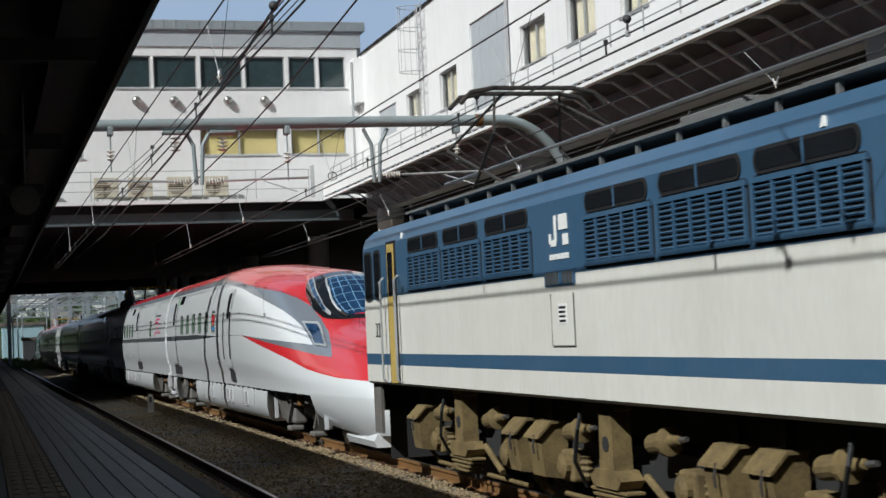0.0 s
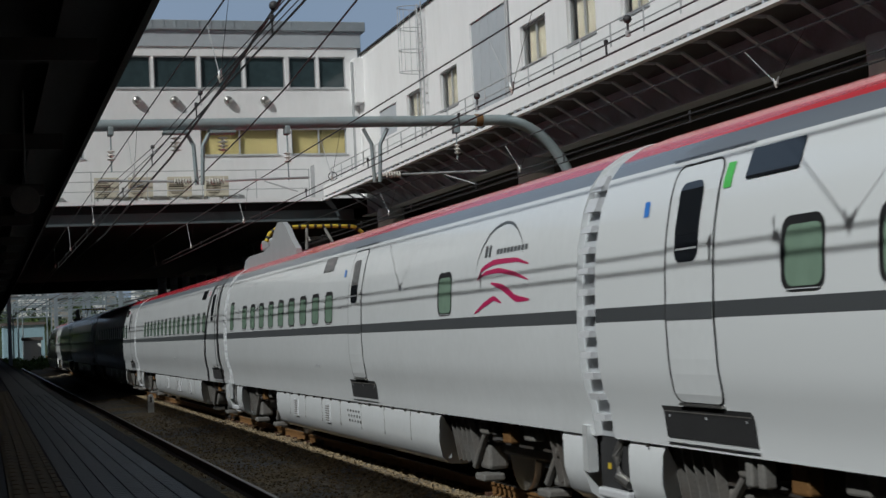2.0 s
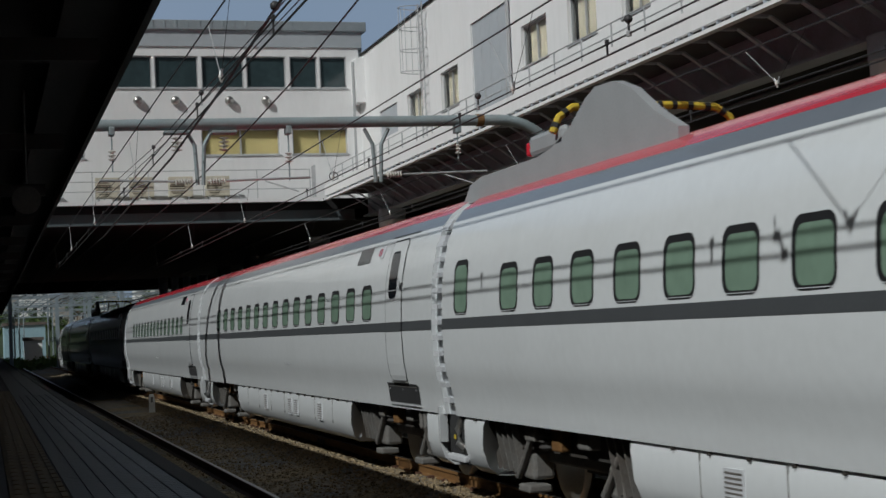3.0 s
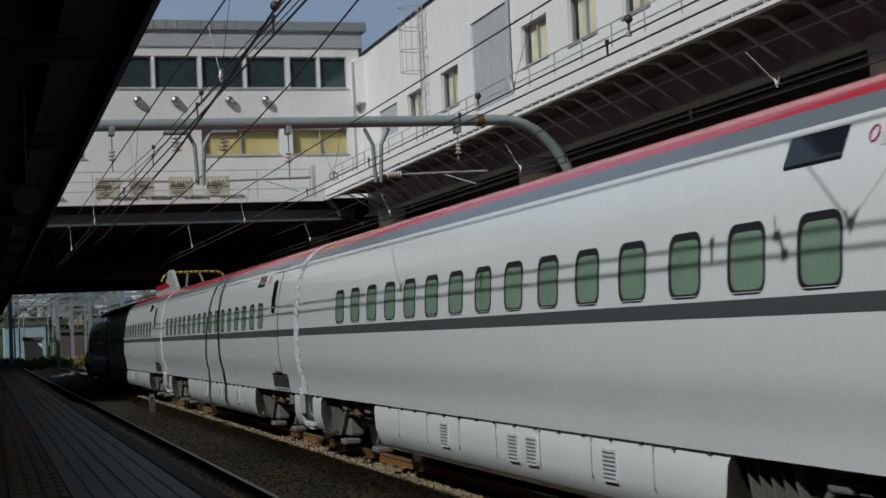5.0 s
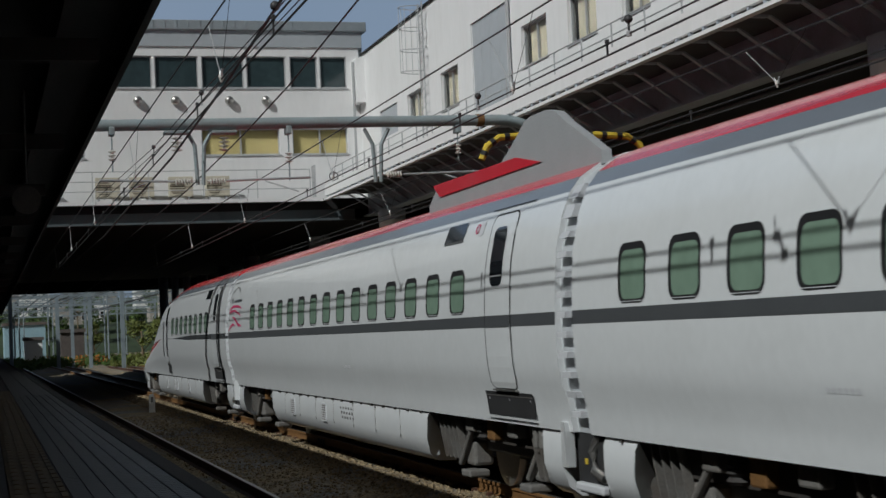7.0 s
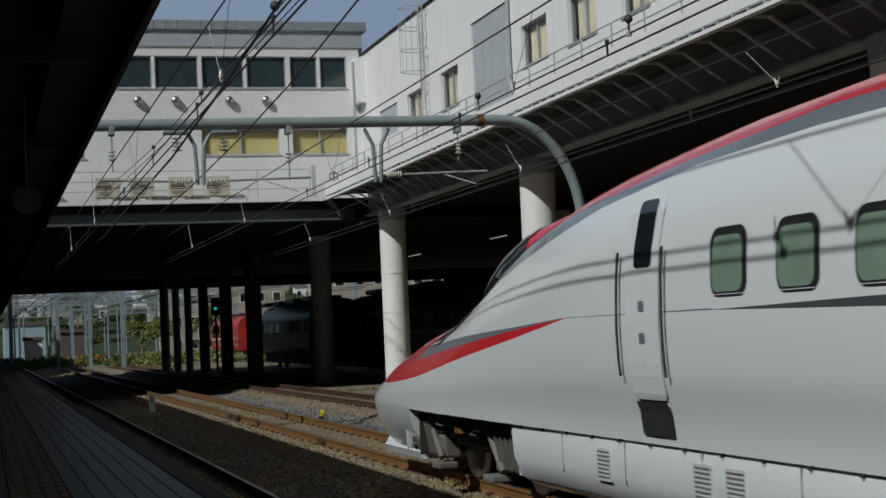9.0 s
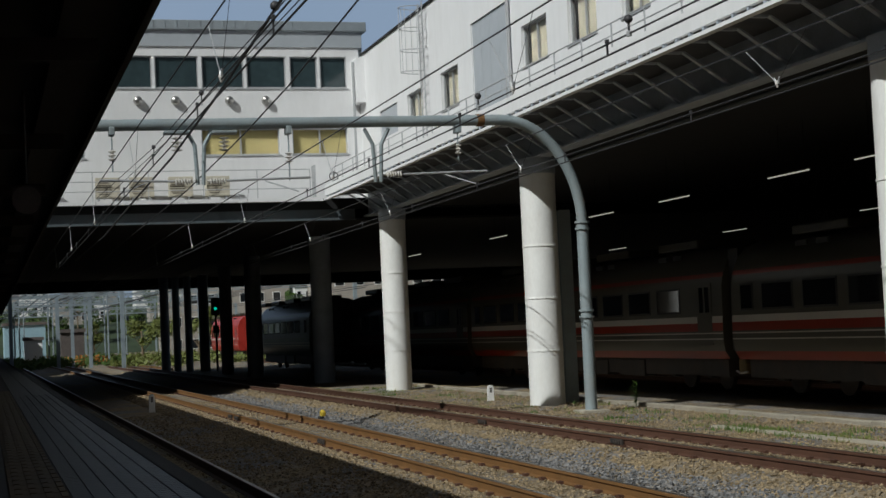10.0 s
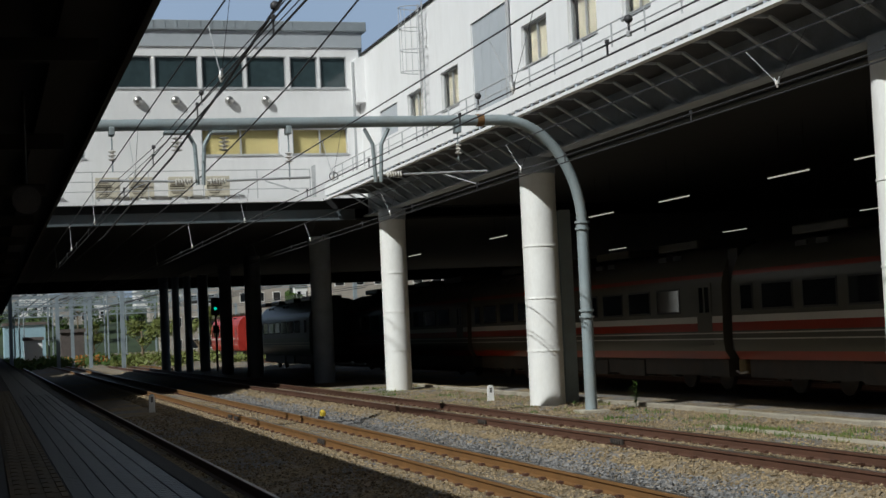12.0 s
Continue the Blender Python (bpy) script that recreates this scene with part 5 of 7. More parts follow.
for y in (-2.15, -12.15):
    tri = bmesh.new()
    prism(tri, [(y - 0.035, 3.0), (y + 0.035, 3.0), (y, 3.07)], "x", walls - 0.004, walls + 0.04)
    part("roof_mark", tri, PAINT_WHITE, loco, "small white triangle mark")
# roof gear
part("roof_walk", B(-0.95, -0.45, -LL + 0.5, -0.8, 3.40, 3.43), LOCO_ROOF, loco, "grey roof walkway")
for k in range(18):
    y = -0.9 - k * 0.82
    part("walk_post", B(-0.92, -0.88, y - 0.02, y + 0.02, 3.27, 3.399), LOCO_ROOF, loco)
for y0, y1, h in ((-4.2, -2.9, 3.62), (-7.4, -5.0, 3.58), (-9.3, -8.1, 3.66), (-12.6, -10.2, 3.60)):
    part("roof_box", B(-0.42, 0.42, y0, y1, 3.33, h, 0.04), LOCO_ROOF, loco, "grey roof equipment cover")
part("bus_bar", tube_path(bmesh.new(), [(-0.5, -LL + 1, 3.75), (-0.5, -1.2, 3.75)], 0.02, 6), STEEL, loco)
pan = new("pantograph")
pan.empty_display_size = 0.2
pan.parent = loco
pan.matrix_basis = pose(0, -3.1, 3.22)
for s in (-1, 1):
    for q in (-0.75, 0.75):
        part("insulator", lathe(bmesh.new(), [(0, .06), (.04, .10), (.08, .06), (.12, .10), (.16, .06), (.2, .10), (.25, .05)], (s * 0.55, q, 0.0), (0, 0, 1), 10), PORCELAIN, pan)
        part("lower_arm", R((s * 0.55, q * 0.8, 0.3), (s * 0.75, -q * 1.2, 0.85), 0.022, 6), UNDER_DARK, pan)
        part("upper_arm", R((s * 0.75, -q * 1.2, 0.85), (s * 0.35, q * 0.25, 1.42), 0.018, 6), UNDER_DARK, pan)
    part("base_frame", B(s * 0.55 - 0.04, s * 0.55 + 0.04, -0.95, 0.95, 0.25, 0.32), UNDER_DARK, pan)
    part("collector_bow", tube_path(bmesh.new(), [(-0.92, s * 0.22, 1.28), (-0.78, s * 0.22, 1.42), (-0.5, s * 0.22, 1.47), (0.5, s * 0.22, 1.47), (0.78, s * 0.22, 1.42), (0.92, s * 0.22, 1.28)], 0.028, 6), UNDER_DARK, pan)
for y in (-0.95, 0.95):
    part("base_cross", B(-0.6, 0.6, y - 0.04, y + 0.04, 0.25, 0.32), UNDER_DARK, pan)


def loco_bogie(y):
    b = new("bogie")
    b.empty_display_size = 0.2
    b.parent = loco
    b.matrix_basis = pose(0, y, 0)
    for s in (-1, 1):
        bm = bmesh.new()
        prism(bm, [(-1.75, 0.52), (-1.55, 0.74), (-0.5, 0.76), (-0.3, 0.60), (0.3, 0.60), (0.5, 0.76), (1.55, 0.74), (1.75, 0.52), (1.5, 0.45), (0.4, 0.42), (-0.4, 0.42), (-1.5, 0.45)], "x", s * 0.90 - 0.06, s * 0.90 + 0.06)
        # frame and wheels take gap black to carry the underbody shade
        part("side_frame", bm, GAP_BLACK, b, "bogie frame coloured black for the shade under the body")
        for q in (-1.3, 1.3):
            bm = B(s * 1.02 - 0.10, s * 1.02 + 0.10, q - 0.15, q + 0.15, 0.36, 0.66, 0.03)
            part("axle_box", bm, LOCO_MUD, b)
            part("axle_cap", lathe(bmesh.new(), [(0, 0.12), (0.05, 0.12), (0.08, 0.06)], (s * 1.12, q, 0.51), (s, 0, 0), 14), LOCO_MUD, b)
            for e in (-0.26, 0.26):
                part("axle_spring", lathe(bmesh.new(), [(0, .05), (.03, .07), (.06, .05), (.09, .07), (.12, .05), (.15, .07), (.18, .05), (.21, .07)], (s * 1.02, q + e, 0.40), (0, 0, 1), 10), LOCO_MUD, b)
            bm = lathe(bmesh.new(), [(-0.06, 0.5), (-0.03, 0.56), (0.07, 0.545), (0.08, 0.40), (0.05, 0.36)], (s * 0.58, q, 0.545), (s, 0, 0), 28)
            part("wheel", bm, GAP_BLACK, b, smooth=True)
            part("brake_cylinder", lathe(bmesh.new(), [(-0.2, .04), (-0.18, .085), (0.08, .085), (0.10, .12), (0.15, .12), (0.17, .05), (0.34, .035)], (s * 1.14, q * 0.72, 0.86), (0, -1, 0.12), 14), LOCO_MUD, b, "khaki brake cylinder")
            part("brake_pin", R((s * 1.14, q * 0.72 - 0.34, 0.90), (s * 1.14, q * 0.72 - 0.46, 0.915), 0.022, 8), STEEL, b)
            part("brake_hanger", B(s * 0.95 - 0.03, s * 0.95 + 0.03, q - 0.62, q - 0.56, 0.18, 0.80), LOCO_MUD, b)
            part("brake_shoe", B(s * 0.66 - 0.05, s * 0.66 + 0.05, q + 0.56, q + 0.64, 0.36, 0.72, 0.02), LOCO_MUD, b)
        bm = bmesh.new()
        prism(bm, [(-0.16, 0.58), (0.16, 0.58), (0.13, 1.08), (0.20, 1.10), (0.20, 1.15), (-0.20, 1.15), (-0.20, 1.10), (-0.13, 1.08)], "x", s * 1.16 - 0.09, s * 1.16 + 0.09)
        hg = part("bolster_hanger", bm, LOCO_MUD, b, "tall khaki bolster hanger")
        part("hanger_hole", R((s * 1.251, 0, 0.80), (s * 1.256, 0, 0.80), 0.07, 14), GAP_BLACK, hg)
        bm = bmesh.new()
        prism(bm, [(-0.34, 0.50), (-0.22, 0.58), (0.22, 0.58), (0.34, 0.50), (0.26, 0.42), (-0.26, 0.42)], "x", s * 1.16 - 0.11, s * 1.16 + 0.11)
        part("spring_seat", bm, LOCO_MUD, b)
        for q in range(4):
            part("leaf_spring", B(s * 1.16 - 0.09, s * 1.16 + 0.09, -0.40 + q * 0.06, 0.40 - q * 0.06, 0.38 - q * 0.045, 0.41 - q * 0.045, 0.008), LOCO_MUD, b)
        part("brake_rod", R((s * 1.02, -1.7, 0.20), (s * 1.02, 1.7, 0.22), 0.025, 8), LOCO_MUD, b)
        part("air_hose", tube_path(bmesh.new(), [(s * 1.2, 0.62, 1.15), (s * 1.27, 0.60, 0.9), (s * 1.25, 0.75, 0.6), (s * 1.1, 0.85, 0.35)], 0.02, 6), RUBBER, b)
        part("link_arm", R((s * 1.12, -0.55, 0.55), (s * 1.12, -1.1, 0.30), 0.035, 8), LOCO_MUD, b)
    part("bolster", B(-0.85, 0.85, -0.3, 0.3, 0.5, 0.75), UNDER_DARK, b)


for y in (-3.75, -8.05, -12.6):
    loco_bogie(y)
for y in (-2.05, -5.70, -6.38, -10.22, -10.92, -14.3):
    bm = bmesh.new()
    prism(bm, [(-1.02, 0.36), (-1.26, 0.40), (-1.31, 0.78), (-1.20, 0.90), (-1.02, 0.90)], "y", y - 0.17, y + 0.17)
    sb = part("sand_box", bm, LOCO_MUD, loco, "khaki sand box with sloped lid")
    bm = bmesh.new()
    prism(bm, [(-1.345, 0.765), (-1.335, 0.79), (-1.20, 0.925), (-1.02, 0.925), (-1.02, 0.901), (-1.195, 0.901), (-1.315, 0.78)], "y", y - 0.20, y + 0.20)
    part("lid", bm, LOCO_MUD, sb)
    part("bracket", B(-1.12, -1.04, y - 0.03, y + 0.03, 0.926, 1.168), GAP_BLACK, sb)
    part("hasp", tube_path(bmesh.new(), [(-1.33, y - 0.08, 0.80), (-1.35, y - 0.08, 0.70), (-1.34, y - 0.08, 0.62)], 0.012, 5), UNDER_DARK, sb)
    part("sand_pipe", tube_path(bmesh.new(), [(-1.1, y, 0.37), (-1.0, y + 0.05, 0.25), (-0.8, y + 0.2, 0.12)], 0.025, 6), LOCO_MUD, sb)
part("rear_step", B(-1.32, -1.28, -0.50, -0.12, 0.50, 1.16), UNDER_GREY, loco, "grey step box")
part("buffer_beam", B(-1.25, 1.25, -0.02, 0.06, 0.78, 1.15), UNDER_DARK, loco)
part("pilot_plate", B(-1.15, 1.15, -0.30, -0.26, 0.14, 0.80), GAP_BLACK, loco, "black pilot plate below the cab end")
part("coupler", B(-0.14, 0.14, 0.061, 0.75, 0.74, 1.0, 0.04), UNDER_DARK, loco, "knuckle coupler")
LOCO0 = 20.47

# ---- overhead line ----
GY = 33.18
G = 1.00               # the gantry's setting-out unit


def gz_(z):
    return 1.87 + (z - 1.87) * G


gan = thing("overhead_gantry", "grey-green tubular steel gantry arching over the tracks", "gantry")
arc = [(-9, GY, gz_(6.50)), (0, GY, gz_(6.48)), (11.5, GY, gz_(6.58))] + [(11.5 + 1.89 * math.sin(a), GY, gz_(4.14 + 2.44 * math.cos(a))) for a in [math.pi / 2 * k / 16 for k in range(1, 17)]]
part("main_tube", tube_path(bmesh.new(), arc, 0.126, 20), GANTRY, gan, smooth=True)
part("mast", R((13.39 * G, GY, -0.3), (13.39 * G, GY, gz_(4.14)), 0.14, 20), GANTRY, gan, "round grey mast", smooth=True)
part("left_mast", R((-9, GY, -0.2), (-9, GY, gz_(6.5)), 0.16, 16), GANTRY, gan)
for z in (4.0, 4.15, 1.95, 2.1):
    part("mast_flange", R((13.39 * G, GY, gz_(z)), (13.39 * G, GY, gz_(z) + 0.05), 0.175, 20), GANTRY, gan)
part("rust_sleeve", R((10.92 * G, GY, gz_(6.576)), (11.08 * G, GY, gz_(6.578)), 0.145, 18), RAIL_RUST, gan, "rust-stained sleeve")
part("footing", B(13.06, 13.72, GY - 0.33, GY + 0.33, -0.5, -0.17, 0.02), CONCRETE, gan)


def insulator_string(x, y, z, n=4, parent=None):
    prof = []
    for i in range(n):
        prof += [(i * 0.085, 0.035), (i * 0.085 + 0.025, 0.125 if n > 3 else 0.09), (i * 0.085 + 0.055, 0.035)]
    return part("insulator", lathe(bmesh.new(), prof, (x, y, z), (0, 0, -1), 12), PORCELAIN, parent, "grey disc insulators")


for x, rods in ((2.72, 0.72), (6.54, 0.95), (10.45, 0.55)):
    part("hanger_clamp", B(x - 0.06, x + 0.06, GY - 0.15, GY + 0.15, gz_(6.28), gz_(6.46), 0.02), GANTRY, gan)
    insulator_string(x, GY, gz_(6.22 - rods * 0.35), 3, gan)
    part("hanger_rod", R((x, GY, gz_(6.35)), (x, GY, gz_(6.22 - rods)), 0.018, 6), GANTRY, gan)
for x in (4.10, 5.12):
    part("hanger_clamp", B(x - 0.28, x + 0.28, GY - 0.15, GY + 0.15, gz_(6.30), gz_(6.37), 0.02), GANTRY, gan)
    insulator_string(x, GY, gz_(6.24), 4, gan)
for x in (4.58, 8.55):
    br = part("drop_bracket", tube_path(bmesh.new(), [(x - 0.28, GY, gz_(6.40)), (x - 0.1, GY, gz_(6.05)), (x - 0.06, GY, gz_(5.2))], 0.045, 8), GANTRY, gan, "forked drop bracket")
    part("drop_leg", tube_path(bmesh.new(), [(x + 0.28, GY, gz_(6.40)), (x + 0.1, GY, gz_(6.05)), (x + 0.06, GY, gz_(5.2))], 0.045, 8), GANTRY, br)
def cantilever(x0, x1, z):
    s = 1 if x1 > x0 else -1
    part("cantilever_arm", R((x0 + s * 0.5, GY, z), (x1, GY, z + 0.05), 0.026, 8), GALV, gan, "galvanised registration arm")
    prof = [(0, 0.03)]
    for i in range(6):
        prof += [(0.05 + i * 0.06, 0.035), (0.07 + i * 0.06, 0.085), (0.09 + i * 0.06, 0.035)]
    part("rod_insulator", lathe(bmesh.new(), prof, (x0 + s * 0.08, GY, z), (s, 0, 0), 12), PORCELAIN, gan, "white ribbed rod insulator")
    part("steady_arm", R((x1 - s * 1.0, GY, z - 0.02), (x1 - s * 0.35, GY - 0.4, z - 0.30), 0.015, 6), GALV, gan)
cantilever(8.62, 11.12, gz_(5.36))
cantilever(4.65, 7.0, gz_(5.28))
cantilever(4.50, 2.43, gz_(5.28))


def wire(name, pts, r, label):
    return single(name, tube_path(bmesh.new(), pts, r, 6), WIRE, label, "wire", group="overhead wires")


def catenary(cx, zm, za, zc, v0, h0):
    """Compound catenary of one track: messenger, auxiliary and contact wire, slanted droppers and short hangers."""
    wire("messenger_wire", [(cx, -60, zm + 0.1), (cx, 15, zm), (cx, GY, zm), (cx, EY - 1, zm), (cx, 70, zm - 0.05), (cx, DECK_END, 5.25), (cx, 160, 6.2), (cx, 300, 6.2)], 0.011, "stranded messenger wire over the track")
    wire("auxiliary_wire", [(cx, -60, za), (cx, GY, za), (cx, 110, za), (cx, 300, za)], 0.010, "auxiliary wire under the messenger wire")
    wire("contact_wire", [(cx, -60, zc), (cx, GY, zc), (cx, 110, zc), (cx, 300, zc)], 0.011, "thin copper contact wire over the track")
    for k in range(8):
        y = v0 - 20.0 + 10.3 * k
        if y > 68:
            continue
        h = thing("wire_dropper", "slanted white droppers meeting at a small insulator", "dropper", pose(cx, y, za), group="wire droppers")
        part("dropper_rod", R((0, 0.85, zm - za), (0, 0.04, 0.05), 0.006, 5), GALV, h)
        part("dropper_wire", R((0, -0.85, zm - za), (0, -0.04, 0.05), 0.0035, 5), WIRE, h)
        part("clamp_weight", lathe(bmesh.new(), [(0, 0.012), (0.015, 0.028), (0.045, 0.032), (0.07, 0.02), (0.10, 0.01)], (0, 0, 0.06), (0, 0, -1), 10), PORCELAIN, h, "small white insulator")
        for e in (-1, 1):
            part("dropper_clip", R((0, e * 0.03, 0.03), (0, e * 0.07, 0.10), 0.014, 6), GALV, h)
    for k in range(14):
        y = h0 - 10.5 + 5.26 * k
        h = thing("contact_hanger", "short clip between auxiliary and contact wire", "hanger", pose(cx, y, zc), group="contact hangers")
        part("hanger_strip", B(-0.008, 0.008, -0.012, 0.012, 0.0, za - zc + 0.03), WIRE, h)
        part("hanger_clip", B(-0.018, 0.018, -0.025, 0.025, za - zc - 0.01, za - zc + 0.05, 0.006), WIRE, h)
    if cx < 5:
        h = thing("feeder_jumper", "bent jumper joining auxiliary and contact wire", "jumper", pose(cx, h0 - 0.95, zc), group="feeder jumpers")
        part("jumper_lead", tube_path(bmesh.new(), [(0, 0.07, za - zc + 0.13), (0, 0.05, za - zc), (0, -0.02, za - zc - 0.05), (0, -0.06, 0.01)], 0.014, 6), WIRE, h)
        for q, z in ((0.04, za - zc), (-0.06, 0.0)):
            part("jumper_clamp", B(-0.02, 0.02, q - 0.04, q + 0.04, z - 0.02, z + 0.03, 0.006), WIRE, h)


catenary(X1, 5.55, 4.76, 4.62, 16.4, 8.5)
catenary(XC, 5.60, 4.78, 4.66, 17.3, 9.6)
catenary(X3, 5.54, 4.92, 4.80, 17.7, 10.4)


def ball(x, y, z, r, drop):
    b = thing("cable_ball", "black ball clamp on an overhead cable", "clamp", pose(x, y, z), group="cable clamps")
    bm = bmesh.new()
    bmesh.ops.create_uvsphere(bm, u_segments=12, v_segments=8, radius=r)
    part("ball", bm, WIRE, b, smooth=True)
    if drop:
        part("stem", R((0, 0, -drop), (0, 0, -r * 0.8), 0.012, 6), WIRE, b)
        part("stem_clip", B(-0.02, 0.02, -0.03, 0.03, -drop - 0.03, -drop + 0.03, 0.006), GALV, b)


# feeder cables hung from the gantry
wire("heavy_feeder", [(3.98, -30, 8.6), (3.98, 12, 6.95), (3.98, 20.3, 6.40), (3.98, 25.6, 6.10), (3.98, 30.1, 5.92), (3.98, GY, 5.80), (3.98, 42.4, 5.68), (3.98, 52.5, 5.49), (3.98, 70, 5.6)], 0.025, "thick black feeder cable crossing overhead")
wire("heavy_feeder", [(5.18, -30, 9.0), (5.18, 12, 7.25), (5.18, 20.8, 6.54), (5.18, 26, 6.19), (5.18, 30.4, 6.01), (5.18, GY, 5.93), (5.18, 40.3, 5.76), (5.18, 56, 5.70), (5.18, 70, 5.6)], 0.015, "thick black feeder cable crossing overhead")
wire("feeder_cable", [(3.95, -30, 6.2), (3.95, 21.2, 6.31), (3.95, 28.1, 6.38), (3.95, 36.4, 6.43), (3.95, EY - 0.2, 7.0)], 0.009, "thin black feeder cable above the gantry")
wire("feeder_cable", [(4.17, -30, 6.2), (4.17, 20, 6.34), (4.17, 29.7, 6.44), (4.17, 36, 6.48), (4.17, EY - 0.2, 6.92)], 0.009, "thin black feeder cable above the gantry")
for x, y, z, r, d in ((3.97, 20.7, 6.41, 0.07, 0.0), (3.95, 28.1, 6.39, 0.05, 0.2), (3.95, 36.4, 6.44, 0.05, 0.2), (XC, 14.3, 4.93, 0.045, 0.15), (XC, 19.3, 4.93, 0.045, 0.15)):
    ball(x, y, z, r, d)

# Hidden above the canopy; added to throw an upright shadow line on the train.
rp = thing("canopy_roof_post", "unseen post on the canopy roof, added for its shadow", "post", pose(0.75, 31.4, CAN_Z + 0.2))
part("shaft", R((0, 0, 0), (0, 0, 3.6), 0.13, 14), GANTRY, rp)
part("foot", B(-0.2, 0.2, -0.2, 0.2, 0.0, 0.03), GANTRY, rp)

# ---- walkway rails and fittings on the decks ----
def railing(name, pts, label, h=1.05, step=1.4):
    t = thing(name, label, "railing")
    for (a, b) in zip(pts, pts[1:]):
        a, b = Vector(a), Vector(b)
        n = max(1, int((b - a).length / step))
        for q in (0.35, 0.7, h):
            part("rail_tube", R(a + Vector((0, 0, q)), b + Vector((0, 0, q)), 0.016, 6), GALV, t)
        for k in range(n + 1):
            p = a + (b - a) * k / n
            part("post", R(p, p + Vector((0, 0, h)), 0.018, 6), GALV, t)
    return t


railing("walkway_railing", [(EX + 0.1, EY - 1.0, DZ + 0.0), (EX + 0.1, 4.0, DZ + 0.0)], "thin white steel railing along the walkway", 0.95, 1.6)
railing("walkway_railing", [(-6, EY + 0.12, DZ), (EX - 0.5, EY + 0.12, DZ)], "thin steel railing in front of the cooling units", 1.05, 1.8)
gate = thing("walkway_gate", "small grey mesh gate closing the walkway", "gate", pose(EX - 0.3, EY + 0.1, DZ))
for k in range(7):
    part("gate_bar", R((0, 0.1 * k, 0), (0, 0.1 * k, 1.2), 0.012, 6), GALV, gate)
for z in (0.05, 0.6, 1.2):
    part("gate_rail", R((0, 0, z), (0, 0.6, z), 0.016, 6), GALV, gate)
for x in (-3.4, -1.0, 1.4, 3.94, 5.14, 6.53, 7.87):
    ac = thing("ac_unit", "cream outdoor cooling unit with round fan grille", "cooling unit", pose(x, EY + 0.42, DZ), group="cooling units")
    part("case", B(0, 0.86, 0, 0.32, 0.14, 0.88, 0.015), AC_CASE, ac)
    part("fan_grille", R((0.3, -0.012, 0.48), (0.3, 0.0, 0.48), 0.27, 24), FAN_BROWN, ac, "brown round fan grille")
    for k in range(7):
        a = -0.24 + 0.08 * k
        h = math.sqrt(0.27 ** 2 - a * a)
        part("grille_bar", B(0.3 - h, 0.3 + h, -0.022, -0.0125, 0.48 + a - 0.012, 0.48 + a + 0.012), AC_CASE, ac)
    for e in (0.08, 0.68):
        part("foot", B(e, e + 0.06, 0.0, 0.34, 0.0, 0.14), GALV, ac)
loop = single("cable_loop", tube_path(bmesh.new(), [(EX + 0.35 + 0.16 * math.cos(t), EY - 0.1, DZ + 0.75 + 0.16 * math.sin(t)) for t in [0.5 * k for k in range(13)]] + [(EX + 0.5, EY - 0.1, DZ + 0.3), (EX + 0.3, EY - 0.1, DZ)], 0.02, 6), WIRE, "coiled black cable at the deck corner", "cable")
# caged ladder on the facade
lad = thing("caged_ladder", "white caged steel ladder on the building wall", "ladder", pose(FX - 0.15, 39.3 * K, 0))
for s in (-0.22, 0.22):
    part("stile", R((0, s, DZ + 0.4), (0, s, 12.4), 0.022, 6), GALV, lad)
for k in range(17):
    part("rung", R((0, -0.22, DZ + 0.6 + 0.3 * k), (0, 0.22, DZ + 0.6 + 0.3 * k), 0.013, 6), GALV, lad)
for k in range(5):
    z = zk(8.75) + 0.7 * k
    part("cage_hoop", tube_path(bmesh.new(), [(-0.72 * math.sin(a), 0.36 * math.cos(a), z) for a in [math.pi * q / 10 for q in range(11)]], 0.014, 5), GALV, lad)
for q in range(1, 10, 2):
    a = math.pi * q / 10
    part("cage_bar", R((-0.72 * math.sin(a), 0.36 * math.cos(a), zk(8.75)), (-0.72 * math.sin(a), 0.36 * math.cos(a), 12.2), 0.010, 5), GALV, lad)
# tube lights under the side deck
for y in (28.3, 32.3, 38.8, 44.2, 54.4, 66.3):
    for x in (18.9, 28.9):
        tl = thing("tube_lamp", "lit fluorescent tube under the deck", "lamp", pose(x, y, 5.2), group="tube lamps")
        part("tube", B(-0.016, 0.016, 0, 2.0, 0.015, 0.045), TUBE, tl)
        part("housing", B(-0.03, 0.03, -0.03, 2.03, 0.047, 0.09), DECK_SHADE, tl)
        for q in (0.2, 1.4):
            part("hanger", R((0, q, 0.09), (0, q, 1.299), 0.006, 6), DECK_SHADE, tl)
pole = thing("steel_post", "grey riveted steel post beside the column", "post", pose(14.85, 38.2, -0.24))
part("web", B(-0.02, 0.02, -0.18, 0.18, -0.1, 5.1), GANTRY, pole)
for s in (-1, 1):
    part("flange", B(-0.16, 0.16, s * 0.17 - 0.012, s * 0.17 + 0.012, -0.1, 5.1), GANTRY, pole)

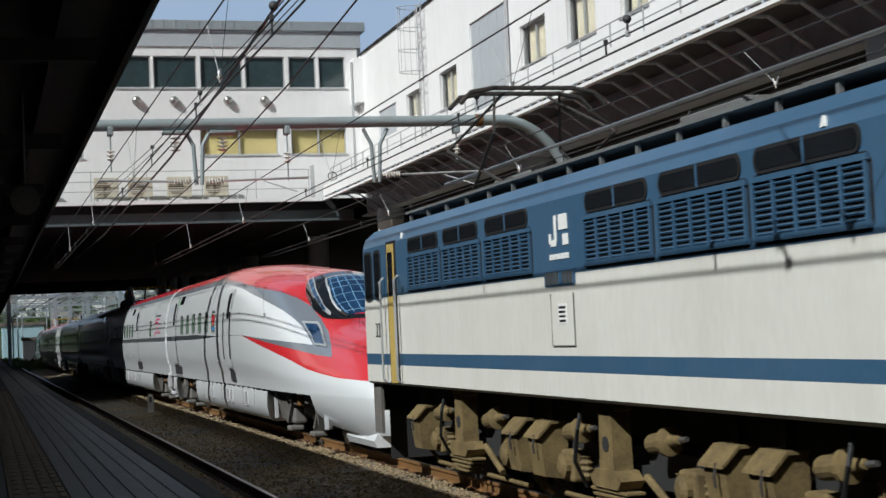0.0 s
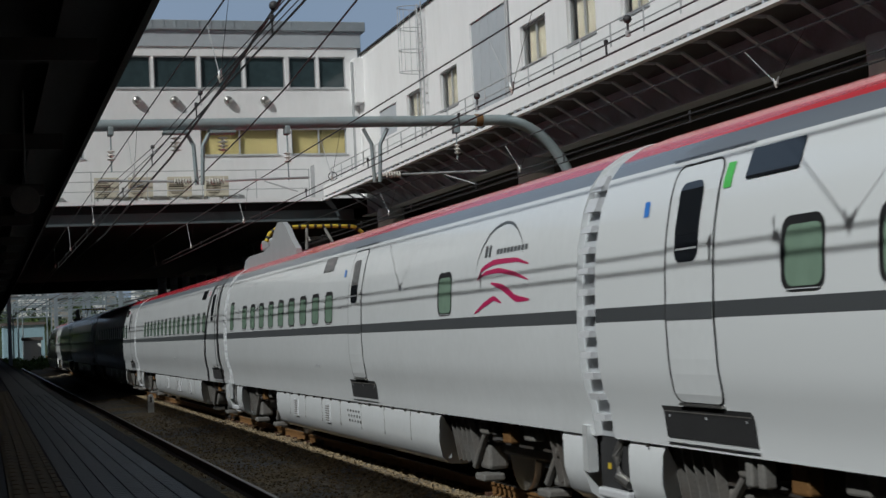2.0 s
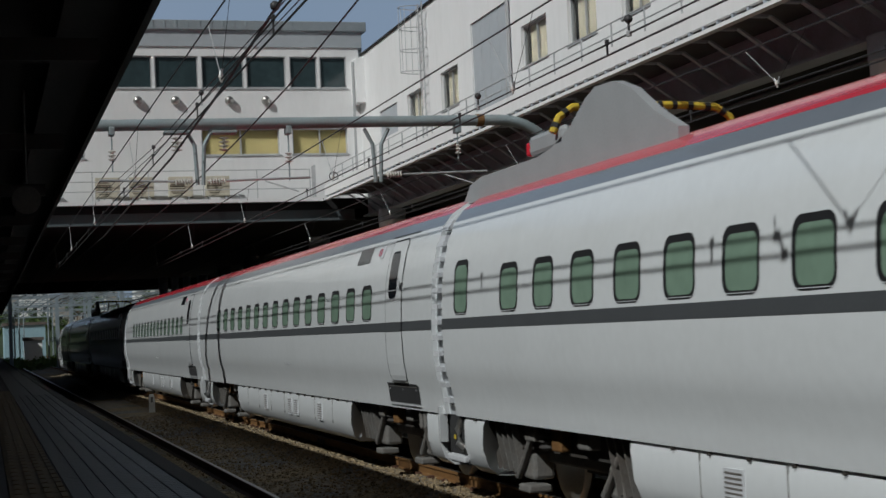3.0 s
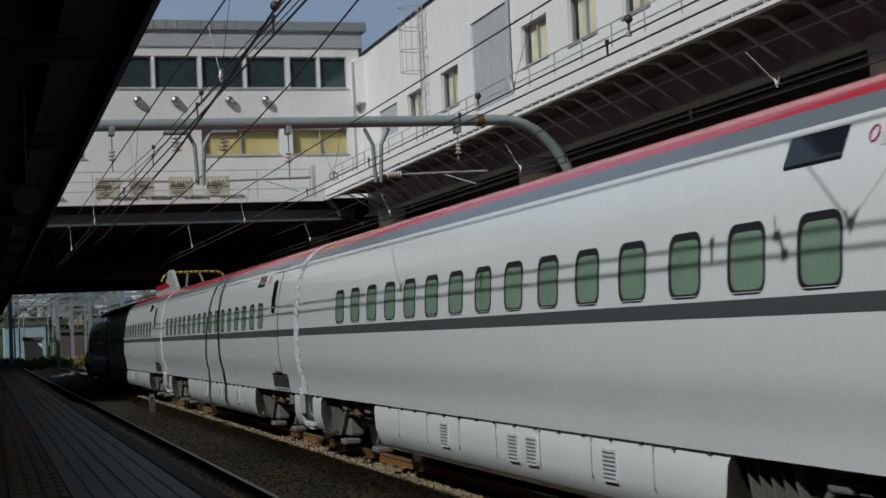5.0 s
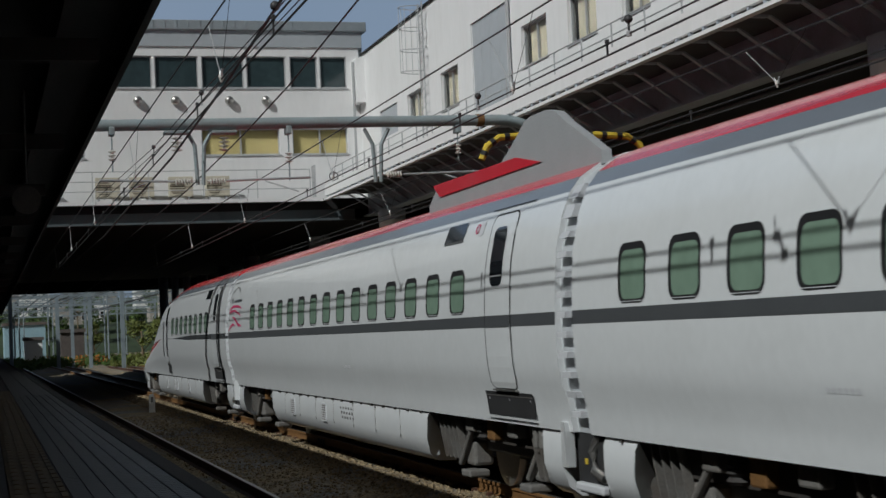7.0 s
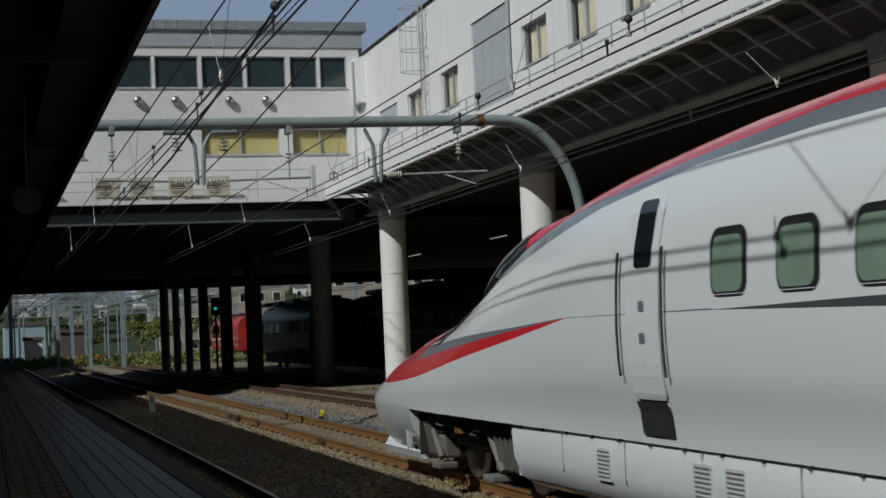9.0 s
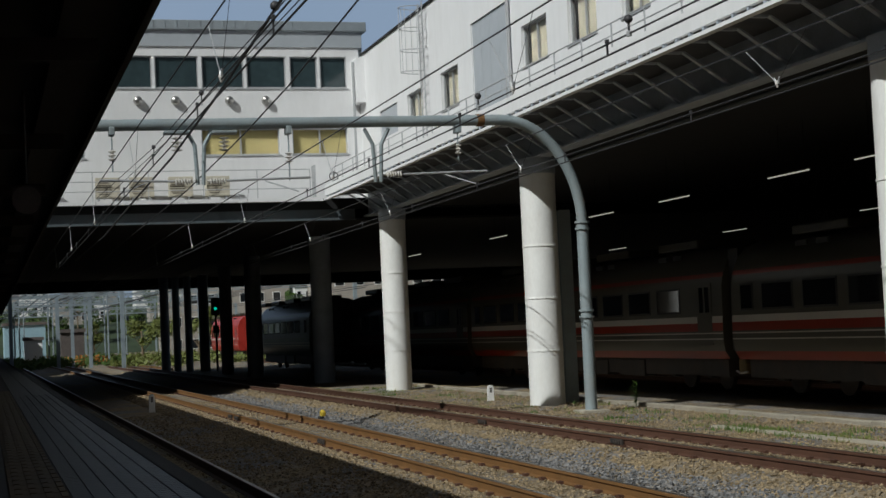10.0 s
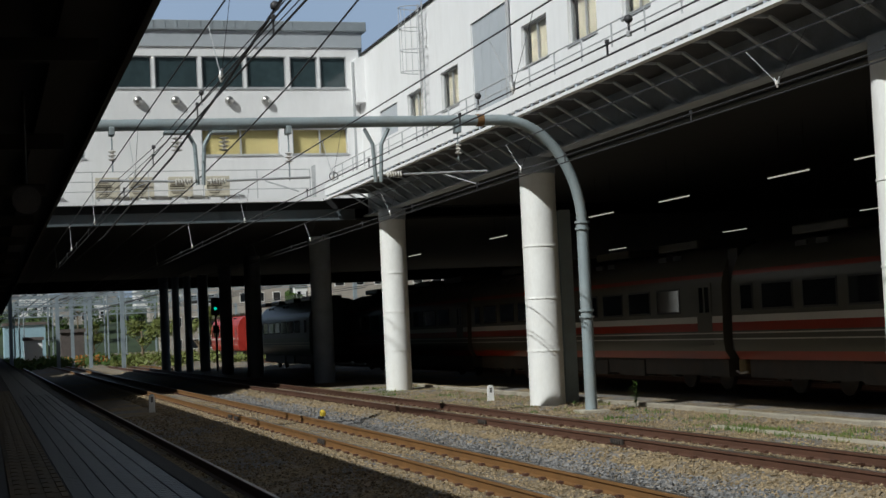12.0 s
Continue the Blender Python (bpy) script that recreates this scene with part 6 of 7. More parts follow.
# ---- express train standing under the deck ----
def express(name, x, y0, y1, label, cols, joint=True):
    t = thing(name, label, "train car", pose(x * 1.123, 0, 0.051), group="standing train cars")
    t.scale = (1.123, 1.123, 1.123)
    prof = [(1.30, 0.55), (1.42, 0.75), (1.46, 1.0), (1.46, 1.10), (1.46, 1.24), (1.46, 1.44), (1.45, 1.60), (1.44, 2.35), (1.40, 2.55), (1.37, 2.66), (1.25, 2.95), (1.0, 3.2), (0.6, 3.35), (0, 3.4)]
    kinds = [cols[1], cols[0], cols[0], cols[0], cols[1], cols[2], cols[0], cols[0], cols[1], cols[0], cols[0], cols[0], cols[0]]
    mats = list(dict.fromkeys(cols))
    bm = bmesh.new()
    pr = [(-a, z) for a, z in prof] + [(a, z) for a, z in prof[-2::-1]]
    A = [bm.verts.new((a, y0, z)) for a, z in pr]
    C = [bm.verts.new((a, y1, z)) for a, z in pr]
    kk = kinds + kinds[::-1]
    for i in range(len(pr) - 1):
        f = bm.faces.new((A[i], A[i + 1], C[i + 1], C[i]))
        f.material_index = mats.index(kk[i])
    bm.faces.new((A[-1], A[0], C[0], C[-1]))
    bm.faces.new(A)
    bm.faces.new(C[::-1])
    part("body", bm, mats, t, smooth=True)
    for z in (1.03, 1.17):
        part("pin_stripe", B(-1.468, -1.455, y0, y1, z, z + 0.03), EXP_WHITE, t)
    part("underframe", B(-1.2, 1.2, y0 + 0.3, y1 - 0.3, 0.12, 0.545), UNDER_DARK, t)
    for y in (y0 + 2.6, y1 - 2.6):
        for q in (-1.05, 1.05):
            part("wheel", lathe(bmesh.new(), [(-0.06, 0.40), (0.06, 0.43), (0.08, 0.3)], (-0.58, y + q, 0.18), (-1, 0, 0), 20), UNDER_DARK, t)
            part("axle_box", B(-1.12, -0.9, y + q - 0.15, y + q + 0.15, 0.06, 0.36, 0.03), UNDER_DARK, t)
        part("bogie_frame", B(-1.08, -0.95, y - 1.5, y + 1.5, 0.30, 0.42), UNDER_DARK, t)
    for y in [y0 + 5.2 + 2.6 * k for k in range(int((y1 - y0 - 9) / 2.6))]:
        part("equipment_box", B(-1.25, -0.9, y, y + 1.7, 0.06, 0.50, 0.02), UNDER_DARK, t)
    y = y1 - 0.45
    first = True
    while y - 1.5 > y0 + 2.0:
        w = 0.62 if first else 1.42
        win = part("window", B(-1.462, -1.43, y - w, y, 1.70, 2.34, 0.012), RUBBER, t, "dark rubber window surround")
        part("pane", B(-1.467, -1.4625, y - w + 0.05, y - 0.05, 1.75, 2.29), GLASS_DARK, win)
        y -= w + 0.42
        first = False
    part("door", B(-1.464, -1.44, y0 + 0.55, y0 + 1.35, 0.9, 2.42), cols[0], t, "folding door")
    for q in (0.12, 0.44):
        part("door_window", B(-1.468, -1.4645, y0 + 0.55 + q, y0 + 0.55 + q + 0.22, 1.70, 2.32), GLASS_DARK, t)
    for k in range(4):
        yy = y0 + 2.4 + k * 4.4
        part("roof_unit", B(-0.85, 0.85, yy, yy + 2.4, 3.36, 3.58, 0.04), EXP_GREY, t)
        for q in (0.4, 1.3):
            part("roof_grille", B(-1.12, -1.07, yy + q, yy + q + 0.5, 3.08, 3.2), RUBBER, t)
    return t


JY = 33.3
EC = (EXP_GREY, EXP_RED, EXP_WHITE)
express("express_car", 18.5, JY - 20.2, JY - 0.25, "grey express car with vermilion and white bands, toned down for shade", EC)
express("express_car", 18.5, JY + 0.25, JY + 20.2, "grey express car with vermilion and white bands, toned down for shade", EC)
express("express_car", 18.5, JY + 20.7, JY + 40.6, "grey express car with vermilion and white bands, toned down for shade", EC)
bel = single("gangway_bellows", B(19.4, 22.1, 1.123 * JY - 0.278, 1.123 * JY + 0.278, 0.9, 3.65), RUBBER, "black bellows between express cars", "bellows")
cpl = thing("coupler_gear", "brown coupler and brake hoses between express cars", "coupler", pose(20.78, JY * 1.123, 0.051))
part("coupler_head", B(-1.35, -0.9, -0.35, 0.05, 0.22, 0.62, 0.04), LOCO_MUD, cpl)
part("hand_lever", tube_path(bmesh.new(), [(-1.38, -0.5, 0.28), (-1.38, -0.1, 0.24), (-1.38, 0.1, 0.3)], 0.03, 6), STEEL, cpl)
DG = mat("suburban_dark_green", (0.06, 0.11, 0.075), 0.35, var=0.08)
SB = mat("suburban_steel", (0.13, 0.16, 0.17), 0.4, 0.3, var=0.08)
express("suburban_car", 17.0, 75.5, 90.0, "dark steel suburban car with green band", (SB, DG, SB))
RD = mat("far_red_paint", (0.38, 0.03, 0.02), 0.4, var=0.06)
express("suburban_car", 20.8, 122.0, 137.0, "red and white suburban car standing in sunlight", (RD, RD, EXP_WHITE))
track("track_express", 20.78, -120, 260, RAIL_DARK, "rails under the standing express train", 0.05)

# ---- kerbs, markers and growth beside the tracks ----
kerb = thing("kerb_wall", "low pale concrete kerb beside the express track", "kerb", kind="structure")
for k in range(22):
    y = -6 + 2.75 * k
    part("kerb_block", B(15.15, 15.32, y + 0.02, y + 2.72, -0.5, -0.15 + random.uniform(-0.02, 0.015), 0.012), CONCRETE, kerb)
bank = single("cable_trough", B(13.1, 13.3, 16, 26.5, -0.5, -0.20), CONCRETE, "half-buried concrete cable trough", "trough")
part("bank_fill", B(15.321, 15.7, -20, 75, -0.6, -0.17), GROUND, kerb, "gravel bank behind the kerb")


def marker(x, y, z, h, label):
    m = thing("distance_marker", label, "marker", pose(x, y, z))
    bm = bmesh.new()
    prism(bm, [(-0.09, 0), (0.09, 0), (0.085, h * 0.85), (0.05, h), (-0.05, h), (-0.085, h * 0.85)], "y", -0.035, 0.035)
    part("plate", bm, PAINT_WHITE, m)
    part("mark_bar", B(-0.035, 0.035, -0.04, -0.0355, h * 0.55, h * 0.85), UNDER_GREY, m)
    return m


marker(13.6, 41.2, -0.26, 0.46, "small white concrete marker beside the track")
marker(4.72, 46.5, -0.25, 0.55, "small white marker plate in the shade")
yb = thing("yellow_trackside_box", "small yellow wheel detector box on the ballast", "track box", pose(8.23, 38.7, -0.33))
part("cap", lathe(bmesh.new(), [(0, 0.05), (0.02, 0.08), (0.12, 0.08), (0.17, 0.04)], (0, 0, 0.08), (0, 0, 1), 10), YELLOW_ROPE, yb)
part("stem", R((0, 0, 0), (0, 0, 0.09), 0.03, 6), UNDER_DARK, yb)
part("lead", tube_path(bmesh.new(), [(0, 0, 0.05), (-0.3, -0.2, 0.03), (-0.7, -0.5, 0.06), (-1.1, -0.9, 0.1)], 0.022, 6), RUBBER, yb, "black cable lead")
for y in (23.0, 30.0, 38.2, 27.4, 37.2):
    jp = thing("rail_joint_bar", "dark bolted joint bar on the rail", "joint bar", pose(X3 - 0.5665 if y in (23.0, 30.0) else XC - 0.5665, y, 0), group="rail joints")
    part("bar", B(-0.06, -0.034, -0.25, 0.25, -0.12, -0.04), UNDER_DARK, jp)
    for q in (-0.15, -0.05, 0.05, 0.15):
        part("bolt", B(-0.085, -0.0605, q - 0.02, q + 0.02, -0.10, -0.06), UNDER_DARK, jp)
pap = single("white_board", B(-0.09, 0.09, -0.6, 0.6, 0, 0.035, 0.01), PAINT_WHITE, "white board lying between the rails", "board", m=pose(X3 - 0.15, 26.6, -0.13, 0, 0, 6))


def tuft(rng, bm, x, y, z, r, h, n):
    for _ in range(n):
        a, d = rng.uniform(0, 6.28), r * math.sqrt(rng.random())
        px, py = x + d * math.cos(a), y + d * math.sin(a)
        hh = h * rng.uniform(0.5, 1.1)
        ln = rng.uniform(0.0, 0.5) * hh
        b = rng.uniform(0, 6.28)
        w = 0.012 + 0.012 * rng.random()
        tip = bm.verts.new((px + ln * math.cos(b), py + ln * math.sin(b), z + hh))
        c = b + 1.57
        l1 = bm.verts.new((px + w * math.cos(c), py + w * math.sin(c), z - 0.05))
        l2 = bm.verts.new((px - w * math.cos(c), py - w * math.sin(c), z - 0.05))
        bm.faces.new((l1, l2, tip))


rng = random.Random(4)
for nm, ma, lab, cnt in (("grass", LEAF, "sparse green weeds on the gravel bank", 70), ("dry_grass", LEAF_DRY, "dry yellow grass on the gravel bank", 85)):
    bm = bmesh.new()
    for _ in range(cnt):
        y = rng.uniform(14, 56)
        tuft(rng, bm, rng.uniform(12.2, 15.1), y, -0.24, rng.uniform(0.1, 0.5), rng.uniform(0.03, 0.11), rng.randint(12, 40))
    for _ in range(14):
        tuft(rng, bm, 13.2 + rng.uniform(-0.3, 0.5), rng.uniform(22, 27), -0.24, 0.3, 0.09, 40)
    single(nm, bm, ma, lab, kind="stuff")
weed = thing("tall_weed", "leafy green weed growing by the kerb", "plant", pose(15.0, 34.3, -0.25))
part("stem", R((0, 0, 0), (0.03, 0, 0.5), 0.01, 5), LEAF, weed)
bm = bmesh.new()
for _ in range(70):
    z = rng.uniform(0.08, 0.6)
    a = rng.uniform(0, 6.28)
    d = Vector((math.cos(a), math.sin(a), rng.uniform(-0.3, 0.5))) * rng.uniform(0.08, 0.2)
    p = Vector((0.03 * z, 0, z))
    s = d.cross(Vector((0, 0, 1))).normalized() * 0.03
    bm.faces.new([bm.verts.new(q) for q in (p, p + d * 0.5 + s, p + d, p + d * 0.5 - s)])
part("leaves", bm, LEAF, weed)

# ---- far yard beyond the deck ----
YARD_STEEL = mat("yard_steel_blue_grey", (0.26, 0.31, 0.34), 0.55, 0.1, var=0.15)


def yard_pole(x, y, h, label="grey steel catenary pole in the far yard"):
    p = thing("yard_pole", label, "pole", pose(x, y, -0.2), group="yard poles")
    part("shaft", R((0, 0, 0), (0, 0, h), 0.10, 10, 0.07), YARD_STEEL, p)
    part("arm", R((0, 0, h - 1.2), (-2.4, 0, h - 0.7), 0.05, 6), YARD_STEEL, p)
    part("stay", R((0, 0, h - 0.1), (-2.3, 0, h - 0.75), 0.03, 6), YARD_STEEL, p)
    return p


def lattice_beam(x0, x1, y, z):
    g = thing("yard_gantry", "grey lattice gantry spanning the far yard", "gantry", pose(0, y, 0), group="yard gantries")
    for zz in (z, z + 0.7):
        part("chord", B(x0, x1, -0.06, 0.06, zz - 0.05, zz + 0.05), YARD_STEEL, g)
    n = int((x1 - x0) / 1.0)
    bm = bmesh.new()
    for k in range(n):
        a = x0 + (x1 - x0) * k / n
        b = x0 + (x1 - x0) * (k + 1) / n
        rod(bm, (a, 0, z if k % 2 else z + 0.7), (b, 0, z + 0.7 if k % 2 else z), 0.03, 4)
    part("lacing", bm, YARD_STEEL, g)
    for x in (x0, x1):
        part("leg", B(x - 0.15, x + 0.15, -0.15, 0.15, -0.3, z + 0.75), YARD_STEEL, g)


for x, y, h in ((3.2, 178, 7), (4.2, 200, 8), (7.8, 188, 7.5), (11.2, 148, 7), (12.2, 186, 8), (17.5, 160, 8), (21.5, 140, 8), (26, 150, 8), (6.4, 165, 8), (12.5, 170, 8), (5.0, 210, 8), (15.5, 190, 8), (2.0, 240, 8), (19, 150, 8), (10, 230, 8), (20, 230, 9), (24, 180, 9), (13, 250, 9)):
    yard_pole(x, y, h)
for x0, x1, y, z in ((-10, 10, 118, 5.6), (2, 30, 126, 6.4), (-16, 22, 160, 6.0), (-12, 30, 190, 5.4), (0, 36, 168, 7.4), (-20, 30, 225, 6.0), (-18, 28, 265, 8.4), (6, 50, 135, 8.6), (-14, 9, 140, 6.2), (-20, 26, 175, 6.6), (-20, 30, 205, 7.0), (8, 40, 150, 7.2), (-30, 34, 245, 7.4), (12, 45, 195, 8.0)):
    lattice_beam(x0, x1, y, z)
for k in range(22):
    wire("yard_wire", [(-4 + 1.5 * k, 106, 5.0 + 0.3 * (k % 5)), (-5 + 1.5 * k, 300, 5.6 + 0.5 * (k % 5))], 0.025, "overhead wire of the far yard")
track("track_yard", 11.6, 105, 320, RAIL_RUST, "rusty rails in the far yard", -0.02)

BLUE_SHED = mat("shed_pale_blue", (0.30, 0.45, 0.52), 0.6, var=0.1)
BEIGE = mat("far_house_beige", (0.36, 0.33, 0.29), 0.7, var=0.12)
FARROOF = mat("far_roof_brown", (0.12, 0.10, 0.09), 0.7, var=0.2)
HILL = mat("hill_foliage", (0.03, 0.048, 0.02), 0.85, var=0.5, scale=0.4, fine=3)


def house(name, x, y, w, d, h, wall, label, rows, colsn, roof=0.0, z=-0.3):
    o = thing(name, label, "building", pose(x, y, z), group="far buildings")
    part("wall", B(0, w, 0, d, 0, h), wall, o)
    bm = bmesh.new()
    if roof:
        prism(bm, [(-0.4, h + 0.001), (w + 0.4, h + 0.001), (w * 0.5, h + roof)], "y", -0.4, d + 0.4)
    else:
        box(bm, -0.2, w + 0.2, -0.2, d + 0.2, h + 0.001, h + 0.4)
    part("roof", bm, FARROOF, o)
    for r in range(rows):
        for c in range(colsn):
            x0 = w * (c + 0.25) / colsn
            wn_ = part("window", B(x0, x0 + w * 0.5 / colsn, -0.05, 0.02, h * (r + 0.3) / rows, h * (r + 0.75) / rows), PAINT_WHITE, o)
            part("pane", B(x0 + 0.1, x0 + w * 0.5 / colsn - 0.1, -0.07, -0.051, h * (r + 0.3) / rows + 0.1, h * (r + 0.75) / rows - 0.1), GLASS_DARK, wn_)
    return o


house("blue_shed", 2.6, 222, 5.6, 14, 5.2, BLUE_SHED, "pale blue sheet-metal depot shed", 0, 0)
house("white_hut", 4.6, 190, 2.0, 4, 2.9, PAINT_WHITE, "small white trackside hut", 0, 0)
house("dark_hut", 8.4, 182, 2.6, 5, 3.6, FARROOF, "dark brown trackside hut", 0, 0)
hr = random.Random(12)
for k in range(22):
    x = -34 + 6.0 * k + hr.uniform(-1, 1)
    y = 330 + hr.uniform(0, 60)
    z = 5 + hr.uniform(0, 6)
    house("hill_house", x, y, hr.uniform(5, 8), 8, hr.uniform(4.5, 9), (BEIGE, PAINT_WHITE)[k % 2], "pale houses on the wooded slope", 2, 3, hr.choice((0, 1.6, 1.8)), z)
for x, y, w, h in ((24, 210, 16, 12), (42, 190, 18, 14), (58, 160, 22, 15)):
    house("office_block", x, y, w, 14, h, BEIGE, "beige block with rows of windows", 4, 7)
bm = bmesh.new()
hn = random.Random(3)
rows_ = []
for j in range(8):
    y = 300 + j * 22
    rows_.append([bm.verts.new((-160 + i * 12, y + hn.uniform(-4, 4), -0.3 + (j / 7) ** 0.7 * (15 + 7 * noise.noise((i * 0.35, j * 0.5, 0))))) for i in range(36)])
for A, C in zip(rows_, rows_[1:]):
    for i in range(35):
        bm.faces.new((A[i], A[i + 1], C[i + 1], C[i]))
single("hillside", bm, HILL, "green wooded hillside behind the yard", kind="structure")


def leaf_cloud(bm, rng, cx, cy, cz, rx, ry, rz, n, s):
    for _ in range(n):
        while True:
            p = Vector((rng.uniform(-1, 1), rng.uniform(-1, 1), rng.uniform(-1, 1)))
            if 0.25 < p.length < 1:
                break
        lump = 0.75 + 0.35 * noise.noise(p * 2.3 + Vector((cx, cy, cz)))
        c = Vector((cx + p.x * rx * lump, cy + p.y * ry * lump, cz + p.z * rz * lump))
        a = Vector((rng.uniform(-1, 1), rng.uniform(-1, 1), rng.uniform(-1, 1))).normalized()
        b = a.orthogonal().normalized()
        d = a.cross(b)
        k = s * rng.uniform(0.6, 1.3)
        bm.faces.new([bm.verts.new(c + q) for q in (b * k, d * k * 0.55, -b * k, -d * k * 0.55)])


tr = random.Random(7)


def tree(x, y, z, h, leaf=LEAF):
    t = thing("tree", "leafy green tree beyond the yard", "tree", pose(x, y, z), group="yard trees")
    bm = R((0, 0, -0.3), (0, 0, h * 0.5), 0.16, 7, 0.09)
    for k in range(5):
        a = k * 1.3
        rod(bm, (0, 0, h * (0.25 + 0.05 * k)), (math.cos(a) * h * 0.22, math.sin(a) * h * 0.22, h * (0.5 + 0.06 * k)), 0.06, 5, 0.02)
    part("trunk", bm, SLEEPER, t)
    bm = bmesh.new()
    for k in range(7):
        leaf_cloud(bm, tr, tr.uniform(-0.25, 0.25) * h, tr.uniform(-0.25, 0.25) * h, h * tr.uniform(0.45, 0.95), h * 0.2, h * 0.2, h * 0.17, 130, h * 0.035)
    part("crown", bm, leaf, t)


for k in range(34):
    tree(-26 + k * 3.2 + tr.uniform(-1, 1), 292 + tr.uniform(0, 60), 0.5 + tr.uniform(0, 6), tr.uniform(5, 9))
for x, y, h in ((15.5, 160, 4.5), (18.5, 168, 5), (21, 158, 4), (13.6, 205, 5), (24, 165, 5.5)):
    tree(x, y, -0.3, h, LEAF_DRY)
for nm, ma, lab, area, n in (("bushes", LEAF, "low green bushes along the far yard", ((2.0, 14.5), (140, 205)), 150), ("dry_bushes", LEAF_DRY, "yellow-green scrub along the far yard", ((9.5, 26), (118, 190)), 120), ("orange_bushes", LEAF_ORANGE, "orange flowering scrub in the far yard", ((8.0, 11.0), (150, 170)), 16)):
    bm = bmesh.new()
    for _ in range(n):
        s = tr.uniform(0.35, 0.95)
        leaf_cloud(bm, tr, tr.uniform(*area[0]), tr.uniform(*area[1]), s * 0.5 - 0.2, s * 1.5, s * 1.5, s * 0.8, 70, 0.16)
    single(nm, bm, ma, lab, kind="stuff")
sig = thing("yard_signal", "black colour-light signal showing green", "signal", pose(14.3, 99.0, 0))
part("post", R((0, 0, -0.3), (0, 0, 4.4), 0.07, 8), UNDER_DARK, sig)
part("head", B(-0.28, 0.28, -0.12, 0.12, 3.35, 4.5, 0.1), UNDER_DARK, sig)
part("lens", R((-0.02, -0.15, 3.78), (-0.02, -0.121, 3.78), 0.10, 12), SIGNAL_GREEN, sig, "lit green lens")
part("lower_head", B(-0.2, 0.2, -0.1, 0.1, 2.2, 2.7, 0.05), UNDER_DARK, sig)

# ---- platform fittings in the shade ----
sign = thing("hanging_clock", "unlit round clock hanging under the canopy", "clock", pose(0.34, 12.2, 3.0))
part("dial", R((0, -0.03, 0), (0, 0.03, 0), 0.11, 20), UNDER_DARK, sign)
part("hanger", R((0, 0, 0.13), (0, 0, 0.85), 0.015, 6), CANOPY_DARK, sign)

# ---- sleepers, tiles and loose stones ----
sleepers(TRACK_MAIN, 12.5, 70, 92)
sleepers(TRACK_FAR, 12.5, 60, 76)


def stones(name, boxes, ma, n, smin, smax, label, seed):
    """Loose ballast: small irregular stones lying on the sheet."""
    rg = random.Random(seed)
    V, F = [], []
    def gz(x):
        for (x0, z0), (x1, z1) in zip(zip(xs, zs), zip(xs[1:], zs[1:])):
            if x0 <= x <= x1:
                return z0 + (z1 - z0) * (x - x0) / (x1 - x0)
        return 0
    tot = sum((b[1] - b[0]) for b in boxes)
    for (x0, x1, y0, y1) in boxes:
        for _ in range(int(n * (x1 - x0) / tot)):
            x = rg.uniform(x0, x1)
            y = y0 + (y1 - y0) * rg.random() ** 1.6
            s = rg.uniform(smin, smax)
            z = gz(x) + s * rg.uniform(0.1, 0.5)
            o = len(V)
            pts = []
            for d in ((1, 0, 0), (-1, 0, 0), (0, 1, 0), (0, -1, 0), (0, 0, 1), (0, 0, -1)):
                pts.append(Vector(d) * s * rg.uniform(0.55, 1.2) + Vector((rg.uniform(-.3, .3), rg.uniform(-.3, .3), rg.uniform(-.3, .3))) * s)
            ro = Euler((rg.uniform(0, 6), rg.uniform(0, 6), rg.uniform(0, 6))).to_matrix()
            for p in pts:
                q = ro @ p
                V.append((x + q.x, y + q.y, z + q.z * 0.8))
            for a, b, c in ((0, 2, 4), (2, 1, 4), (1, 3, 4), (3, 0, 4), (2, 0, 5), (1, 2, 5), (3, 1, 5), (0, 3, 5)):
                F.append((o + a, o + b, o + c))
    me = bpy.data.meshes.new(name)
    me.from_pydata(V, [], F)
    me.materials.append(ma)
    return tagged(new(name, me), label, kind="stuff")


def stone_material(name, cols):
    m = bpy.data.materials.new(name)
    m.use_nodes = True
    n, l = m.node_tree.nodes, m.node_tree.links
    b = n["Principled BSDF"]
    b.inputs["Roughness"].default_value = 0.9
    g = n.new("ShaderNodeNewGeometry")
    r = n.new("ShaderNodeValToRGB")
    el = r.color_ramp.elements
    el[0].color, el[1].color = (*cols[0], 1), (*cols[-1], 1)
    for i, c in enumerate(cols[1:-1]):
        q = el.new((i + 1) / (len(cols) - 1))
        q.color = (*c, 1)
    l.new(g.outputs["Random Per Island"], r.inputs[0])
    l.new(r.outputs[0], b.inputs["Base Color"])
    return m


SG = stone_material("loose_grey_stone", [(0.06, 0.06, 0.062), (0.13, 0.13, 0.13), (0.25, 0.245, 0.24), (0.17, 0.145, 0.11)])
ST = stone_material("loose_tan_stone", [(0.12, 0.088, 0.047), (0.235, 0.175, 0.098), (0.36, 0.275, 0.16), (0.17, 0.14, 0.095)])
stones("ballast_stones", [(7.5, 9.0, 12, 60)], SG, 26000, 0.018, 0.042, "loose blue-grey ballast stones between the tracks", 1)
stones("ballast_stones", [(7.05, 7.7, 12, 60), (8.6, 9.75, 12, 60), (10.85, 12.4, 12, 60), (4.9, 5.85, 12, 60)], ST, 34000, 0.016, 0.036, "loose tan ballast stones beside the rails", 2)
stones("ballast_stones", [(5.9, 6.9, 12, 50), (9.8, 10.8, 12, 50)], ST, 12000, 0.014, 0.03, "fine tan stones between the rails", 3)
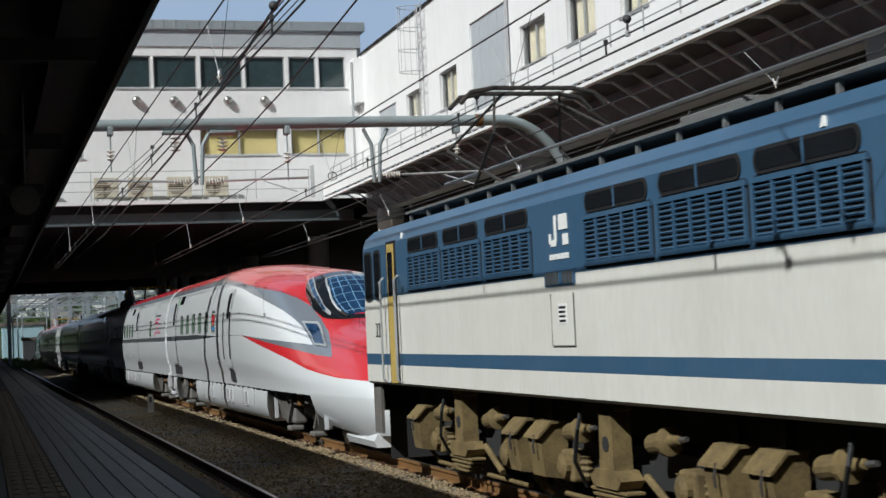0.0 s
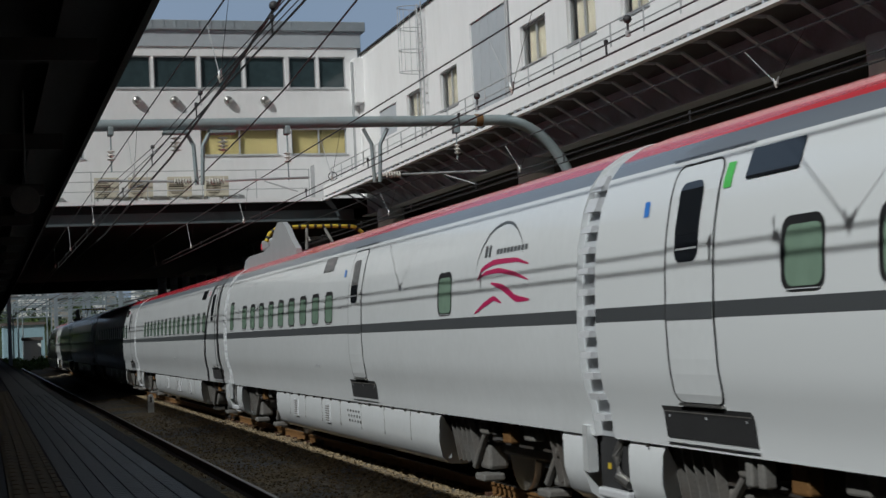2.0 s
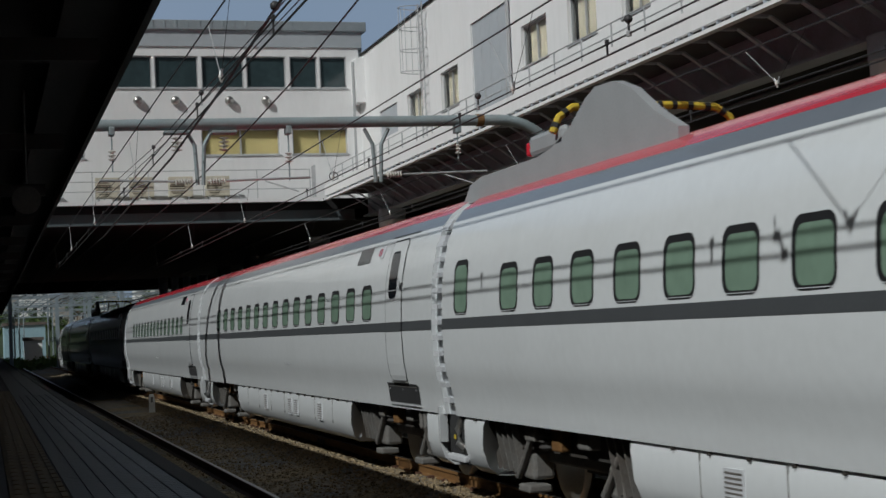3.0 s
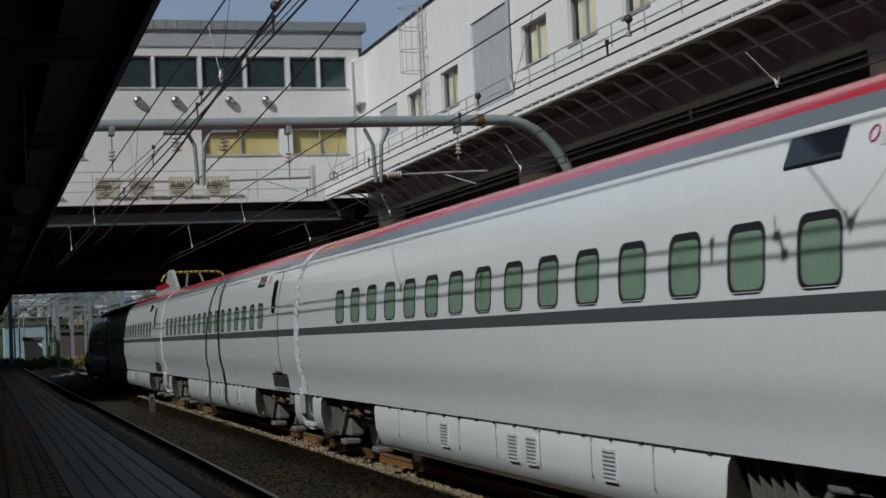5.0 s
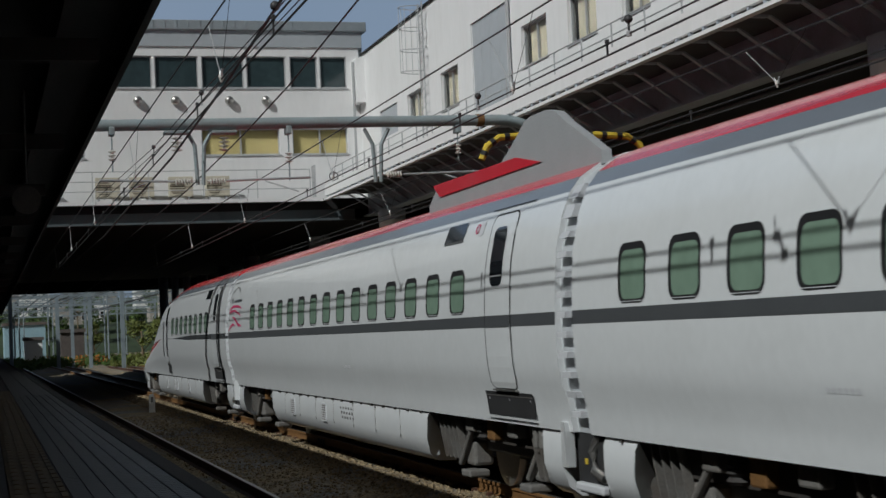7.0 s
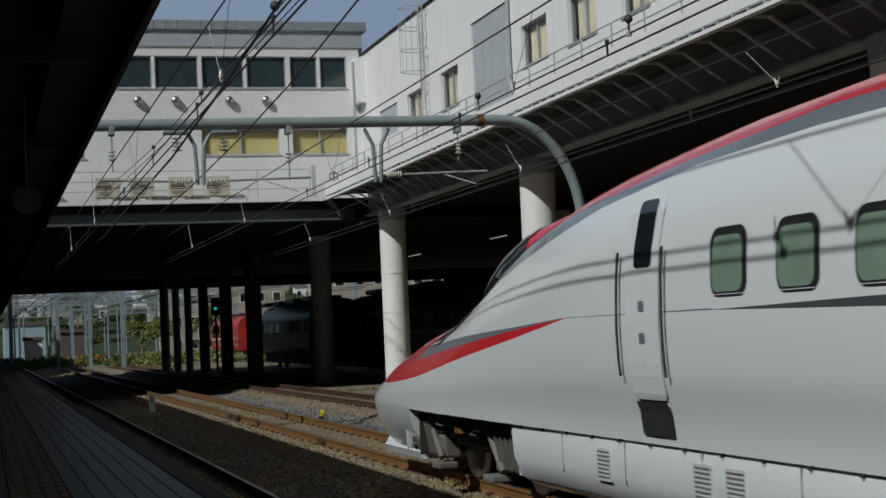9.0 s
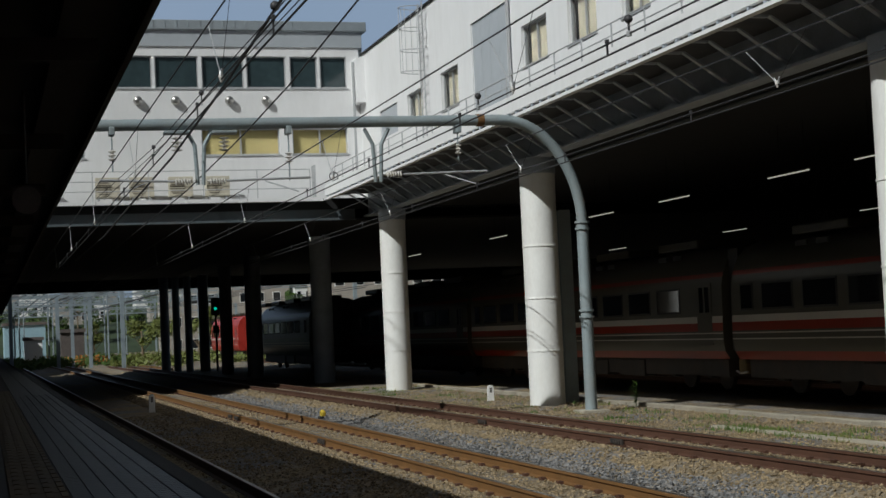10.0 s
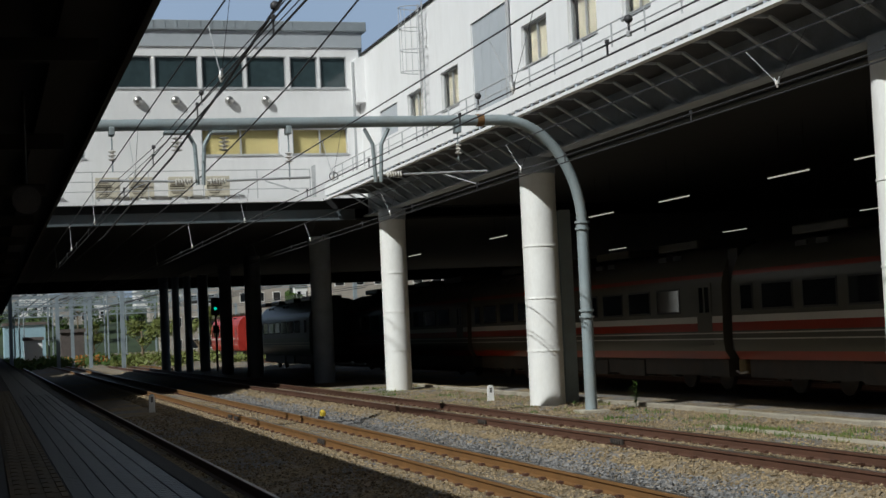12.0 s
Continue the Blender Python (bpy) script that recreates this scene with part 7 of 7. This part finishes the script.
stones("ballast_stones", [(3.2, 4.9, 12, 45), (12.4, 15.1, 14, 50)], ST, 14000, 0.014, 0.034, "loose dusty stones in the shade and on the bank", 4)
tb = bmesh.new()
box(tb, -0.148, 0.148, -0.148, 0.148, 0.0, 0.012)
for a in range(3):
    for c in range(3):
        box(tb, -0.144 + 0.099 * a, -0.054 + 0.099 * a, -0.144 + 0.099 * c, -0.054 + 0.099 * c, 0.0121, 0.02)
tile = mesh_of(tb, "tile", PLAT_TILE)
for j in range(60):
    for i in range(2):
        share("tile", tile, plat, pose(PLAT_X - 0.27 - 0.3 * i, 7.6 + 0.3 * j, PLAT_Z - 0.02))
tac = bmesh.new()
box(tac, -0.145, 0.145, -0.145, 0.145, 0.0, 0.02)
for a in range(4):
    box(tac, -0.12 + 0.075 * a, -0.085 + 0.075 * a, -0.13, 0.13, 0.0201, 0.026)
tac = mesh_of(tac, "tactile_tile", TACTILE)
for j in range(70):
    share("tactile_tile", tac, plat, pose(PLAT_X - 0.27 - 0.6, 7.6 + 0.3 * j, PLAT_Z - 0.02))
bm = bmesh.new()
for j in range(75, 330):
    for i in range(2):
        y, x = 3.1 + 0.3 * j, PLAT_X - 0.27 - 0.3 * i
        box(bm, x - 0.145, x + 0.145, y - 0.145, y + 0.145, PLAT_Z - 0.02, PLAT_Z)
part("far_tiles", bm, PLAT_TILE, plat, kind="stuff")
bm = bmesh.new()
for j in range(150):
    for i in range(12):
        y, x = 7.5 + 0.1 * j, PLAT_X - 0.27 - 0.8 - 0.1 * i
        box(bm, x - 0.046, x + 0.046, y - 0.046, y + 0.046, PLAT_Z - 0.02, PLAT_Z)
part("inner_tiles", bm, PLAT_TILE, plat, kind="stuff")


# ---- what moves ----
def gone(t):
    return 15.647 * t + 0.0486 * t * t


def motions():
    times = [0.5 * k for k in range(25)]
    for car, at in CARS:
        turn = 180 if car is tail else 0
        walk(car, [(t, pose(XC, at - gone(t), 0, 0, 0, turn)) for t in times])
    walk(loco, [(t, pose(XC, LOCO0 - gone(t), 0)) for t in times])


motions()
